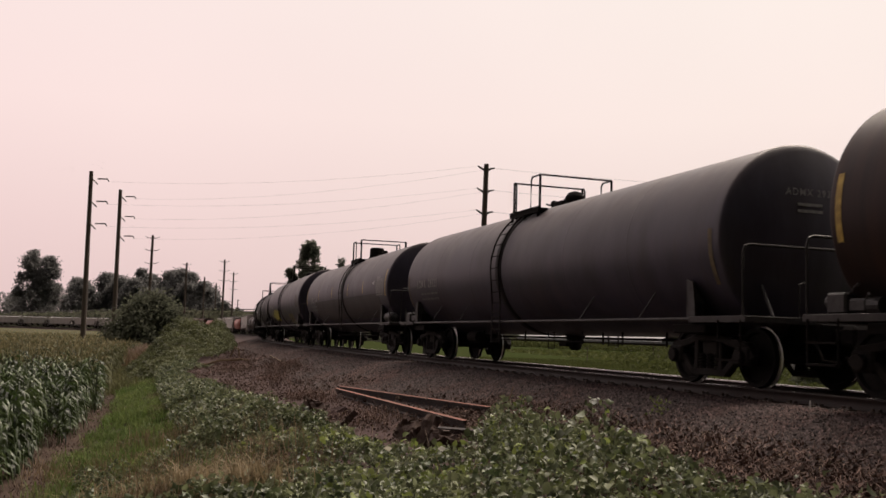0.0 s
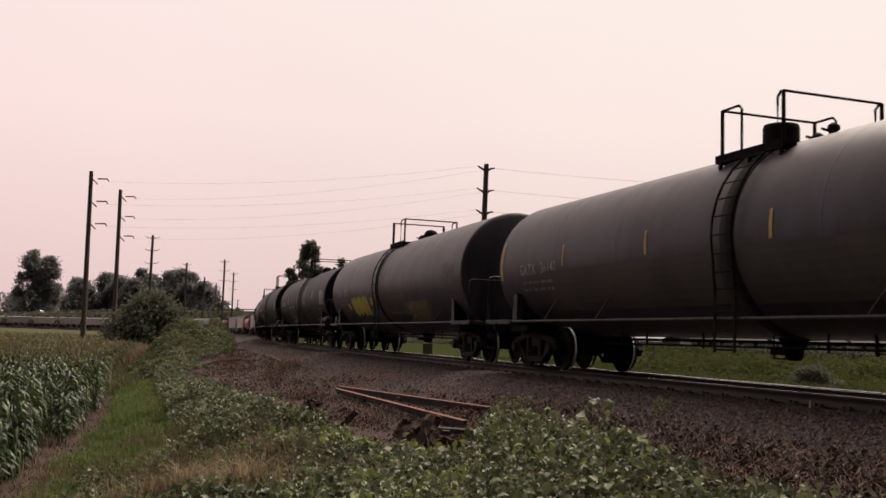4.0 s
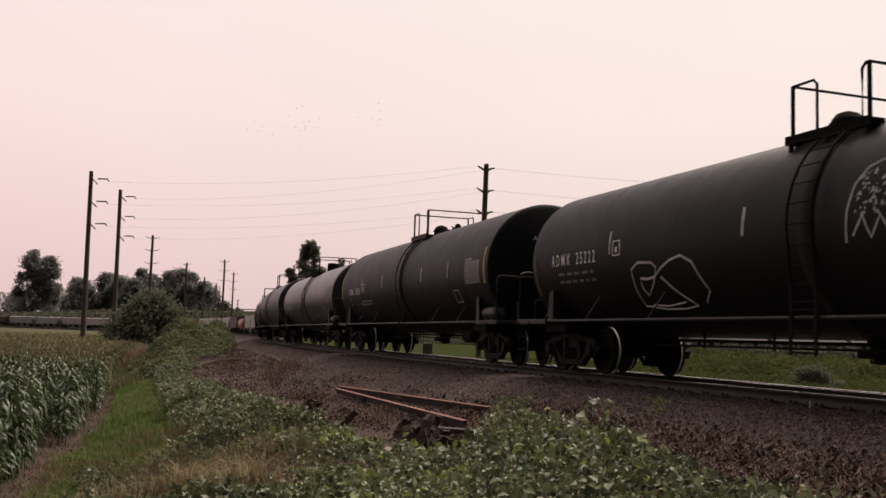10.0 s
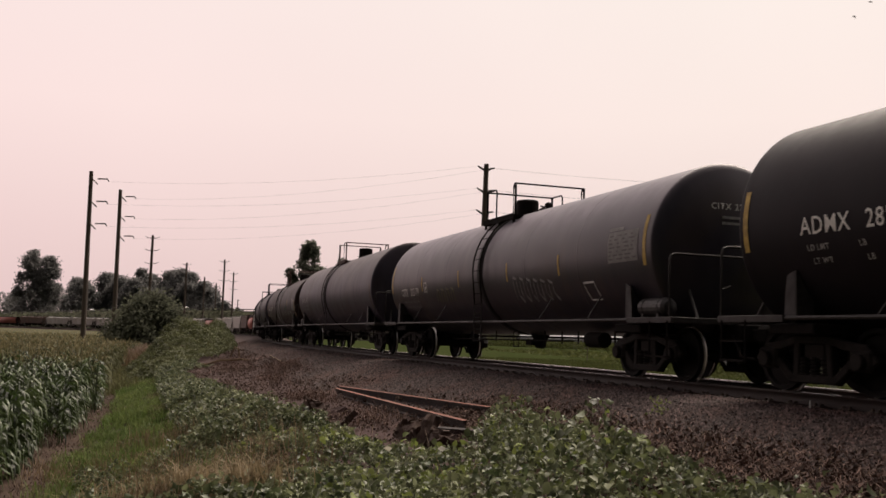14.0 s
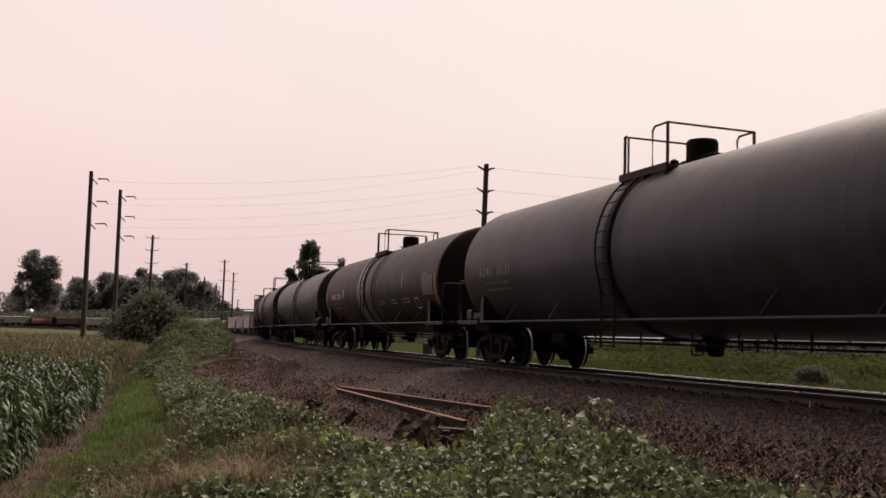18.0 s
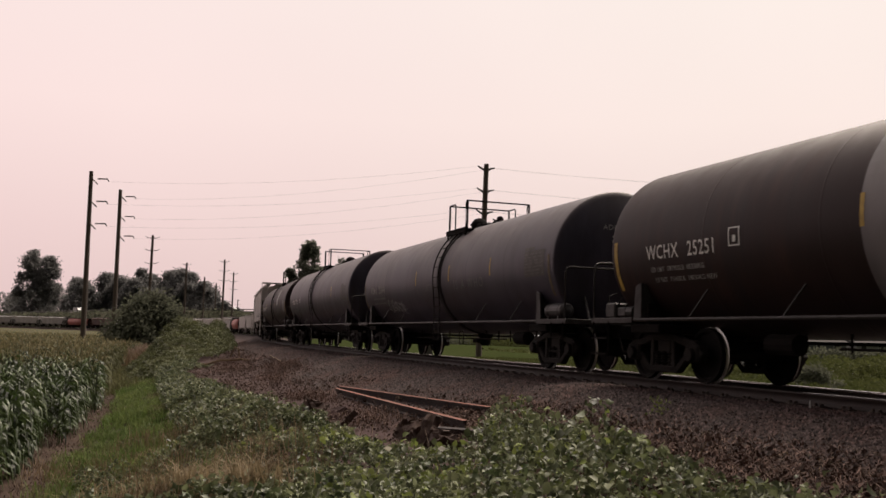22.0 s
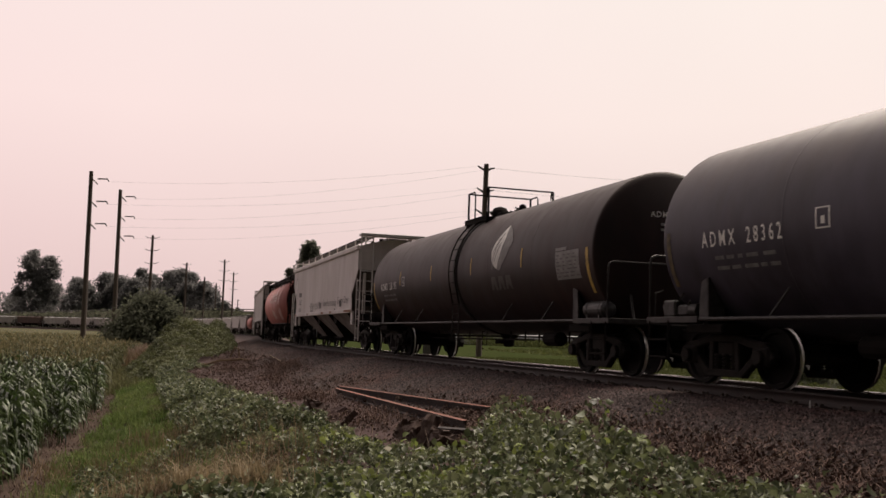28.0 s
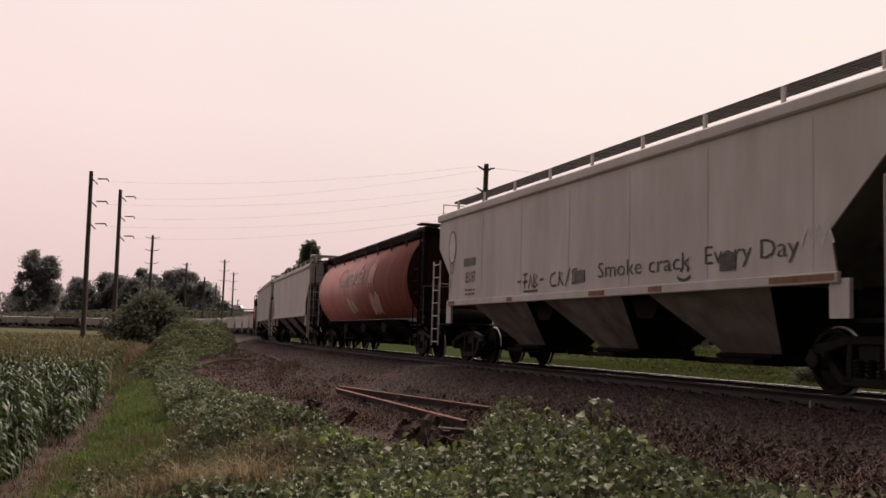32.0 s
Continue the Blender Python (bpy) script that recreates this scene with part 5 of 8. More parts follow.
spray_lines(cars[9], [[(-1.55, 2.02), (-1.50, 1.80)]], SPRAY_GREY, 0.03)
# white leaf emblem in a grey lozenge, plain outlined blocks beneath
TANK_R, TANK_Z = 1.60, 2.34
EMBLEM_VEIL = mat("greyed_emblem_ground", (0.17, 0.16, 0.155), (0.12, 0.112, 0.108), 6.0, 0.6)
shell_shape("emblem_ground", [(3.40, 3.29), (3.78, 3.10), (4.06, 2.84), (3.80, 2.50), (3.46, 2.20), (3.20, 2.26), (3.20, 2.70), (3.22, 3.00)], 0.008, EMBLEM_VEIL, "grey lozenge behind the emblem", cars[11])
shell_shape("emblem_leaf", [(3.40, 3.27), (3.14, 3.04), (2.98, 2.88), (2.88, 2.70), (2.96, 2.46), (3.10, 2.33), (3.30, 2.24), (3.46, 2.60), (3.56, 2.95)], 0.014, PAINT_WHITE, "white leaf emblem", cars[11])
spray_lines(cars[11], [[(3.02, 2.25), (3.06, 2.52), (3.18, 2.78), (3.36, 3.10)], [(3.14, 2.42), (3.24, 2.62), (3.36, 2.86)], [(3.00, 2.62), (3.10, 2.80), (3.24, 2.98)]], EMBLEM_VEIL, 0.028, name="emblem_vein", lift=0.020)
for k in range(3):      # worn-off blocks beneath
    x = 2.84 + k * 0.44
    shell_shape("emblem_block", [(x, 1.77), (x + 0.08, 2.08), (x + 0.34, 2.07), (x + 0.38, 1.76), (x + 0.28, 1.76), (x + 0.20, 1.92), (x + 0.10, 1.76)], 0.010, FAINT_PANEL, "faded emblem block", cars[11])

# ---- grain hoppers behind the tank cars ----
white_hopper = standing(hopper_car(HOPPER_GREY, spin=True), -99.9, "dirty pale grey covered hopper car with sprayed scrawl", "hopper car", 7.05)
SCRAWL = mat("black_marker", (0.060, 0.056, 0.055), (0.14, 0.132, 0.127), 12.0, 0.8)
Y = -HW - 0.012
wrapped_text("851187", 0.40, -5.95, 2.0, SCRAWL, white_hopper, flat_y=Y, squeeze=0.50, spacing=1.15, name="car_number")
bars_patch(white_hopper, -5.95, -5.3, 1.80, 2, SCRAWL, flat_y=Y, height=0.04)
part("marking", box(-6.1, -5.3, Y, -HW, 2.42, 2.62), GALV, white_hopper, "faded painted patch")
wrapped_text("Smoke crack", 0.40, 0.95, 1.80, SCRAWL, white_hopper, flat_y=Y, squeeze=1.45, name="sprayed_words", bold=-0.004)
wrapped_text("Every Day", 0.40, 4.30, 1.84, SCRAWL, white_hopper, flat_y=Y, squeeze=1.30, name="sprayed_words", bold=-0.004)
part("sprayed_block", box(4.72, 5.10, Y - 0.002, -HW, 1.72, 1.98), SCRAWL, white_hopper)
spray_lines(white_hopper, [[(-2.7, 1.88), (-2.5, 1.89)], [(-2.4, 2.02), (-2.17, 2.04)], [(-2.29, 2.03), (-2.33, 1.72)], [(-2.4, 1.86), (-2.17, 1.88)],
                           [(-2.1, 1.72), (-2.02, 2.02), (-1.91, 1.74)], [(-1.85, 1.72), (-1.83, 2.02), (-1.67, 1.96), (-1.83, 1.88), (-1.65, 1.78), (-1.85, 1.72)], [(-1.55, 1.88), (-1.37, 1.89)],
                           [(-2.35, 1.66), (-1.65, 1.66)], [(-0.8, 2.0), (-1.0, 1.95), (-1.05, 1.82), (-0.95, 1.72), (-0.75, 1.74)], [(-0.65, 1.72), (-0.63, 2.0), (-0.47, 1.95), (-0.61, 1.88), (-0.45, 1.72)],
                           [(-0.35, 1.70), (-0.17, 2.05)], [(0.15, 2.02), (-0.05, 2.0), (-0.05, 1.74), (0.17, 1.76)]], SCRAWL, 0.045, flat_y=Y)
spray_lines(white_hopper, [loop_stroke(3.78, 1.70, 0.17, 0.07, 8, math.pi, 2 * math.pi)], SCRAWL, 0.05, flat_y=Y)
for x in (3.68, 3.86):
    part("sprayed_dot", box(x, x + 0.05, Y, -HW, 1.76, 1.82), SCRAWL, white_hopper)
part("sprayed_block", box(0.02, 0.45, Y, -HW, 1.75, 1.98), GALV, white_hopper)
# pale oval sprayed figure near the rear end, silver scrawl near the front
bm = bmesh.new()
vs = [bm.verts.new((-6.98 + 0.24 * math.cos(a), Y, 2.98 + 0.40 * math.sin(a))) for a in (2 * math.pi * k / 18 for k in range(18))]
bm.faces.new(vs)
part("sprayed_oval", bm, PAINT_WHITE, white_hopper)
spray_lines(white_hopper, [loop_stroke(-6.98, 2.98, 0.25, 0.42, 18), [(-7.08, 2.6), (-7.06, 2.3), (-6.9, 2.3), (-6.88, 2.6)]], GALV, 0.04, flat_y=Y - 0.003)
spray_lines(white_hopper, [[(6.5 + 0.1 * k, 1.95 + 0.25 * (k % 2)) for k in range(7)]], PAINT_WHITE, 0.05, flat_y=Y)
for x0, x1 in ((-7.1, -6.6), (0.7, 1.3), (2.8, 3.2), (5.9, 7.15), (-3.2, -2.9)):
    part("rust_streak", box(x0, x1, -HW - 0.056, -HW - 0.05, 1.47, 1.56), RUST_SEAM, white_hopper)

CHALK = mat("chalky_white", (0.78, 0.66, 0.62), (0.58, 0.42, 0.39), 5.0, 0.8)
red_hopper = standing(hopper_car(HOPPER_RED, STEEL_DARK, cyl=True, spin=True), -118.2, "faded red round-sided grain hopper car", "hopper car", 7.05)
wrapped_text("Canada", 1.15, -3.3, 2.50, CHALK, red_hopper, radius=1.645, zc=2.42, squeeze=1.35, name="painted_word")
FADED_RED = mat("faded_emblem", (0.58, 0.36, 0.33), (0.48, 0.24, 0.21), 5.0, 0.7)
for k in range(5):      # two faded ears of wheat, and chalky blotches below
    patch_on_shell("painted_sheaf", 2.05 + 0.18 * k, 2.24 + 0.18 * k, 2.3 + 0.14 * (k % 2), 3.05 + 0.10 * (k % 3), FADED_RED, red_hopper, "faded pale painted emblem", 1.64, 2.42, 0.012, slant=0.25)
    patch_on_shell("painted_sheaf", 2.05 + 0.26 * k, 2.33 + 0.26 * k, 1.35 + 0.06 * (k % 2), 2.1 - 0.09 * (k % 3), FADED_RED, red_hopper, "faded pale painted emblem", 1.64, 2.42, 0.012, slant=0.3)
for k in range(4):
    patch_on_shell("painted_sheaf", -1.6 + 0.34 * k, -1.3 + 0.34 * k, 1.40 + 0.04 * k, 2.10 - 0.06 * k, CHALK if k % 2 else FADED_RED, red_hopper, "chalky painted emblem", 1.64, 2.42, 0.012, slant=-0.2)

# ---- the rest of the train, far round the bend ----
kinds = {
    "g": (standing(hopper_car(HOPPER_GREY, roof=ROOF_SILVER), -136.5, "dusty pale grey covered hopper car far along the train", "hopper car", 7.05)),
    "w": (standing(hopper_car(HOPPER_WHITE, roof=ROOF_SILVER), -154.8, "off-white covered hopper car far along the train", "hopper car", 7.05)),
    "r": (standing(hopper_car(HOPPER_RED, STEEL_DARK, cyl=True), -173.2, "faded red round-sided hopper car far along the train", "hopper car", 7.05)),
    "b": (standing(hopper_car(HOPPER_BROWN, STEEL_DARK, roof=HOPPER_BROWN), -191.6, "dark brown covered hopper car far along the train", "hopper car", 7.05)),
}
for k, c in enumerate("gwgrwggwgwwwbrwgwbwwgwgbwgrw"):
    off = -191.6 - 18.38 * (k + 1)
    m = on_track(off)
    far_car = copy_thing(kinds[c], pose(m.x, m.y, m.z))
    TRAIN.append((far_car, off, 7.05))


# ---- plants and loose ground, near the eye ----
RNG = np.random.default_rng(7)
BRAMBLE = mat("bramble_leaf", (0.052, 0.072, 0.030), (0.200, 0.215, 0.115), 2.6, 0.46, island=0.65, trans=0.3, spec=0.42)
BRAMBLE_DARK = mat("bramble_leaf_dark", (0.074, 0.084, 0.036), (0.122, 0.128, 0.060), 0.7, 0.6, island=0.3, trans=0.35, spec=0.25)
YOUNG_LEAF = mat("young_leaf", (0.15, 0.19, 0.045), (0.19, 0.22, 0.07), 3.0, 0.55, island=0.35, trans=0.35, spec=0.3)
GRASS = mat("green_grass", (0.092, 0.140, 0.034), (0.150, 0.185, 0.058), 0.6, 0.7, island=0.4, trans=0.4, spec=0.2)
DRY_GRASS = mat("dry_grass", (0.22, 0.155, 0.090), (0.16, 0.108, 0.062), 1.0, 0.8, island=0.4, trans=0.2)
RED_WEED = mat("dead_weed", (0.165, 0.112, 0.092), (0.095, 0.062, 0.052), 2.0, 0.9, island=0.65, spec=0.15)
CORN_LEAF = mat("corn_leaf", (0.030, 0.050, 0.016), (0.064, 0.084, 0.030), 1.0, 0.42, island=0.8, trans=0.25, spec=0.4)
TASSEL = mat("corn_tassel", (0.27, 0.23, 0.13), (0.20, 0.175, 0.09), 2.0, 0.8, island=0.3, spec=0.15, trans=0.2)
MEADOW = mat("meadow", (0.0272, 0.0370, 0.0130), (0.0400, 0.0510, 0.0187), 2.0, 0.95, bump=0.6, bump_scale=5.0, stain=(0.0440, 0.0458, 0.0202), stain_scale=0.15, spec=0.0)
DRY_FIELD = mat("field_earth", (0.048, 0.033, 0.026), (0.074, 0.051, 0.038), 3.0, 0.95, bump=0.5, bump_scale=6.0, spec=0.1)
CANOPY = mat("corn_canopy", (0.080, 0.076, 0.040), (0.060, 0.064, 0.030), 1.6, 0.9, bump=0.9, bump_scale=3.0, stain=(0.11, 0.090, 0.055), stain_scale=0.05, stain_amount=0.6, spec=0.05)
MEADOW_GRASS = mat("meadow_grass", (0.0605, 0.0739, 0.0222), (0.0878, 0.0956, 0.0349), 0.4, 0.85, island=0.10, trans=0.35, spec=0.08)
CLOD = mat("earth_clod", (0.066, 0.045, 0.039), (0.090, 0.062, 0.053), 5.0, 0.95, island=0.2, spec=0.1)
LITTER = mat("leaf_litter", (0.120, 0.084, 0.068), (0.085, 0.058, 0.048), 2.0, 0.9, island=0.35, spec=0.1)
OLIVE_GRASS = mat("olive_grass", (0.150, 0.140, 0.066), (0.105, 0.110, 0.048), 0.8, 0.75, island=0.5, trans=0.35, spec=0.2)
WHITE_FLOWER = mat("white_flower", (0.6, 0.58, 0.52), (0.5, 0.48, 0.4), 3.0, 0.7, trans=0.2)

def corn_edge(s):
    return np.interp(s, [-150, -62, -53, -16, -6, 0, 6], [12.2, 11.3, 11.0, 10.5, 11.2, 11.8, 11.9])


# the ground's own covering: meadow beyond the track and in the ditch, earth under the corn
me = ground.data
for m in (MEADOW, DRY_FIELD):
    me.materials.append(m)
cen = np.empty(len(me.polygons) * 3, np.float32)
me.polygons.foreach_get("center", cen)
cen = cen.reshape(-1, 3)
ps, pq = side_of_track(cen[:, 0].astype(float), cen[:, 1].astype(float))
idx = np.zeros(len(cen), np.int32)
idx[pq < -4.6] = 1
idx[(pq > 8.2) & (pq < 10.6)] = 1
idx[pq >= corn_edge(ps) - 0.55] = 2
idx[(cen[:, 1] < 9) & (pq > 5.5)] = 1
me.polygons.foreach_set("material_index", idx)
me.update()


def unit(v):
    return v / np.maximum(np.linalg.norm(v, axis=1, keepdims=True), 1e-9)


def leaf_mesh(name, p, size, material, up=0.7, aspect=0.62, droop=0.25, fold=0.18, rng=RNG):
    """Many folded leaves: p their feet (n, 3), size their lengths (n,)."""
    n = len(p)
    nrm = unit(rng.normal(size=(n, 3)) * 0.75 + [0, 0, up])
    t = unit(np.cross(nrm, rng.normal(size=(n, 3))))
    b = np.cross(nrm, t)
    L = size[:, None]
    mid = p + 0.5 * L * t
    tip = p + L * t - nrm * L * droop
    v = np.stack([p, mid + b * L * aspect * 0.5 + nrm * L * fold, tip, mid - b * L * aspect * 0.5 + nrm * L * fold, mid], 1).reshape(-1, 3)
    i = np.arange(n) * 5
    f = np.concatenate([np.stack([i, i + 1, i + 4], 1), np.stack([i + 1, i + 2, i + 4], 1), np.stack([i + 2, i + 3, i + 4], 1), np.stack([i + 3, i, i + 4], 1)])
    return mesh_of(name, v, f, material)


def round_leaf_mesh(name, p, size, material, up=0.7, aspect=0.8, droop=0.2, fold=0.15, rng=RNG):
    """Like leaf_mesh, with a rounder, seven-cornered blade."""
    n = len(p)
    nrm = unit(rng.normal(size=(n, 3)) * 0.75 + [0, 0, up])
    t = unit(np.cross(nrm, rng.normal(size=(n, 3))))
    b = np.cross(nrm, t)
    L, a = size[:, None], aspect * 0.5
    v = [p]
    for along, wide, rise in ((0.28, 0.9, 0.7), (0.66, 0.85, 0.8)):
        v.append(p + L * (along * t + wide * a * b + rise * fold * nrm))
    v.append(p + L * t - nrm * L * droop)
    for along, wide, rise in ((0.66, 0.85, 0.8), (0.28, 0.9, 0.7)):
        v.append(p + L * (along * t - wide * a * b + rise * fold * nrm))
    v.append(p + 0.5 * L * t)
    v = np.stack(v, 1).reshape(-1, 3)
    i = np.arange(n) * 7
    f = np.concatenate([np.stack([i + k, i + (k + 1) % 6, i + 6], 1) for k in range(6)])
    return mesh_of(name, v, f, material)


def blade_mesh(name, p, height, material, width=0.012, lean=0.35, rng=RNG):
    """Grass blades or dry stalks: narrow bent strips."""
    n = len(p)
    a = rng.uniform(0, 2 * np.pi, n)
    side = np.stack([np.cos(a), np.sin(a), np.zeros(n)], 1)
    d = rng.uniform(0, 2 * np.pi, n)
    out = np.stack([np.cos(d), np.sin(d), np.zeros(n)], 1) * (rng.uniform(0.1, 1.0, n) * lean)[:, None]
    h = height[:, None]
    w = (np.broadcast_to(width, n))[:, None]
    z = np.array([0, 0, 1.0])
    m1 = p + h * (0.55 * z + 0.3 * out)
    m2 = p + h * (0.92 * z * (1 - 0.3 * lean) + out)
    v = np.stack([p - side * w, p + side * w, m1 + side * w * 0.8, m1 - side * w * 0.8, m2], 1).reshape(-1, 3)
    i = np.arange(n) * 5
    f = np.concatenate([np.stack([i, i + 1, i + 2], 1), np.stack([i, i + 2, i + 3], 1), np.stack([i + 3, i + 2, i + 4], 1)])
    return mesh_of(name, v, f, material)


def stuff(me, label, category):
    return tagged(new(me.name, me), label, category, kind="stuff")


def patch(n, s0, s1, q0, q1, rng=RNG):
    s, q = rng.uniform(s0, s1, n), rng.uniform(q0, q1, n)
    x, y = on_track_many(s, q)
    return s, q, x, y, ground_z(x, y)


# -- brambles on the bank --
def bank_edge(s):
    return np.interp(s, [-60, -32, -25, -9, 1, 4, 5.6, 6.6, 14], [3.9, 5.2, 7.3, 6.7, 5.8, 5.4, 5.0, 4.1, 3.9])


def bramble_canopy(s, q, x, y):
    h = 0.36 + 0.34 * lump(x, y, 1.3, 1.0) + 0.30 * lump(x, y, 3.4, 3.0)
    edge = np.clip((q - bank_edge(s)) / 0.8, 0, 1)
    open_side = np.clip((x - 0.3) / 0.5, 0, 1)        # low round the rubble, high to its right
    near = 0.38 * np.exp(-(((s - 8.2) / 2.6) ** 4)) * np.exp(-(((q - 4.9) / 1.3) ** 2)) * open_side
    low = np.where((y < 18) & (s > 1), 0.45 + 0.55 * open_side, 1.0)
    return np.maximum(0.05, h * low + near) * (0.35 + 0.65 * edge)


def bramble_points(n, s0, s1, q0, q1):
    s, q, x, y, z = patch(n, s0, s1, q0, q1)
    e = bank_edge(s) + 0.35 * lump(x, y, 1.7, 5.0)
    hollow = np.interp(x, [-1.8, -1.7, -0.62, -0.19, 0.22, 0.66, 0.9, 1.0], [99, 17.1, 14.6, 14.0, 13.7, 14.3, 15.6, 99])
    keep = (q > e) & (np.hypot(x, y) > 3.5) & (y < hollow + 0.25 * lump(x, y, 3.1, 1.0))     # bare earth round the rubble
    s, q, x, y, z = s[keep], q[keep], x[keep], y[keep], z[keep]
    h = bramble_canopy(s, q, x, y)
    hole = lump(x, y, 2.2, 8.0) + 0.6 * lump(x, y, 6.5, 2.0) > -0.5
    s, x, y, z, h = s[hole], x[hole], y[hole], z[hole], h[hole]
    return np.stack([x, y, z + h * RNG.uniform(0.25, 1.05, len(h)) ** 0.7], 1)


p = bramble_points(56000, 0, 14, 3.6, 10.5)
half = RNG.uniform(size=len(p)) < 0.5
stuff(leaf_mesh("bramble_leaflets", p[half], RNG.uniform(0.045, 0.105, half.sum()), BRAMBLE, 0.5, 0.66, 0.3, 0.2), "pointed bramble leaflets along the railway bank", "brambles")
p = p[~half]
stuff(round_leaf_mesh("near_brambles", p, RNG.uniform(0.04, 0.072, len(p)) * RNG.choice([0.8, 1.0, 1.0, 1.35, 2.0], len(p)), BRAMBLE, 0.5, 0.72), "dense green bramble leaves along the railway bank", "brambles")
p = bramble_points(4200, 2, 12, 3.8, 8.0)
p = p[lump(p[:, 0], p[:, 1], 2.3, 11.0) > 0.2]
stuff(round_leaf_mesh("young_bramble_shoots", p + [0, 0, 0.05], RNG.uniform(0.06, 0.13, len(p)), YOUNG_LEAF, 0.7), "pale yellow-green young bramble shoots", "brambles")
p = bramble_points(60000, -30, 1.5, 5.0, 8.4)
stuff(leaf_mesh("bank_brambles", p, RNG.uniform(0.07, 0.13, len(p)), BRAMBLE, 0.8), "low green brambles covering the bank slope", "brambles")
p = bramble_points(9000, -125, -55, 3.0, 8.0)
stuff(leaf_mesh("far_bank_brambles", p, RNG.uniform(0.14, 0.26, len(p)), BRAMBLE_DARK, 0.7), "dull green brambles along the far bank", "brambles")
# tall dry stems through the leaves near the eye
s, q, x, y, z = patch(5200, -4, 7, 7.0, 10.2)
keep = lump(x, y, 1.4, 21.0) + RNG.normal(0, 0.3, len(x)) > 0.35
p = np.stack([x, y, z], 1)[keep]
stuff(blade_mesh("dry_stems", p, RNG.uniform(0.45, 0.9, len(p)), DRY_GRASS, 0.005, 0.6), "tall dry tan grass stems among the brambles", "grass")
# canes that arch out of the leaves
s, q, x, y, z = patch(150, 0, 13, 4.2, 9.0)
stuff(blade_mesh("bramble_canes", np.stack([x, y, z], 1), RNG.uniform(0.4, 0.75, len(x)), DRY_GRASS, 0.004, 1.6), "thin arching brown bramble canes", "brambles")


# -- the bramble mound --
def mound_height(s, q):
    return 1.35 * np.exp(-(((s + 46) / 10.0) ** 2 + ((q - 7.6) / 2.2) ** 2)) + 0.95 * np.exp(-(((s + 60) / 12.0) ** 2 + ((q - 6.0) / 2.4) ** 2)) + 1.5 * np.exp(-(((s + 66) / 13.0) ** 2 + ((q - 4.7) / 1.2) ** 2)) + 0.55 * np.exp(-(((s + 33) / 5.0) ** 2 + ((q - 8.2) / 1.2) ** 2))


s, q, x, y, z = patch(110000, -92, -26, 3.4, 11.0)
keep = mound_height(s, q) > 0.22
s, q, x, y, z = s[keep], q[keep], x[keep], y[keep], z[keep]
h = mound_height(s, q) * (1 + 0.34 * lump(x, y, 0.9, 4.0)) + 0.45 * (0.5 - np.abs(lump(x, y, 0.9, 2.0)) * 1.6) + 0.22 * (0.5 - np.abs(lump(x, y, 2.3, 6.0)) * 1.6)
p = np.stack([x, y, z + np.maximum(0.05, h) * RNG.uniform(0.80, 1.02, len(h))], 1)
stuff(leaf_mesh("bramble_mound", p, RNG.uniform(0.09, 0.20, len(p)), BRAMBLE_DARK, 1.3), "large rounded mound of dark green brambles", "brambles")

# -- dead reddish weeds between the stones and the brambles --
s, q, x, y, z = patch(20000, 2.5, 16, 2.4, 4.9)
keep = (lump(x, y, 1.2, 6.0) > -0.5) & (RNG.uniform(size=len(s)) < np.clip((q - 2.6) / 0.9, 0, 1))
p = np.stack([x, y, np.maximum(z, np.interp(q, [2.0, 4.9], [-0.24, -1.16])) - 0.01], 1)[keep]
stuff(blade_mesh("dead_weeds", p, RNG.uniform(0.06, 0.20, len(p)), RED_WEED, 0.007, 2.6), "matted reddish-brown dead weeds beside the ballast", "dead weeds")
st = p[RNG.uniform(size=len(p)) < 0.16]
stuff(blade_mesh("pale_straw", st, RNG.uniform(0.05, 0.16, len(st)), DRY_GRASS, 0.004, 3.0), "pale dry straw over the dead weeds", "dead weeds")
p2 = p + RNG.normal(0, 0.05, p.shape) * [1, 1, 0.4] + [0, 0, 0.05]
stuff(leaf_mesh("withered_leaves", p2, RNG.uniform(0.035, 0.095, len(p2)), RED_WEED, 0.6), "withered brown leaves on dead weeds", "dead weeds")
s, q, x, y, z = patch(17000, -45, 4.5, 3.2, 7.4)
keep = (q < bank_edge(s) + 0.4) & (lump(x, y, 0.9, 3.0) > -0.2)
p = np.stack([x, y, np.maximum(z, np.interp(q, [2.0, 4.9, 5.2], [-0.24, -1.16, -3])) - 0.01], 1)[keep]
v = p[lump(p[:, 0], p[:, 1], 0.8, 31.0) + RNG.normal(0, 0.2, len(p)) > 0.35]
stuff(blade_mesh("dead_vines", v, RNG.uniform(0.10, 0.34, len(v)), RED_WEED, 0.007, 1.6), "tangled brown dead vines on the dirt bank", "dead weeds")

p2 = p + RNG.normal(0, 0.08, p.shape) * [1, 1, 0.3] + [0, 0, 0.06]
stuff(leaf_mesh("leaf_litter", p2, RNG.uniform(0.03, 0.10, len(p2)), LITTER, 0.8), "brown leaf litter on the dirt bank", "dead weeds")

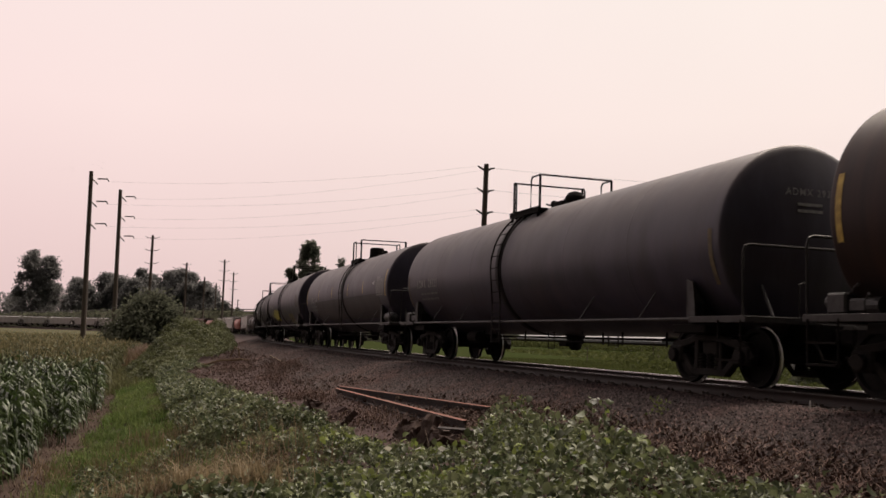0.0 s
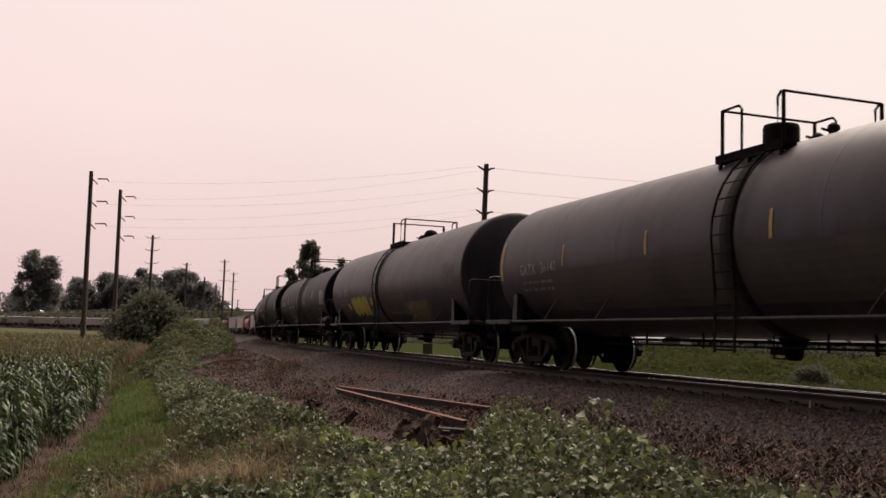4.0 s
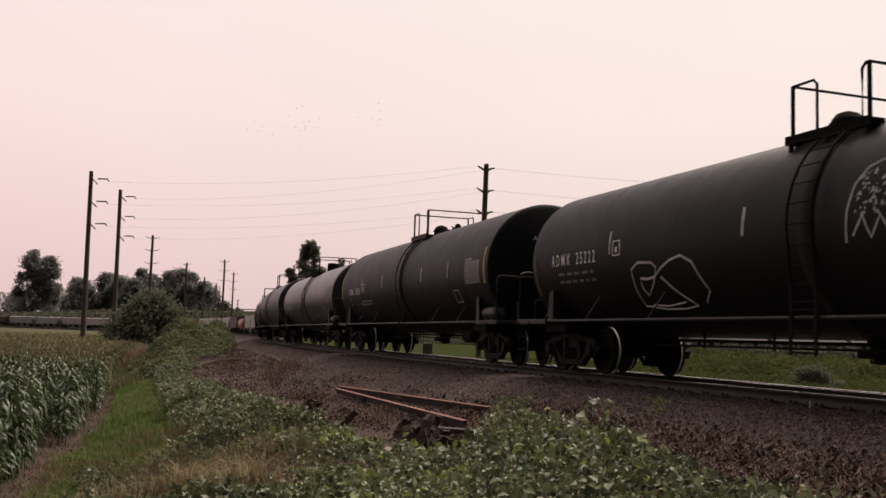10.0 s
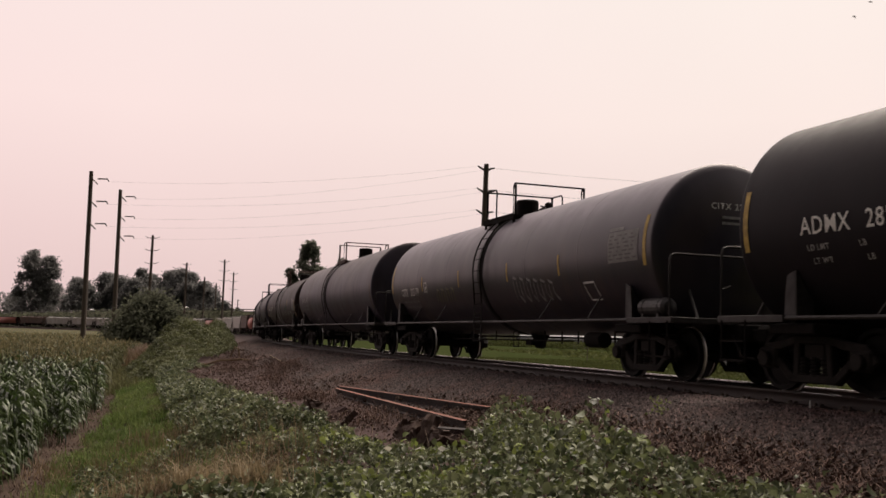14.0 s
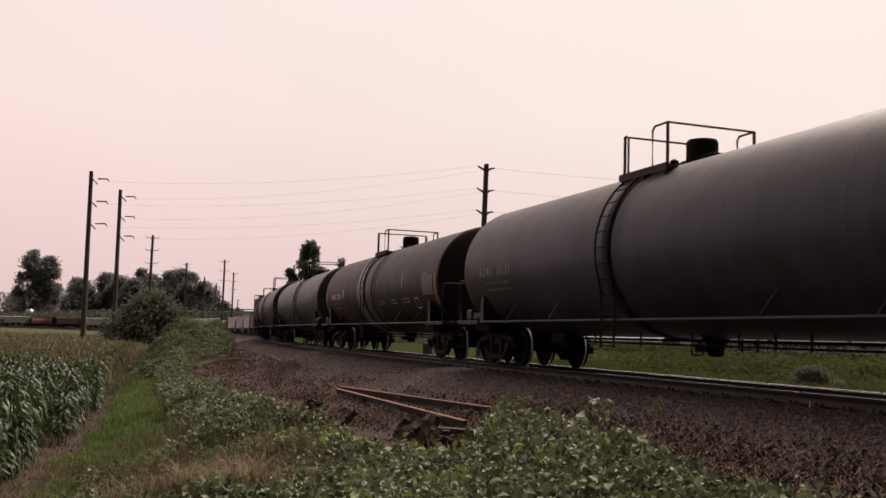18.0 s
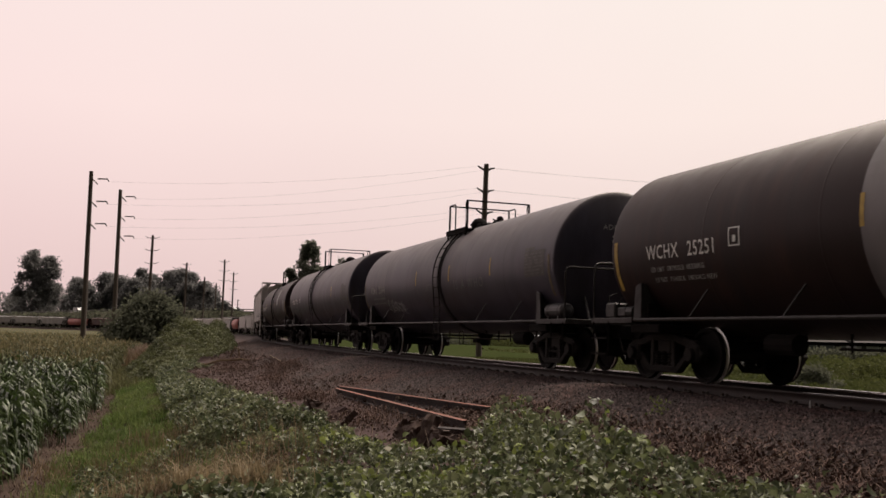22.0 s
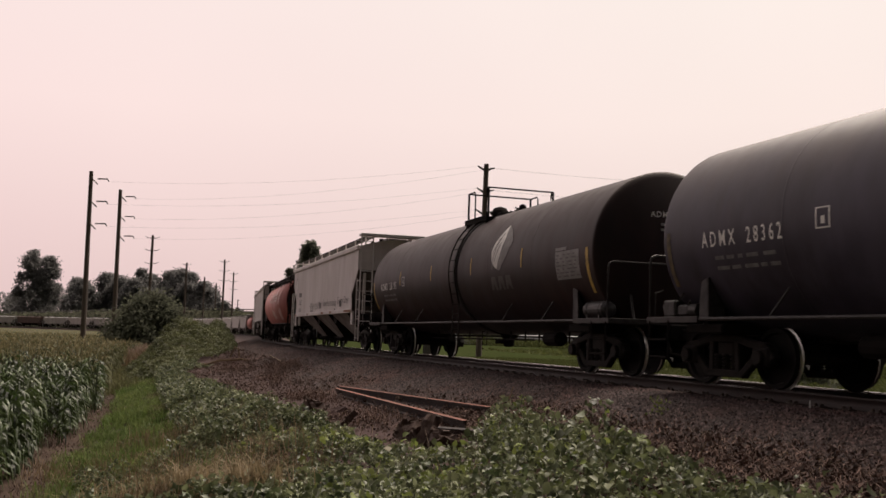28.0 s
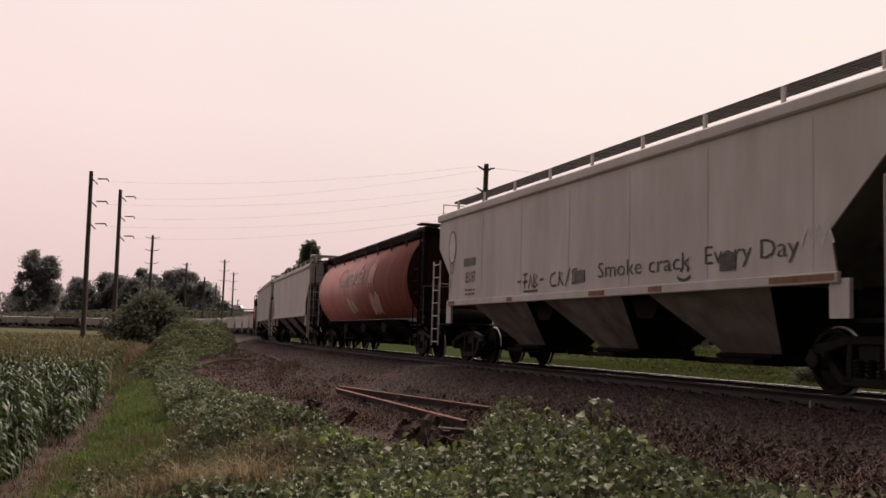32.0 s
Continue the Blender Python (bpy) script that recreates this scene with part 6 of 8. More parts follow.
# -- grass in the ditch, tan tufts --
s, q, x, y, z = patch(60000, -34, 6, 7.8, 11.5)
keep = RNG.uniform(size=len(s)) < np.clip((q - 7.4) / 0.9, 0, 1) * np.clip((corn_edge(s) - 0.45 + 0.3 * lump(x, y, 0.9) - q) / 0.6, 0, 1)
p, tone = np.stack([x, y, z], 1)[keep], (lump(x, y, 0.7, 2.0) + 0.7 * lump(x, y, 2.3, 7.0))[keep]
h = np.clip(0.30 + 0.13 * lump(p[:, 0], p[:, 1], 1.6, 3.0) + 0.10 * lump(p[:, 0], p[:, 1], 4.5, 1.0), 0.06, 0.6) * RNG.uniform(0.6, 1.3, len(p))
green = tone + RNG.normal(0, 0.35, len(p)) + 1.2 * np.clip((9.0 - q[keep]) / 1.2, 0, 1) + 0.8 * np.clip((q[keep] - 10.2) / 0.8, 0, 1) < 0.75
stuff(blade_mesh("ditch_grass", p[green], h[green], GRASS, 0.010, 0.9), "green grass in the ditch", "grass")
stuff(blade_mesh("olive_grass", p[~green], h[~green] * 1.1, OLIVE_GRASS, 0.009, 1.0), "olive and yellowing grass in the ditch", "grass")
s, q, x, y, z = patch(2600, -20, 4, 7.6, 10.6)
keep = lump(x, y, 1.9, 12.0) > 0.45
p = np.stack([x, y, z + 0.30 * RNG.uniform(0.2, 1, len(x))], 1)[keep]
stuff(leaf_mesh("ditch_weeds", p, RNG.uniform(0.07, 0.16, len(p)), BRAMBLE_DARK, 0.6), "darker broad-leaved weeds in the ditch", "weeds")
# -- dry stems and litter on the bare strip at the foot of the corn --
s, q, x, y, z = patch(12000, -60, 6, 9.8, 12.0)
p = np.stack([x, y, z], 1)[np.abs(q - corn_edge(s)) < 0.7]
stuff(blade_mesh("field_litter", p, RNG.uniform(0.04, 0.16, len(p)), LITTER, 0.010, 2.6), "dry stems and litter along the field edge", "dry stems")
s, q, x, y, z = patch(9000, -3, 9, 7.4, 11.5)
keep = lump(x, y, 0.9, 1.0) + 0.5 * lump(x, y, 2.7, 4.0) > 0.05
p = np.stack([x, y, z], 1)[keep]
stuff(blade_mesh("tan_grass", p, RNG.uniform(0.20, 0.50, len(p)), DRY_GRASS, 0.006, 1.1), "dry tan grass tufts", "grass")
PALE_GRASS = mat("pale_hay_grass", (0.30, 0.235, 0.140), (0.21, 0.160, 0.092), 1.0, 0.8, island=0.3, trans=0.3)
for tx, ty, n, spread_r in ((-2.9, 11.2, 420, 0.22), (-2.5, 11.9, 300, 0.20), (-3.3, 12.2, 200, 0.18), (-2.05, 11.0, 220, 0.20), (-3.8, 10.9, 160, 0.25)):
    x, y = tx + RNG.normal(0, spread_r, n), ty + RNG.normal(0, spread_r, n)
    p = np.stack([x, y, ground_z(x, y)], 1)
    stuff(blade_mesh("hay_tuft", p, RNG.uniform(0.35, 0.75, n), PALE_GRASS, 0.008, 0.9), "tall pale tan grass tuft", "grass")
PINK_REED = mat("pinkish_reed", (0.30, 0.215, 0.170), (0.22, 0.155, 0.120), 0.6, 0.8, island=0.3, trans=0.35)
s, q, x, y, z = patch(2600, -80, -54, 10.5, 18.0)
p = np.stack([x, y, z], 1)[lump(x, y, 0.5, 9.0) > -0.3]
stuff(blade_mesh("reed_plumes", p, RNG.uniform(1.7, 2.3, len(p)), PINK_REED, 0.035, 0.35), "pinkish feathery reed plumes at the field's edge", "reeds")
s, q, x, y, z = patch(22000, -125, -50, 9.0, 20.0)
keep = lump(x, y, 0.4, 1.0) > -0.55
p = np.stack([x, y, z], 1)[keep]
stuff(blade_mesh("tan_reeds", p, RNG.uniform(1.0, 1.9, len(p)), DRY_GRASS, 0.03, 0.35), "pinkish tan feathery reeds at the field edge", "reeds")
s, q, x, y, z = patch(7000, -75, -26, 9.2, 11.6)
p = np.stack([x, y, z], 1)
stuff(blade_mesh("rank_grass", p, RNG.uniform(0.3, 0.8, len(p)), OLIVE_GRASS, 0.016, 0.8), "rank green grass along the field edge", "grass")

# -- dark withered weed clumps on the dirt bank --
DEAD_BUSH = mat("withered_brown", (0.078, 0.048, 0.039), (0.115, 0.074, 0.060), 2.0, 0.9, island=0.3, spec=0.1, trans=0.2)
for s0, q0, n, sd_s, sd_q in ((-18.5, 3.7, 700, 1.6, 0.35), (-31.0, 4.6, 600, 1.8, 0.5), (-14.0, 4.6, 260, 0.8, 0.3), (-5.0, 5.0, 380, 1.4, 0.3), (-24.5, 4.9, 300, 1.2, 0.4), (0.5, 4.9, 200, 0.8, 0.25)):
    x, y = on_track_many(s0 + RNG.normal(0, sd_s, n), q0 + RNG.normal(0, sd_q, n))
    p = np.stack([x, y, np.maximum(ground_z(x, y), np.interp(side_of_track(x, y)[1], [2.0, 4.9, 5.2], [-0.24, -1.16, -3]))], 1)
    stuff(blade_mesh("withered_clump", p, RNG.uniform(0.12, 0.42, n), DEAD_BUSH, 0.008, 2.0), "dark brown withered weed clump on the bank", "dead weeds")

# -- ballast stones --
def stone_field(name, n, s0, s1, q0, q1, r0, r1, label, material=STONE, ground_too=False):
    s, q = RNG.uniform(s0, s1, n), RNG.uniform(q0, q1, n)
    x, y = on_track_many(s, q)
    z = np.interp(np.abs(q), [0, 1.4, 2.0, 4.9, 5.6], [-0.19, -0.19, -0.24, -1.17, -1.25])
    if ground_too:
        keep = q < bank_edge(s) + 0.5
        s, q, x, y = s[keep], q[keep], x[keep], y[keep]
        n, z = len(s), np.maximum(z[keep], ground_z(x, y))
    base = np.array([(1, 0, -0.3), (-0.8, 0.3, -0.4), (0.1, 1, -0.4), (0.0, -0.9, -0.3), (0.1, 0.1, 0.9), (0, 0, -0.7)])
    tri = np.array([(0, 2, 4), (2, 1, 4), (1, 3, 4), (3, 0, 4)])      # the buried underside stays open
    sc = (r0 + (r1 - r0) * RNG.uniform(0, 1, (n, 1, 1)) ** 2 * 1.3) * RNG.uniform(0.7, 1.3, (n, 6, 3))
    v = base[None] * sc
    a = RNG.uniform(0, 2 * np.pi, n)
    b = RNG.normal(0, 0.5, n)
    ca, sa, cb, sb = np.cos(a)[:, None], np.sin(a)[:, None], np.cos(b)[:, None], np.sin(b)[:, None]
    vx, vy, vz = v[..., 0], v[..., 1] * cb - v[..., 2] * sb, v[..., 1] * sb + v[..., 2] * cb
    v = np.stack([vx * ca - vy * sa + x[:, None], vx * sa + vy * ca + y[:, None], vz + z[:, None] + 0.008], 2).reshape(-1, 3)
    f = (tri[None] + (np.arange(n) * 6)[:, None, None]).reshape(-1, 3)
    stuff(mesh_of(name, v, f, material), label, "ballast stones" if material is STONE else "earth")


stone_field("ballast_stones", 95000, -16, 16, 0.95, 4.6, 0.012, 0.030, "angular brown-grey ballast stones beside the rails")
stone_field("ballast_stones_far", 36000, -60, -16, 0.95, 4.8, 0.024, 0.050, "angular brown-grey ballast stones further along")

stone_field("earth_clods", 8000, -45, 5, 3.6, 7.4, 0.010, 0.042, "loose reddish-brown earth clods on the bank", CLOD, True)
stone_field("earth_clods_far", 9000, -110, -45, 2.2, 6.5, 0.02, 0.05, "loose brown earth clods further along the bank", CLOD, True)

# -- corn --
def corn_template(seed, tassels=3):
    r = np.random.default_rng(seed)
    H = r.uniform(1.55, 1.9)
    vs, fs, ms = [], [], []

    def strip(line, widths, mat_i):
        k0 = len(vs)
        for (pt, w) in zip(line, widths):
            vs.append(pt - w)
            vs.append(pt + w)
        for j in range(len(line) - 1):
            a = k0 + 2 * j
            fs.append((a, a + 1, a + 3, a + 2))
            ms.append(mat_i)
    for ang in (0.3, 1.9):
        w = np.array([math.cos(ang), math.sin(ang), 0]) * 0.016
        strip([np.array([0, 0, 0.0]), np.array([0.01, 0, H * 0.6]), np.array([0.0, 0.01, H])], [w, w, w * 0.5], 0)
    for k in range(18):
        z = H * (0.14 + 0.046 * k)
        a = (k % 2) * math.pi + r.normal(0, 0.5) + seed
        d = np.array([math.cos(a), math.sin(a), 0])
        roll = r.normal(0, 0.7)
        sd = np.array([-math.sin(a) * math.cos(roll), math.cos(a) * math.cos(roll), math.sin(roll)])
        L = r.uniform(0.34, 0.60) * (1 if k < 13 else 0.8)
        up = r.uniform(0.15, 0.40)
        line = [np.array([0, 0, z]), np.array([0, 0, z + up * L]) + d * L * 0.36, np.array([0, 0, z + (up - 0.22) * L]) + d * L * 0.68, np.array([0, 0, z + (up - 0.80) * L]) + d * L * 0.80]
        strip(line, [sd * 0.014, sd * 0.030, sd * 0.024, sd * 0.003], 0)
    for k in range(tassels):
        a = r.uniform(0, 6.28)
        d = np.array([math.cos(a), math.sin(a), 0]) * r.uniform(0.02, 0.16)
        sd = np.array([-math.sin(a), math.cos(a), 0]) * 0.012
        strip([np.array([0, 0, H - 0.05]), np.array([0, 0, H + 0.16]) + d], [sd, sd * 0.6], 1)
    return np.array(vs), np.array(fs), np.array(ms)


def corn_field(name, x, y, label, scale=1.0, tassels=3, leaf=CORN_LEAF):
    temps = [corn_template(k, tassels) for k in range(6)]
    z = ground_z(x, y)
    V, Fc, M, base = [], [], [], 0
    kind = RNG.integers(0, 6, len(x))
    for k, (v, f, mi) in enumerate(temps):
        sel = np.where(kind == k)[0]
        n = len(sel)
        a = RNG.uniform(0, 2 * np.pi, n)
        g = RNG.uniform(0.85, 1.12, n) * scale
        ca, sa = np.cos(a)[:, None], np.sin(a)[:, None]
        vx, vy, vz = v[None, :, 0] * g[:, None], v[None, :, 1] * g[:, None], v[None, :, 2] * g[:, None] / max(1.0, scale)
        V.append(np.stack([vx * ca - vy * sa + x[sel][:, None], vx * sa + vy * ca + y[sel][:, None], vz + z[sel][:, None]], 2).reshape(-1, 3))
        Fc.append((f[None] + (np.arange(n) * len(v))[:, None, None]).reshape(-1, 4) + base)
        M.append(np.tile(mi, n))
        base += n * len(v)
    me = mesh_of(name, np.concatenate(V), np.concatenate(Fc), leaf)
    me.materials.append(TASSEL)
    me.polygons.foreach_set("material_index", np.concatenate(M).astype(np.int32))
    stuff(me, label, "corn")


def corn_places(s0, s1, q0, q1, row, gap):
    qs, ss = np.arange(q0, q1, row), np.arange(s0, s1, gap)
    Q, Sg = np.meshgrid(qs, ss)
    q, s = Q.ravel() + RNG.normal(0, 0.08, Q.size), Sg.ravel() + RNG.normal(0, 0.07, Q.size)
    x, y = on_track_many(s, q)
    view = (x / np.maximum(y, 1) > -0.56) & (y > 14) & (q > corn_edge(s)) & ((q < 20) | (RNG.uniform(size=len(q)) < 0.55))
    return x[view], y[view]


OLIVE_CORN = mat("ripening_corn_leaf", (0.070, 0.074, 0.030), (0.110, 0.106, 0.050), 0.35, 0.6, island=0.5, trans=0.3, spec=0.2)
x, y = corn_places(-17, 6, 10.3, 30, 0.72, 0.20)
corn_field("corn_near", x, y, "tall dark green corn plants with broad arching leaves", tassels=0)
x, y = corn_places(-62, -17, 10.6, 40, 0.72, 0.24)
edge = RNG.uniform(size=len(x)) < np.interp(y, [36, 52], [0.75, 0.0])
corn_field("corn_mixed", x[edge], y[edge], "dark green corn plants among ripening ones", tassels=1)
corn_field("corn_beyond", x[~edge], y[~edge], "olive ripening corn plants with tan tassels", tassels=5, leaf=OLIVE_CORN)
x, y = corn_places(-150, -62, 11.3, 75, 0.95, 0.62)
corn_field("corn_far", x, y, "ripening corn field with tan tassels further off", 1.5, 5, OLIVE_CORN)
# beyond that the crop closes into one uneven canopy
gx, gy = np.meshgrid(np.arange(-420, -14, 3.0), np.arange(84, 432, 3.0))
cx, cy = gx.ravel(), gy.ravel()
cs, cq = side_of_track(cx, cy)
cz = FIELD_Z + 1.55 + 0.12 * lump(cx, cy, 0.6) + 0.08 * lump(cx, cy, 2.1, 3.0)
ok = (cq > 12.6).reshape(gx.shape)
ny, nx = gx.shape
i = np.arange((nx - 1) * (ny - 1))
a = (i // (nx - 1)) * nx + i % (nx - 1)
okf = ok.ravel()
fk = okf[a] & okf[a + 1] & okf[a + nx] & okf[a + nx + 1]
a = a[fk]
stuff(mesh_of("corn_canopy", np.stack([cx, cy, cz], 1), np.stack([a, a + 1, a + nx + 1, a + nx], 1), CANOPY, True), "distant olive and tan corn field canopy", "corn")
s, q = RNG.uniform(-330, -60, 9000), 12.4 + 90 * RNG.uniform(0, 1, 9000) ** 1.3
x, y = on_track_many(s, q)
keep = (x / np.maximum(y, 1) > -0.52) & (y > 60)
p = np.stack([x, y, np.full(len(x), FIELD_Z + 1.45)], 1)[keep]
stuff(blade_mesh("corn_tops", p, RNG.uniform(0.2, 0.4, len(p)), TASSEL, 0.04, 0.9), "tan tassels over the distant corn", "corn")


# ---- beside the track: ties, scrap, posts ----
def tie_mesh():
    bm = box(-0.115, 0.115, -1.30, 1.30, -0.36, -0.176, 0.015)
    for y in (-0.7535, 0.7535):
        add_box(bm, -0.10, 0.10, y - 0.17, y + 0.17, -0.178, -0.160)
        for dy in (-0.10, 0.10):
            for x in (-0.06, 0.06):
                add_box(bm, x - 0.014, x + 0.014, y + dy - 0.02, y + dy + 0.02, -0.162, -0.125)
    me = bpy.data.meshes.new("tie")
    bm.to_mesh(me)
    bm.free()
    me.materials.append(TIE_WOOD)
    return me


TIE = tie_mesh()
bed_ob = bpy.data.objects["ballast"]
for k in range(150):
    s = 24 - 0.52 * k
    m = on_track(s)
    part("tie", TIE, None, bed_ob, m=pose(m.x, m.y, RNG.uniform(-0.006, 0.0), 0, 0, math.degrees(np.interp(s, S_AXIS, HEAD)) + RNG.normal(0, 0.6)))


def bed_z(q):
    return float(np.interp(q, [1.4, 2.0, 4.9, 6.0], [-0.19, -0.24, -1.16, -1.28]))


def spot(s, q, lift=0.0):
    v = on_track(s, q)
    v.z = max(bed_z(q), float(ground_z(np.array([v.x]), np.array([v.y]))[0])) + lift
    return v


def rail_piece(a, b, lean=0.0, material=LIT_RUST):
    """A loose length of old rail from a to b."""
    d = b - a
    L = d.length
    out = [(y, z + 0.172) for y, z in rail_outline(0.0)]
    bm = bmesh.new()
    ends = [[bm.verts.new((x, y, z)) for y, z in out] for x in (0, L)]
    n = len(out)
    for k in range(n):
        bm.faces.new((ends[0][k], ends[0][(k + 1) % n], ends[1][(k + 1) % n], ends[1][k]))
    bm.faces.new(ends[0][::-1])
    bm.faces.new(ends[1])
    bmesh.ops.recalc_face_normals(bm, faces=bm.faces)
    for f in bm.faces:      # rust coloured as lit on the upper faces, as shaded on the sides
        f.material_index = 0 if f.normal.z > 0.5 and f.calc_center_median().z > 0.12 else 1
    ob = part("old_rail", bm, [material, RAIL_SIDE])
    yaw, tilt = math.degrees(math.atan2(d.y, d.x)), -math.degrees(math.atan2(d.z, math.hypot(d.x, d.y)))
    ob.matrix_basis = pose(a.x, a.y, a.z, 0, tilt, yaw) @ pose(0, 0, 0, lean, 0, 0)
    return tagged(ob, "", "scrap rail", "scrap rails")


tagged(rail_piece(spot(-5.67, 4.11, -0.02), spot(3.78, 3.55, -0.02), 8), "long orange-rusted loose rail lying on the ballast slope")
tagged(rail_piece(spot(-4.99, 4.32, -0.01), spot(4.44, 4.27, 0.03), 11), "orange-rusted loose rail lying on ballast and rubble")
tagged(rail_piece(spot(3.83, 4.62, -0.02), spot(5.81, 4.22, -0.02), 20, RAIL_SIDE), "short dark rusty rail piece among rubble")
end_a, end_b = spot(-26.5, 3.2, 0.12), spot(-19.0, 3.45, 0.04)
tagged(part("old_board", tube([end_a, end_a.lerp(end_b, 0.5) + Vector((0, 0, 0.02)), end_b], [0.03, 0.035, 0.028], 6), DRY_GRASS), "weathered pale split pole lying beside dead weeds", "pole")

OLD_WOOD = mat("rotten_wood", (0.050, 0.030, 0.024), (0.080, 0.048, 0.037), 6.0, 0.95, bump=0.7, bump_scale=14.0, stain=(0.035, 0.024, 0.02), stain_scale=2.0)


def rubble(s, q, size, turn, label, name="broken_tie", lift=0.0):
    bm = bmesh.new()
    add_box(bm, -size[0] / 2, size[0] / 2, -size[1] / 2, size[1] / 2, -size[2] / 2, size[2] / 2)
    bmesh.ops.subdivide_edges(bm, edges=bm.edges[:], cuts=6, use_grid_fill=True)
    for v in bm.verts:
        v.co += Vector((noise.noise(v.co * 3 + Vector((s, q, 0))), noise.noise(v.co * 3 + Vector((q, 9, s))), noise.noise(v.co * 3 + Vector((4, s, q))))) * min(size) * 0.45 + Vector((noise.noise(v.co * 11), noise.noise(v.co * 11 + Vector((5, 5, 5))), noise.noise(v.co * 12 + Vector((9, 3, 1))))) * min(size) * 0.35
    ob = part(name, bm, OLD_WOOD)
    v = spot(s, q, lift)
    ob.matrix_basis = pose(v.x, v.y, v.z, *turn)
    return tagged(ob, label, "rubble", "rubble heap")


rubble(5.4, 5.32, (0.74, 0.20, 0.14), (10, -62, 40), "dark rotten broken tie leaning on the rubble", lift=0.20)
rubble(5.78, 5.10, (0.50, 0.34, 0.26), (30, 25, 20), "reddish-brown rotten slab in the rubble", "rotten_slab", 0.12)
# a dark lump added in place of a dark hollow
rubble(3.75, 5.05, (0.50, 0.34, 0.26), (15, 32, 70), "dark lump standing in for a hole in the rubble", "earth_lump", 0.05)
def earth_heap(s, q, w, d, h, label):
    bm = bmesh.new()
    rows = []
    for i in range(9):
        rows.append([])
        for j in range(9):
            u, v = i / 4 - 1, j / 4 - 1
            k = max(0.0, 1 - (u * u + v * v))
            rows[-1].append(bm.verts.new((u * w / 2, v * d / 2, h * k ** 0.8 * (1 + 1.6 * noise.noise(Vector((u * 4 + s, v * 4 + q, 0)))) - 0.08)))
    for i in range(8):
        for j in range(8):
            bm.faces.new((rows[i][j], rows[i + 1][j], rows[i + 1][j + 1], rows[i][j + 1]))
    ob = part("earth_mound", bm, SOIL)
    m = spot(s, q)
    ob.matrix_basis = pose(m.x, m.y, m.z, 0, 0, 17 * s)
    tagged(ob, label, "earth heap", "earth heaps")


# another dark lump in place of a hollow
rubble(-1.82, 5.48, (0.55, 0.36, 0.30), (25, 25, 20), "dark brown lump standing in for a hole in the bank", "earth_lump", 0.04)
earth_heap(-1.0, 5.2, 1.4, 0.9, 0.22, "brown earth heap with dead stems")
rubble(1.3, 5.55, (0.46, 0.05, 0.11), (0, -46, 5), "thin splintered brown board on the earth", "broken_board", 0.17)


def branch(s, q, pts, r, label, material=DRY_GRASS):
    ob = part("dead_branch", tube(pts, r, 5), material)
    v = spot(s, q)
    ob.matrix_basis = pose(v.x, v.y, v.z)
    tagged(ob, label, "branch", "dead branches")


branch(-33, 4.6, [(0, 0, 0.2), (0.25, 0, 0.75), (0.45, 0, 0.62), (0.5, 0, 0.2)], 0.045, "bent pale dead branch sticking up")
branch(-29, 4.8, [(-1.6, 0, -0.1), (-0.6, 0.2, 0.2), (0.5, 0, 0.30), (1.1, 0, 0.22)], 0.05, "long pale dead branch on the bank")
branch(8.7, 3.6, [(-0.02, 0, 0), (0.05, 0.05, 0.22), (0.02, 0.02, 0.38)], 0.006, "thin pale dead stalk in the weeds")
branch(10.3, 3.8, [(0, 0, 0), (0.06, 0.0, 0.20), (0.14, 0.02, 0.34)], 0.006, "thin pale dead stalk in the weeds")
branch(11.6, 4.2, [(-0.35, 0, 0.05), (0, 0.0, 0.07), (0.4, 0.02, 0.05)], 0.007, "thin pale dead stalk lying in the weeds")
branch(6.6, 4.6, [(0, 0, 0.2), (0.08, 0.1, 0.6), (0.2, 0.1, 0.95)], 0.007, "thin pale bramble cane in the leaves")
# small white stub by the rail
v = on_track(9.25, 1.28)
tagged(part("marker_stub", tube([(v.x, v.y, -0.22), (v.x, v.y, -0.07)], 0.012, 8), PAINT_WHITE), "small white marker stub beside the rail", "marker")

# yellowish seedlings on the ballast, blown leaves caught in the brambles
for s, q in ((4.2, 3.2), (7.6, 2.5)):
    x, y = on_track_many(s + RNG.normal(0, 0.10, 40), q + RNG.normal(0, 0.09, 40))
    p = np.stack([x, y, bed_z(q) + RNG.uniform(0.02, 0.26, 40)], 1)
    tagged(new("seedling", leaf_mesh("seedling", p, RNG.uniform(0.04, 0.08, 40), YOUNG_LEAF, 0.7)), "small yellow-green weed growing in the ballast", "weed", kind="stuff")
for s, q in ((8.6, 6.5), (8.8, 6.3), (8.3, 6.8), (5.8, 4.5)):
    m = spot(s, q, 0.42)
    bm = bmesh.new()
    vs = [bm.verts.new(c) for c in ((0, -0.04, 0.0), (0.06, 0, 0.03), (0.01, 0.045, 0.04), (-0.05, 0.01, 0.02))]
    bm.faces.new(vs)
    bmesh.ops.solidify(bm, geom=bm.faces[:], thickness=0.004)
    ob = part("blown_scrap", bm, WHITE_FLOWER, m=pose(m.x, m.y, m.z, RNG.uniform(-40, 40), RNG.uniform(-40, 40), RNG.uniform(0, 180)))
    tagged(ob, "pale dry leaf caught on the brambles", "leaf", "pale leaves")

# ---- poles and wires ----
INSULATOR = mat("grey_insulator", (0.10, 0.08, 0.08), (0.07, 0.058, 0.058), 8.0, 0.4)
WIRE = mat("wire_metal", (0.20, 0.17, 0.17), (0.15, 0.13, 0.13), 4.0, 0.6, metal=0.4)


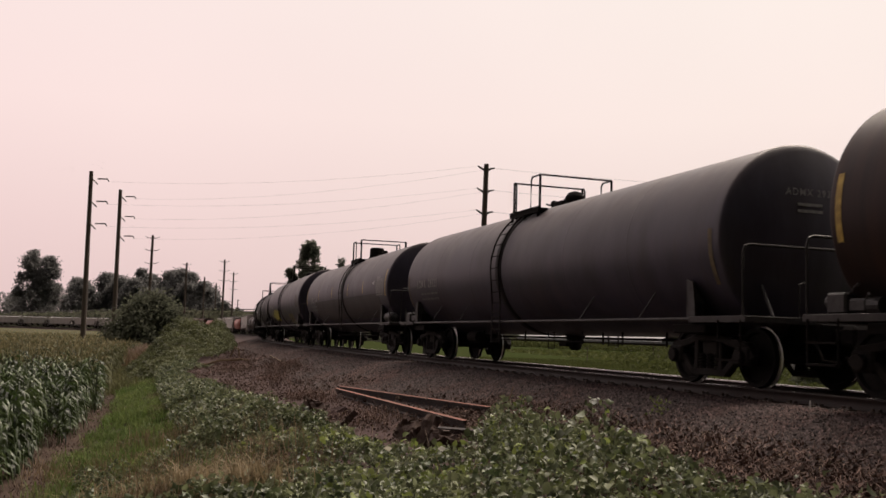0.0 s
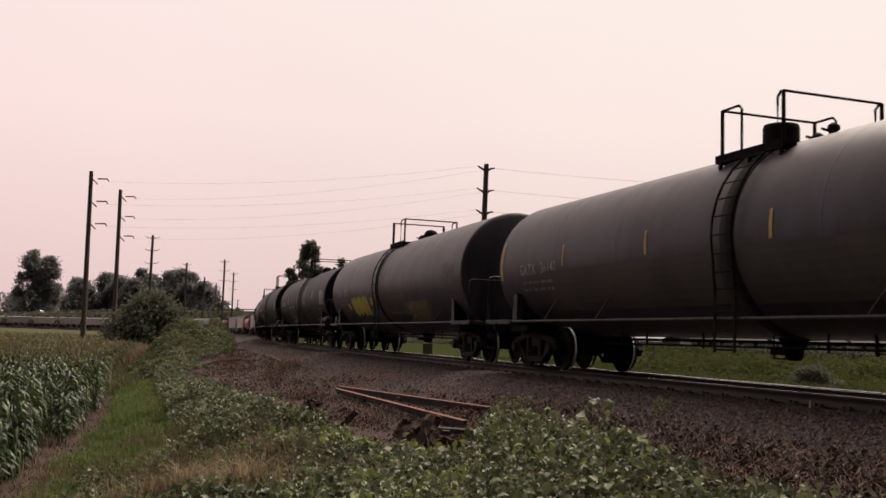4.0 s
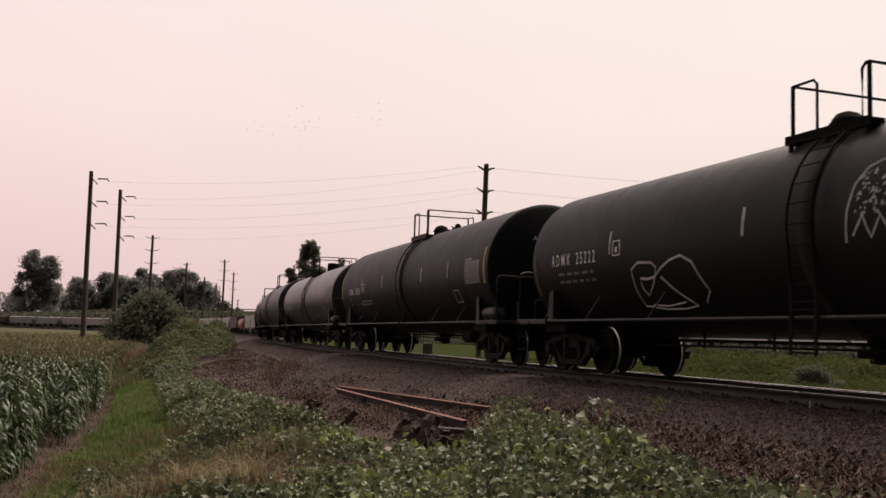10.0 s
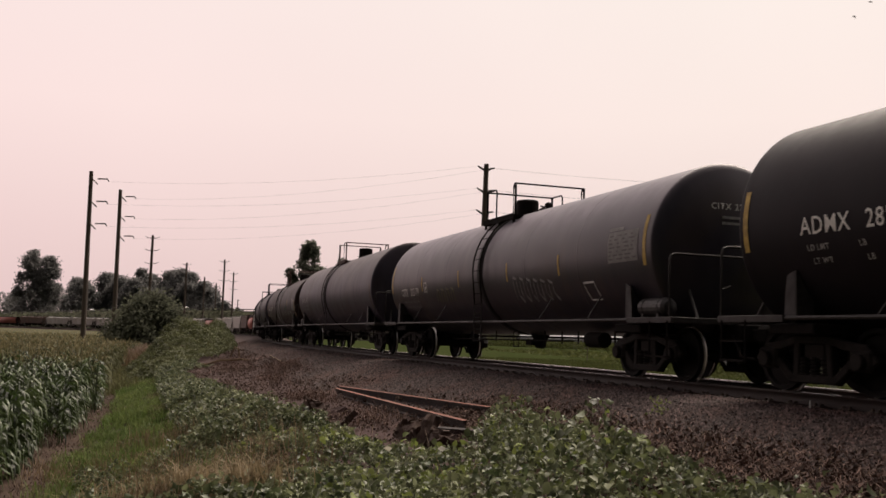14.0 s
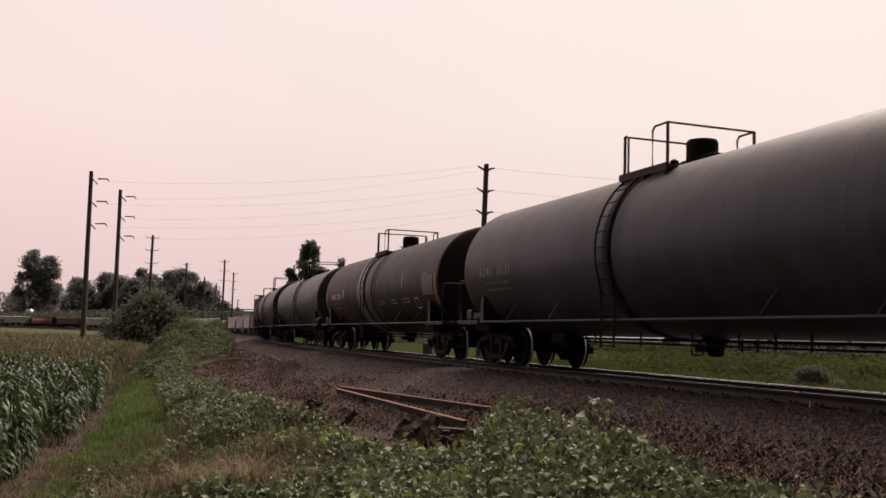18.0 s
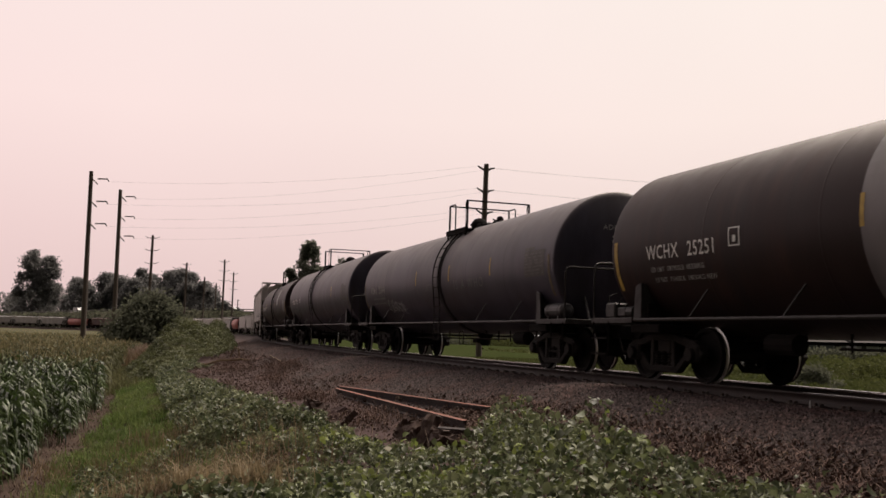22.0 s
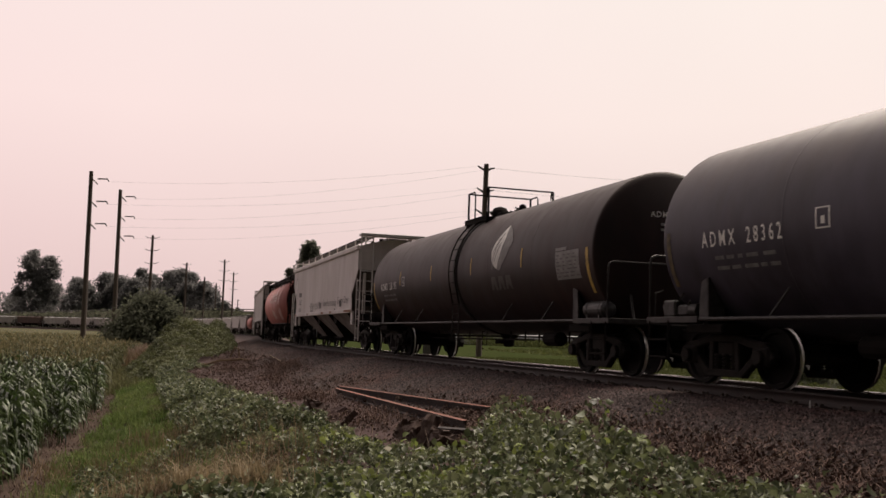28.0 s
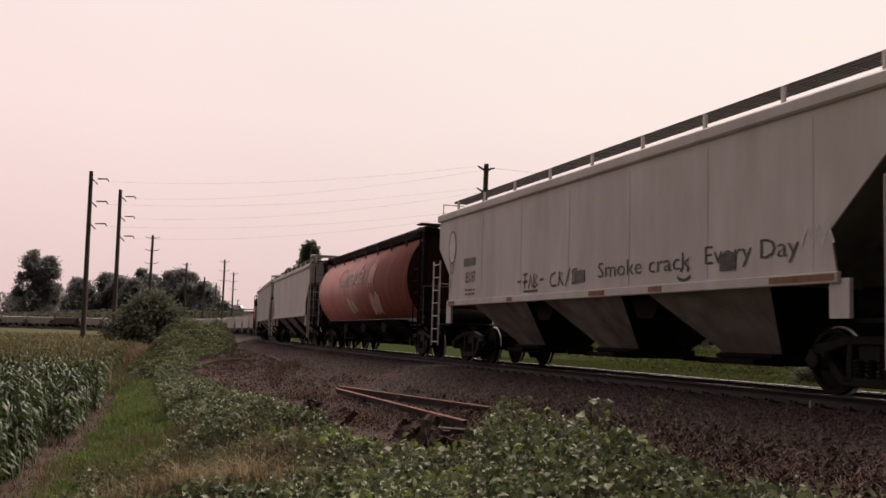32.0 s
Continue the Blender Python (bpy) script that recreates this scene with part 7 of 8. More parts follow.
def pole(x, y, top, r0, r1, style, lean, label):
    base = float(ground_z(np.array([x]), np.array([y]))[0])
    ob = new("utility_pole")
    ob.matrix_basis = pose(x, y, base, 0, lean, 0)
    h = top - base
    part("shaft", lathe([(-0.3, r0), (h * 0.5, (r0 + r1) / 2), (h - 0.06, r1), (h, r1 * 0.8)], "z", 12), POLE_WOOD, ob)
    if style == "side":
        for dz in (0.95, 3.75, 6.5):
            z = h - dz
            part("brace", tube([(0, 0, z + 0.15), (1.0, -0.4, z - 1.0 + 0.25)], 0.07), POLE_WOOD, ob)
            ins = bmesh.new()
            prof = []
            for k in range(9):
                prof += [(0.80 + k * 0.15, 0.055), (0.86 + k * 0.15, 0.12)]
            add_lathe(ins, prof, "x", 8, (0, 0, z))
            add_tube(ins, [(2.05, 0, z), (2.2, 0, z - 0.32)], 0.07)
            bmesh.ops.recalc_face_normals(ins, faces=ins.faces)
            part("insulator", ins, INSULATOR, ob)
    elif style == "vee":
        for dz in (0.55, 3.0, 5.4):
            z = h - dz
            for sgn, rise in ((1, 0.25), (-1, 0.6)):
                part("insulator", tube([(0.1 * sgn, 0, z - 0.2), (0.55 * sgn, 0, z + 0.05), (0.95 * sgn, 0, z + rise * 0.5)], [0.13, 0.11, 0.08], 8), INSULATOR, ob)
    elif style == "cross":
        for dz in (0.7, 3.3, 6.0):
            z = h - dz
            for sgn in (1, -1):
                part("cross_arm", tube([(0, 0, z), (0.8 * sgn, 0, z + 0.08), (1.5 * sgn, 0, z + 0.35)], [0.09, 0.07, 0.05], 6), POLE_WOOD, ob)
    return tagged(ob, label, "utility pole", "power line poles")


pole(-43.4, 118, 19.75, 0.34, 0.24, "side", -0.75, "tall weathered wooden power pole with side insulators")
pole(-45.1, 134, 19.84, 0.34, 0.24, "side", -0.7, "tall weathered wooden power pole with side insulators")
pole(4.2, 105, 19.8, 0.34, 0.27, "vee", 0.8, "dark wooden power pole with paired post insulators")
pole(-60.4, 200, 20.0, 0.36, 0.25, "cross", 0.0, "distant wooden power pole with paired arms")
pole(-76.9, 290, 20.7, 0.38, 0.28, "cross", 0.0, "distant wooden power pole with paired arms")
pole(-89.0, 362, 20.5, 0.38, 0.28, "none", 0.0, "distant bare wooden power pole")
pole(-94.6, 405, 20.5, 0.38, 0.28, "none", 0.0, "distant bare wooden power pole")
pole(-61.0, 270, 20.5, 0.34, 0.24, "cross", 0.0, "distant slender power pole with crossarms")
pole(-71.3, 330, 20.7, 0.34, 0.24, "cross", 0.0, "distant slender power pole with crossarms")
pole(-117.8, 560, 19.1, 0.34, 0.24, "cross", 0.0, "very distant slender power pole with crossarms")


def wire(a, b, sag, r=0.0065):
    a, b = Vector(a), Vector(b)
    pts = [a.lerp(b, k / 16) - Vector((0, 0, 4 * sag * (k / 16) * (1 - k / 16))) for k in range(17)]
    tagged(part("wire", tube(pts, r, 4), WIRE), "thin sagging overhead power wire", "wire", "power line wires")


for dz1, dz2 in ((1.25, 0.5), (4.05, 2.95), (6.8, 5.35)):
    wire((-41.4, 118, 19.75 - dz1), (3.3, 105, 19.8 - dz2 + 0.2), 0.9)
    wire((-43.1, 134, 19.84 - dz1), (5.1, 105, 19.8 - dz2), 1.1)
    wire((3.3, 105, 19.8 - dz2 + 0.2), (71, 112, 19.8 - dz2), 1.0)
    wire((5.1, 105, 19.8 - dz2), (72, 108, 19.6 - dz2), 1.0)
pole(71.5, 110, 19.8, 0.34, 0.27, "vee", 0.0, "dark wooden power pole with paired post insulators")

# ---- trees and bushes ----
# distant tree leaves, lightened and greyed: the haze is in their colour
HAZED_LEAF = mat("tree_leaf", (0.150, 0.150, 0.148), (0.195, 0.190, 0.185), 0.05, 0.8, island=0.2, trans=0.75, spec=0.2)
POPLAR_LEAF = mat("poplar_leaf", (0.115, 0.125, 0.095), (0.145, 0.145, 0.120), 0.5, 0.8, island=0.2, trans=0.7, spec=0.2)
BUSH_LEAF = mat("bush_leaf", (0.080, 0.088, 0.060), (0.115, 0.118, 0.085), 0.8, 0.75, island=0.2, trans=0.55, spec=0.15)
BARK = mat("bark", (0.075, 0.062, 0.052), (0.11, 0.09, 0.075), 5.0, 0.9, bump=0.4)


def tree(name, height, width, n_clumps, per_clump, leaf, material, seed, low=0.12, spread_pow=0.8, peaks=1):
    r = np.random.default_rng(seed)
    ob = new(name)
    bm = bmesh.new()
    add_tube(bm, [(0, 0, -0.4), (0.1, 0, height * 0.35), (0, 0.1, height * 0.75)], [height * 0.018, height * 0.013, height * 0.004], 8)
    part("trunk", bm, BARK, ob)
    cl = []
    for k in range(n_clumps):
        u = r.uniform(low, 1.0)
        prof = math.sin(math.pi * min(1, (u - low) / (1 - low)) ** spread_pow * 0.93 + 0.12)
        a, d = r.uniform(0, 2 * math.pi), math.sqrt(r.uniform(0.05, 1)) * width / 2 * max(0.15, prof)
        off = (k % peaks - (peaks - 1) / 2) * width * 0.45
        cl.append((d * math.cos(a) * (0.75 if peaks > 1 else 1) + off, d * math.sin(a), height * u * (1 - 0.06 * (k % peaks))))
    for c in cl[:: max(1, n_clumps // 10)]:
        bm = bmesh.new()
        z0 = max(0.1, c[2] * 0.55)
        add_tube(bm, [(0, 0, z0), (c[0] * 0.5, c[1] * 0.5, (z0 + c[2]) / 2 + 0.02 * height), c], [height * 0.006, height * 0.004, height * 0.0015], 5)
        part("limb", bm, BARK, ob)
    cl = np.array(cl)
    idx = np.repeat(np.arange(n_clumps), per_clump)
    rad = width * 0.085 * r.uniform(0.6, 1.35, n_clumps)
    p = cl[idx] + np.clip(r.normal(size=(len(idx), 3)), -1.7, 1.7) * rad[idx][:, None] * [1, 1, 0.75]
    p[:, 2] = np.maximum(p[:, 2], 0.1)
    part("crown", leaf_mesh("crown", p, r.uniform(leaf * 0.7, leaf * 1.4, len(p)), material, 0.5, rng=r), None, ob)
    return ob


def plant_at(ob, x, y, turn=0.0, z=None):
    ob.matrix_basis = pose(x, y, float(ground_z(np.array([x]), np.array([y]))[0]) if z is None else z, 0, 0, turn)


t = tagged(tree("tree", 46, 26, 100, 190, 1.3, HAZED_LEAF, 3, 0.04, 0.7, 2), "tall dark twin-topped cottonwood tree, its leaves coloured for haze", "tree", "distant trees")
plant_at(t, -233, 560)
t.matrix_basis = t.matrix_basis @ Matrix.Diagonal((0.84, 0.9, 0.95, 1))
kinds_t = [tagged(tree("tree", 33, 22, 70, 150, 1.25, HAZED_LEAF, 10 + k, 0.03, 0.75), "broadleaf tree in the distant row, its leaves greyed for haze", "tree", "distant trees") for k in range(4)]
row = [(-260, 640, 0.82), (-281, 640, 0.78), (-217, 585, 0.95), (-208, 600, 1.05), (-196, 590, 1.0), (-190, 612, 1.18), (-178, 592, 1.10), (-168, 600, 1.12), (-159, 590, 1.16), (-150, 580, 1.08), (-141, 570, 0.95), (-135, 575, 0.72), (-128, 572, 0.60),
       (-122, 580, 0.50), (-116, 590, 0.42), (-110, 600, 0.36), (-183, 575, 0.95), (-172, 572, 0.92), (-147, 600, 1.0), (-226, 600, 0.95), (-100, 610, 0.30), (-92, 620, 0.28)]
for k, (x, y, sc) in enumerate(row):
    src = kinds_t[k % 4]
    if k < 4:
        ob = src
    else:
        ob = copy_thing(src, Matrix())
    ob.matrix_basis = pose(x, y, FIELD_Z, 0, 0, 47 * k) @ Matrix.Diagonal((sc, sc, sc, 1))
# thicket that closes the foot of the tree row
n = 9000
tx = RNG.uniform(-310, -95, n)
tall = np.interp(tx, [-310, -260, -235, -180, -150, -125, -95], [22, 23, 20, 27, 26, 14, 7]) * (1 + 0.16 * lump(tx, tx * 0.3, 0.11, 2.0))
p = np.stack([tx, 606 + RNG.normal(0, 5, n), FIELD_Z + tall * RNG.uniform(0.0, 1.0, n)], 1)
stuff(leaf_mesh("far_thicket", p, RNG.uniform(1.3, 2.6, n), HAZED_LEAF, 0.5), "thicket under the distant trees, its leaves greyed for haze", "thicket")
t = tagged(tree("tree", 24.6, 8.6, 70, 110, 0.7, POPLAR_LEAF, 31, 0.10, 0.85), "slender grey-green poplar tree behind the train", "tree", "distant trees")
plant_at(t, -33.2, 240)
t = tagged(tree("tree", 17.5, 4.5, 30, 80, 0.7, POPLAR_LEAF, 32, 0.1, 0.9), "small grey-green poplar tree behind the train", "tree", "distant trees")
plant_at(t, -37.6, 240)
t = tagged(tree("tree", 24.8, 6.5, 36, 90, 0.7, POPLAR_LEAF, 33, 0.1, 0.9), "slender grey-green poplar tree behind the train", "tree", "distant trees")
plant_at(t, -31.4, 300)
b = tagged(tree("bush", 6.2, 8.6, 110, 150, 0.32, BUSH_LEAF, 41, 0.0, 0.62), "dense dark green rounded bush at the field edge", "bush")
plant_at(b, -29.5, 99)
b = tagged(tree("bush", 1.15, 2.3, 40, 60, 0.13, BUSH_LEAF, 42, 0.0, 0.6), "low green bush with white flowers in the meadow", "bush")
plant_at(b, 17.4, 45)
p = np.stack([17.4 + RNG.normal(0, 1.0, 16), 44.6 + RNG.normal(0, 0.7, 16), np.full(16, -0.60) + RNG.normal(0, 0.3, 16)], 1)
stuff(leaf_mesh("white_blossom", p, RNG.uniform(0.04, 0.09, 16), WHITE_FLOWER, 0.5), "small white blossoms on the low bush", "flowers")

# ---- meadow beyond the track ----
s, q, x, y, z = patch(42000, -75, 6, -42, -5.0)
keep = RNG.uniform(size=len(s)) < np.clip(1.25 - np.abs(q) / 45, 0.2, 1)
p = np.stack([x, y, z], 1)[keep]
stuff(blade_mesh("meadow_grass", p, RNG.uniform(0.18, 0.42, len(p)), MEADOW_GRASS, 0.03, 0.6), "green meadow grass beyond the track", "grass")
s, q, x, y, z = patch(30000, -150, 20, -150, -36)
keep = (x / np.maximum(y, 1) < 0.6) & (y > 20)
p = np.stack([x, y, z + 0.05 + 0.12 * RNG.uniform(size=len(x))], 1)[keep]
stuff(leaf_mesh("meadow_tussocks", p, RNG.uniform(0.3, 0.8, len(p)), MEADOW_GRASS, 0.9), "soft green tussocks across the far meadow", "grass")
s, q, x, y, z = patch(26000, -34, 4, -36, -9)
keep = lump(x, y, 0.8, 2.0) > 0.0
p = np.stack([x, y, z + 0.12 + 0.35 * RNG.uniform(size=len(x))], 1)[keep]
stuff(leaf_mesh("meadow_weeds", p, RNG.uniform(0.10, 0.24, len(p)), MEADOW_GRASS, 0.7), "lumpy pale green weeds in the meadow", "weeds")
s, q, x, y, z = patch(2500, -30, 6, -8.0, -4.6)
p = np.stack([x, y, z + 0.05], 1)
stuff(leaf_mesh("verge_weeds", p, RNG.uniform(0.10, 0.22, len(p)), YOUNG_LEAF, 0.7), "yellow-green weeds on the far verge", "weeds")


def fence_post(s, q, h, r, label):
    m = on_track(s, q)
    z = float(ground_z(np.array([m.x]), np.array([m.y]))[0])
    bm = lathe([(-0.3, r), (h - 0.04, r * 0.9), (h, r * 0.6)], "z", 8)
    tagged(part("fence_post", bm, POLE_WOOD, m=pose(m.x, m.y, z, RNG.normal(0, 1.5), RNG.normal(0, 1.5), 0)), label, "fence post", "field fence posts")


for s_at, q_at, tall in ((-40.2, -24.2, 2.1), (-39.9, -24.6, 1.7), (-67.8, -30.0, 1.5)):
    fence_post(s_at, q_at, tall, 0.045, "dark thin wooden fence post in the meadow")
m = on_track(-66, -14)
tagged(part("relay_post", box(-0.45, 0.45, -0.2, 0.2, 0, 1.5, 0.04), GALV, m=pose(m.x, m.y, -1.4)), "grey weathered concrete post in the meadow", "post")

# ---- houses, sheds and a hedge across the meadow ----
TRIM_WHITE = mat("white_trim", (0.66, 0.65, 0.64), (0.58, 0.57, 0.56), 3.0, 0.6)
WALL_PALE = mat("pale_siding", (0.30, 0.29, 0.29), (0.24, 0.235, 0.235), 3.0, 0.7)
WALL_GREY = mat("grey_siding", (0.15, 0.155, 0.165), (0.12, 0.125, 0.135), 3.0, 0.7)
ROOF_GREY = mat("grey_shingle", (0.085, 0.080, 0.080), (0.110, 0.104, 0.102), 5.0, 0.8, spec=0.02)
ROOF_WHITE = mat("white_sheeting", (0.36, 0.36, 0.37), (0.28, 0.28, 0.29), 1.0, 0.5, bump=0.1)
WINDOW = mat("window_glass", (0.03, 0.03, 0.035), (0.05, 0.05, 0.055), 2.0, 0.15)


def house(x, y, w, d, wall_h, roof_h, wall, roof, turn, label, windows):
    ob = new("house")
    ob.matrix_basis = pose(x, y, -1.35, 0, 0, turn)
    part("wall", box(-w / 2, w / 2, -d / 2, d / 2, -0.3, wall_h), wall, ob)
    bm = bmesh.new()
    o = 0.4
    v = [bm.verts.new(c) for c in ((-w / 2 - o, -d / 2 - o, wall_h), (w / 2 + o, -d / 2 - o, wall_h), (w / 2 + o, d / 2 + o, wall_h), (-w / 2 - o, d / 2 + o, wall_h), (-w / 2 - o, 0, wall_h + roof_h), (w / 2 + o, 0, wall_h + roof_h))]
    for f in ((0, 1, 5, 4), (2, 3, 4, 5), (0, 4, 3), (1, 2, 5), (3, 2, 1, 0)):
        bm.faces.new([v[i] for i in f])
    part("roof", bm, roof, ob)
    for xx, ww in windows:
        win = part("window", box(xx - ww / 2, xx + ww / 2, -d / 2 - 0.05, -d / 2 + 0.05, wall_h - 1.5, wall_h - 0.5), WINDOW, ob)
        part("frame", box(xx - ww / 2 - 0.12, xx + ww / 2 + 0.12, -d / 2 - 0.03, -d / 2 - 0.004, wall_h - 1.62, wall_h - 0.38), TRIM_WHITE, win)
    part("gutter", box(-w / 2 - o, w / 2 + o, -d / 2 - o - 0.08, -d / 2 - o + 0.02, wall_h - 0.10, wall_h + 0.03), TRIM_WHITE, ob)
    for sx in (-w / 2 + 0.1, w / 2 - 0.1):
        part("downpipe", box(sx - 0.08, sx + 0.08, -d / 2 - 0.12, -d / 2 - 0.004, -0.2, wall_h - 0.08), TRIM_WHITE, ob)
    return tagged(ob, label, "house", "houses across the meadow")


house(62, 228, 9, 8, 3.6, 1.5, WALL_PALE, ROOF_GREY, 4, "pale low house with a grey roof", [(-2.5, 1.1), (0.4, 1.4), (2.9, 1.0)])
house(72.5, 231, 8, 8, 3.5, 1.3, WALL_PALE, ROOF_GREY, -3, "pale low house with a grey roof", [(-2, 1.2), (1.5, 1.2)])
house(87, 232, 17, 9, 3.6, 1.3, WALL_GREY, ROOF_GREY, 0, "long grey-blue low house with white trim", [(-6.3, 1.5), (-3.5, 0.9), (2.0, 1.2), (6.2, 1.5)])
house(103, 234, 10, 9, 3.5, 1.3, WALL_PALE, ROOF_GREY, 3, "pale low house with a grey roof", [(-3, 1.3), (1.2, 1.3)])
house(116, 236, 11, 9, 3.5, 1.3, WALL_GREY, ROOF_GREY, 0, "grey-blue low house with white trim", [(-3, 1.3), (2.2, 1.3)])


def greenhouse(x0, y0, x1, y1, label):
    a, b = Vector((x0, y0, 0)), Vector((x1, y1, 0))
    d = b - a
    ob = new("greenhouse")
    ob.matrix_basis = pose(x0, y0, -1.35, 0, 0, math.degrees(math.atan2(d.y, d.x)))
    L = d.length
    part("wall", box(0, L, 0, 12, -0.3, 2.6), WALL_GREY, ob)
    bm = bmesh.new()
    rows = []
    for k in range(9):
        a2 = math.pi * k / 8
        yy, zz = 6 - 6.3 * math.cos(a2), 2.6 + 2.0 * math.sin(a2)
        rows.append((bm.verts.new((-0.3, yy, zz)), bm.verts.new((L + 0.3, yy, zz))))
    for p1, p2 in zip(rows, rows[1:]):
        bm.faces.new((p1[0], p1[1], p2[1], p2[0]))
    part("roof", bm, ROOF_WHITE, ob)
    for k in range(1, int(L / 12)):
        part("post", box(k * 12 - 0.1, k * 12 + 0.1, -0.05, 0.02, 0, 2.6), WALL_PALE, ob)
    return tagged(ob, label, "greenhouse", "farm sheds")


greenhouse(22, 330, 54, 236, "long low farm shed with a white arched roof")
greenhouse(6, 420, 21, 345, "long low farm shed with a white arched roof")
greenhouse(-12, 460, 2, 425, "low distant farm shed with a white arched roof")
hp = np.stack([RNG.uniform(48, 125, 9000), 170 + RNG.normal(0, 1.2, 9000), -1.3 + 2.0 * RNG.uniform(0, 1, 9000)], 1)
hp[:, 2] += 0.2 * lump(hp[:, 0], hp[:, 1], 0.7)
stuff(leaf_mesh("hedge", hp, RNG.uniform(0.35, 0.7, len(hp)), BUSH_LEAF, 0.5), "dark trimmed hedge before the houses", "hedge")
hp = np.stack([RNG.uniform(-20, 60, 5000), 300 + RNG.normal(0, 2, 5000), -1.3 + 1.7 * RNG.uniform(0, 1, 5000)], 1)
stuff(leaf_mesh("far_hedge", hp, RNG.uniform(0.4, 0.8, len(hp)), BUSH_LEAF, 0.5), "dark hedge across the far meadow", "hedge")

# rank low growth across the meadow, in soft rounded swells
grow = np.random.default_rng(77)
cx, cy = grow.uniform(0.20, 0.52, 95), grow.uniform(58, 104, 95)
cx = cx * cy
idx = np.repeat(np.arange(95), 230)
v = unit(grow.normal(size=(len(idx), 3)))
v[:, 2] = np.abs(v[:, 2])
wide, tall = grow.uniform(1.3, 2.6, 95)[idx], grow.uniform(0.9, 1.55, 95)[idx]
p = np.stack([cx[idx] + v[:, 0] * wide, cy[idx] + v[:, 1] * wide, ground_z(cx, cy)[idx] + v[:, 2] * tall], 1)
stuff(leaf_mesh("meadow_brush", p, grow.uniform(0.16, 0.34, len(p)), MEADOW_GRASS, 0.7, rng=grow), "soft rounded olive-green low brush in the meadow", "brush")
u = grow.uniform(0, 1, 9000)
p = np.stack([2 + 58 * u + grow.normal(0, 2, 9000), 318 - 105 * u + grow.normal(0, 3, 9000), -1.4 + (2.3 - 0.7 * u) * grow.uniform(0, 1, 9000)], 1)
stuff(leaf_mesh("field_margin", p, grow.uniform(0.4, 0.8, len(p)), MEADOW_GRASS, 0.7, rng=grow), "tall olive-green growth along the farm sheds", "grass")

# ---- raised road beyond the bend, with its traffic ----
ROAD_LINE = [(-420, 640, 4.6), (-221, 500, 5.7), (-105, 400, 8.6), (-73, 380, 8.5), (40, 330, 8.2)]
EMBANKMENT = mat("embankment_grass", (0.045, 0.047, 0.030), (0.065, 0.064, 0.042), 0.6, 0.95, bump=0.5, bump_scale=2.0, stain=(0.08, 0.07, 0.05), stain_scale=0.08, spec=0.05)
ASPHALT = mat("asphalt", (0.05, 0.048, 0.047), (0.065, 0.062, 0.06), 3.0, 0.9)


def road_at(d):
    left = d
    for (x0, y0, z0), (x1, y1, z1) in zip(ROAD_LINE, ROAD_LINE[1:]):
        L = math.hypot(x1 - x0, y1 - y0)
        if left <= L or (x1, y1) == ROAD_LINE[-1][:2]:
            k = left / L
            return Vector((x0 + (x1 - x0) * k, y0 + (y1 - y0) * k, z0 + (z1 - z0) * k)), math.atan2(y1 - y0, x1 - x0)
        left -= L


def strip_mesh(name, prof, material):
    vs, n = [], 0
    for k in range(0, 111):
        p0, h = road_at(k * 5.6)
        nx, ny = math.sin(h), -math.cos(h)
        for off, dz, floor in prof:
            vs.append((p0.x + nx * off, p0.y + ny * off, FIELD_Z - 0.2 if floor else p0.z + dz))
        n += 1
    k = len(prof)
    fs = [(a * k + j, a * k + j + 1, (a + 1) * k + j + 1, (a + 1) * k + j) for a in range(n - 1) for j in range(k - 1)]
    return mesh_of(name, np.array(vs), np.array(fs), material)


tagged(new("road_embankment", strip_mesh("road_embankment", [(20, 0, True), (7, -0.1, False), (-7, -0.1, False), (-20, 0, True)], EMBANKMENT)), "dark grassy embankment of the raised road", "embankment", kind="structure")
n = 7000
leaf_s, leaf_u = RNG.uniform(0, 616, n), RNG.uniform(0, 1, n) ** 0.8
foot = [road_at(float(d)) for d in leaf_s]
p = np.array([(f[0].x + math.sin(f[1]) * (20 - 12.5 * u), f[0].y - math.cos(f[1]) * (20 - 12.5 * u), FIELD_Z + (f[0].z - FIELD_Z) * u + 0.2) for f, u in zip(foot, leaf_u)])
stuff(leaf_mesh("embankment_shrubs", p, RNG.uniform(0.8, 2.0, n), BUSH_LEAF, 0.6), "dull green shrubs and grass on the embankment", "shrubs")
tagged(new("road", strip_mesh("road", [(6, 0.0, False), (-6, 0.0, False)], ASPHALT)), "grey asphalt road on the embankment", "road", kind="structure")
tagged(new("guard_rail", strip_mesh("guard_rail", [(6.4, 0.45, False), (6.45, 0.62, False), (6.4, 0.8, False), (6.35, 0.8, False), (6.35, 0.45, False)], GALV)), "dull steel guard rail along the raised road", "guard rail", kind="structure")
CAR_WHITE = mat("white_car_paint", (0.75, 0.75, 0.75), (0.70, 0.70, 0.70), 2.0, 0.2)
CAR_DARK = mat("dark_car_paint", (0.05, 0.05, 0.06), (0.06, 0.06, 0.07), 2.0, 0.2)
TYRE = mat("tyre_rubber", (0.02, 0.02, 0.02), (0.03, 0.03, 0.03), 8.0, 0.9)
TRAFFIC = []


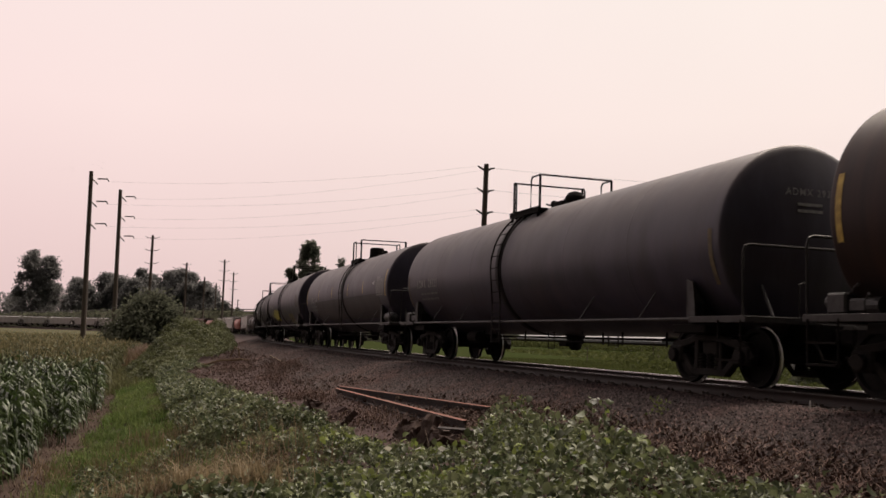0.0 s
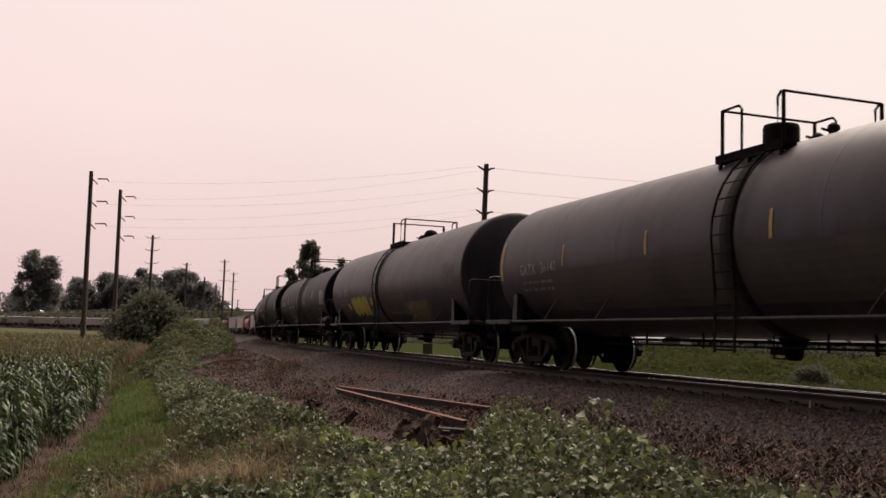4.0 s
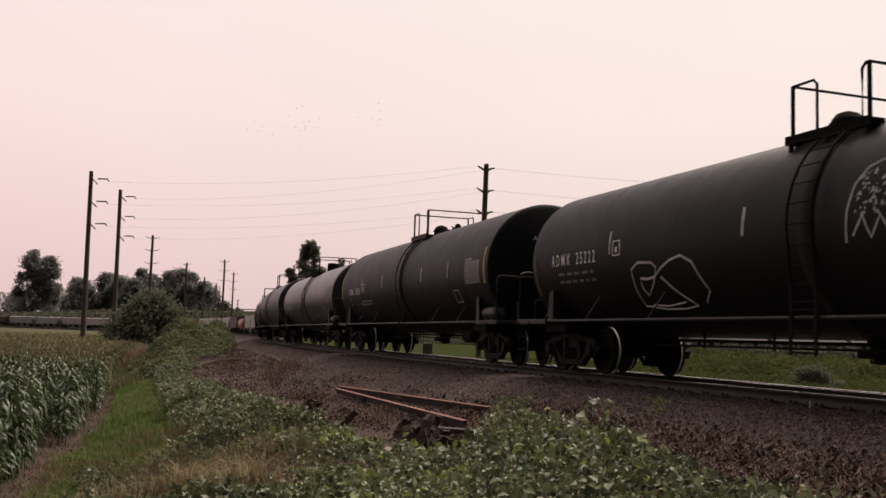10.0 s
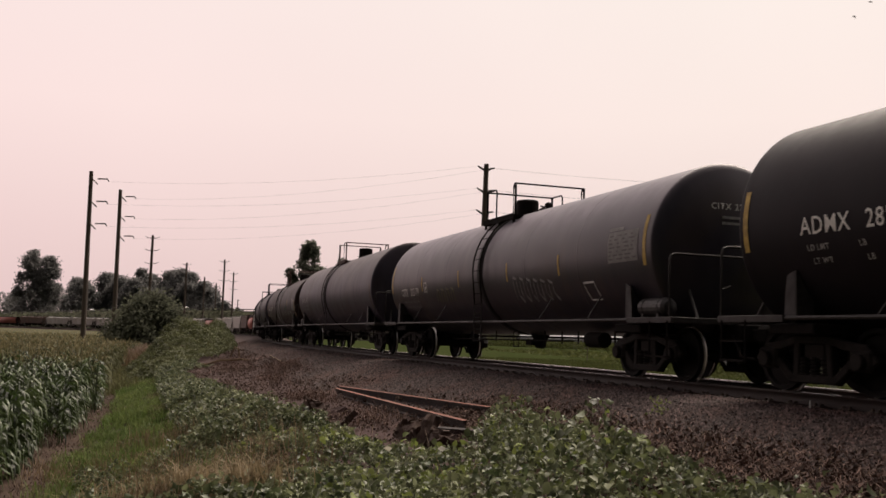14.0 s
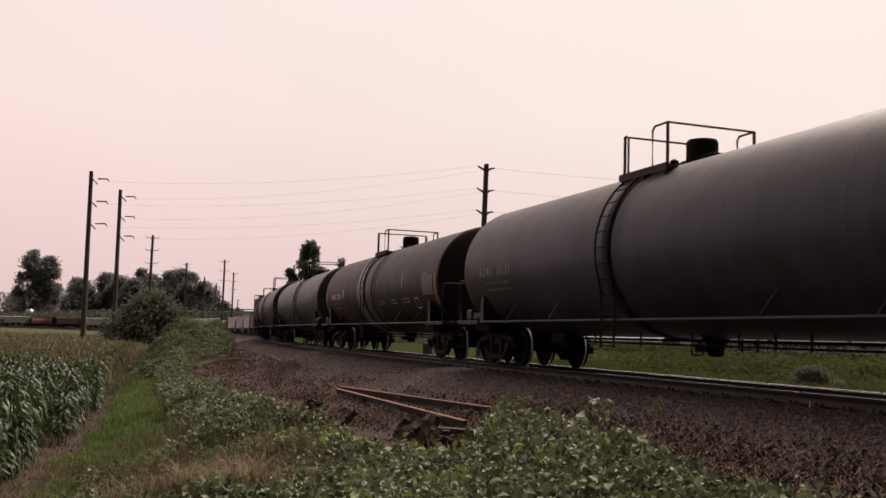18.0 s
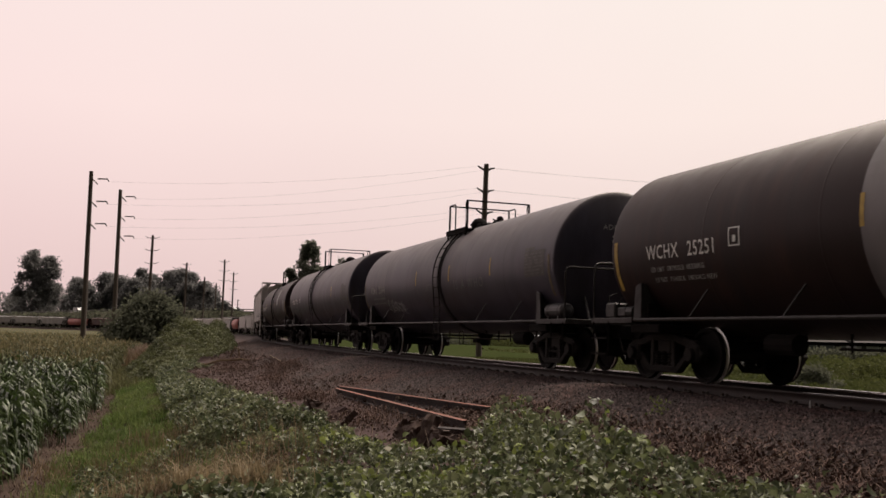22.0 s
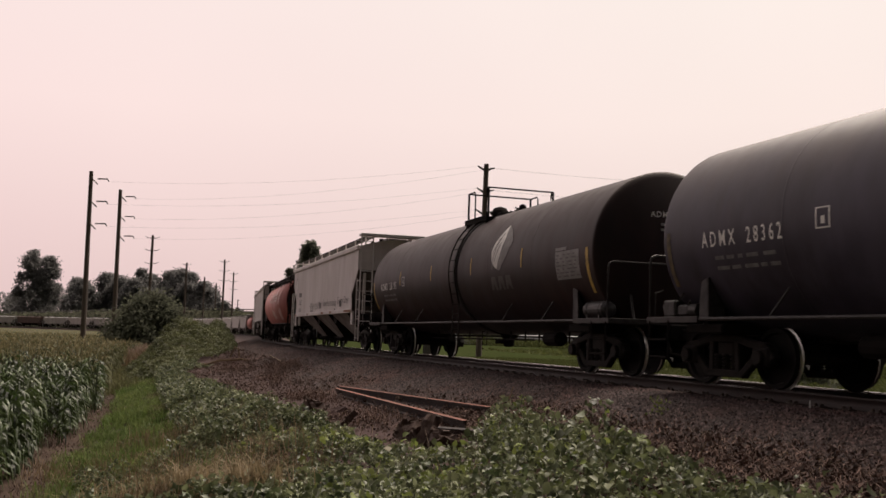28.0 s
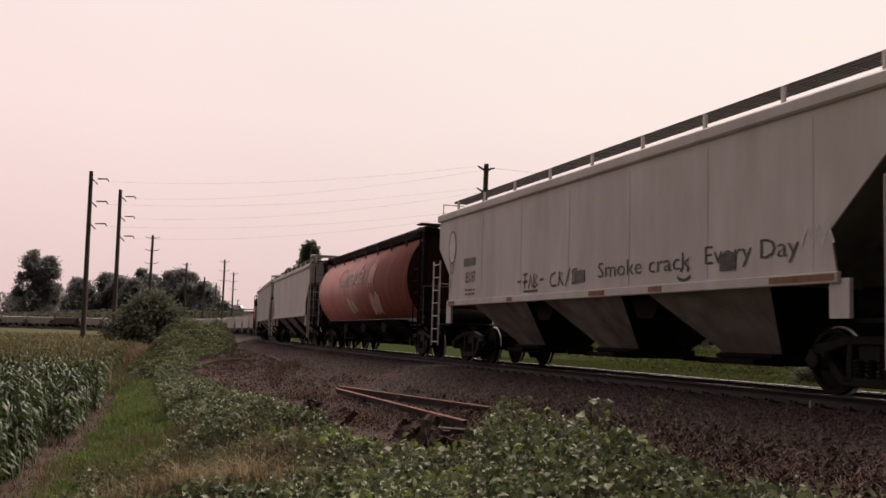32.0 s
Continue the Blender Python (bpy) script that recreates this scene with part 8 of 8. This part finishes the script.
def vehicle(kind, paint, start, speed, label):
    ob = new("van" if kind == "van" else "car")
    if kind == "van":
        out = [(-2.6, 0.4), (2.6, 0.4), (2.65, 1.1), (2.0, 1.35), (1.3, 2.3), (-2.5, 2.35), (-2.65, 1.0)]
        glass = [(1.35, 1.4), (1.95, 1.4), (1.45, 2.1), (0.6, 2.1), (0.6, 1.4)]
    else:
        out = [(-2.2, 0.35), (2.2, 0.35), (2.25, 0.75), (1.2, 0.95), (0.5, 1.42), (-1.2, 1.45), (-2.1, 0.98), (-2.25, 0.7)]
        glass = [(1.05, 0.98), (0.45, 1.36), (-1.1, 1.38), (-1.8, 1.0)]
    part("body", prism(out, -0.9, 0.9), paint, ob)
    part("window", prism(glass, -0.92, -0.905), WINDOW, ob)
    part("window", prism(glass, 0.905, 0.92), WINDOW, ob)
    for x in (-1.5, 1.5):
        for y in (-0.82, 0.82):
            part("wheel", lathe([(-0.1, 0.26), (-0.1, 0.33), (0.1, 0.33), (0.1, 0.26)], "y", 14, (x, y, 0.33)), TYRE, ob)
    TRAFFIC.append((ob, start, speed))
    return tagged(ob, label, "car", "road traffic")


vehicle("van", CAR_WHITE, 60, 11.5, "white delivery van driving on the raised road")
vehicle("car", CAR_WHITE, 230, 12.0, "white car driving on the raised road")
vehicle("car", CAR_DARK, 150, 12.5, "dark car driving on the raised road")
vehicle("van", CAR_WHITE, 378, 11.0, "white van driving on the raised road")

# ---- a flock of birds ----
FEATHER = mat("grey_feather", (0.10, 0.095, 0.10), (0.16, 0.15, 0.155), 9.0, 0.7)
FLOCK = []
bird_body = lathe([(-0.12, 0.004), (-0.08, 0.02), (0.0, 0.035), (0.06, 0.03), (0.08, 0.02), (0.10, 0.02), (0.12, 0.004)], "x", 8)
bird_body_me = bpy.data.meshes.new("body")
bird_body.to_mesh(bird_body_me)
bird_body.free()
bird_body_me.materials.append(FEATHER)


def wing_mesh(sgn):
    bm = bmesh.new()
    v = [bm.verts.new(c) for c in ((0.05, 0.015 * sgn, 0), (0.06, 0.11 * sgn, 0.01), (0.0, 0.24 * sgn, 0), (-0.035, 0.12 * sgn, 0), (-0.05, 0.015 * sgn, 0))]
    bm.faces.new(v)
    bmesh.ops.solidify(bm, geom=bm.faces[:], thickness=0.008)
    me = bpy.data.meshes.new("wing")
    bm.to_mesh(me)
    bm.free()
    me.materials.append(FEATHER)
    return me


WINGS = {1: wing_mesh(1), -1: wing_mesh(-1)}
br = random.Random(5)
for k in range(33):
    if k < 19:
        off = (br.gauss(0, 1.5), br.gauss(0, 3), br.gauss(0, 1.6))
    elif k < 26:
        off = (br.uniform(-11, -4), br.gauss(0, 3), br.uniform(-1.5, 2.0))
    else:
        off = (br.uniform(10, 16), br.gauss(0, 3), br.uniform(1.0, 4.5))
    bird = new("bird")
    part("body", bird_body_me, None, bird)
    ws = [part("wing", WINGS[s], None, bird) for s in (1, -1)]
    FLOCK.append((bird, ws, off, br.uniform(0, 1)))
    tagged(bird, "small grey bird in flight with spread wings", "bird", "flock of birds")


# ---- what moves ----


def motions():
    for car, off, half in TRAIN:
        rows = []
        for k in range(33):
            t = float(k)
            s = off + travelled(t)
            a, b = on_track(s - half), on_track(s + half)
            d = b - a
            mid = (a + b) / 2
            rows.append((t, pose(mid.x, mid.y, 0, 0, 0, math.degrees(math.atan2(d.y, d.x)))))
        walk(car, rows)
    for ws, x in SPINNING:
        walk(ws, [(k / 10, pose(x, 0, WHEEL_R, 0, math.degrees((travelled(k / 10) - travelled(0)) / WHEEL_R), 0)) for k in range(321)])

    for ob, start, speed in TRAFFIC:
        rows = []
        for k in range(0, 33, 2):
            place, h = road_at(max(0.0, start + speed * k))
            side = Vector((math.sin(h), -math.cos(h), 0)) * 2.5
            rows.append((float(k), Matrix.Translation(place + side + Vector((0, 0, 0.01))) @ pose(0, 0, 0, 0, 0, math.degrees(h))))
        walk(ob, rows)
    # the flock crosses from far left to near right, passing over the track at thirteen seconds
    for bird, wings, off, phase in FLOCK:
        rows = []
        for k in range(33):
            t = float(k)
            rows.append((t, pose(20.4 + 16.2 * (t - 13) + off[0], 92 - 30.2 * (t - 13) + off[1], 28.1 - 4.0 * (min(t, 15.0) - 13) + off[2], 0, 0, -62)))
        walk(bird, rows)
        for w, sgn in zip(wings, (1, -1)):
            walk(w, [(0.0, pose(0, 0, 0, 10 * sgn))] + [(8 + k / 10, pose(0, 0, 0, sgn * 40 * math.sin(2 * math.pi * (phase + 0.29 * k)))) for k in range(65)] + [(32.0, pose(0, 0, 0, 10 * sgn))])


motions()
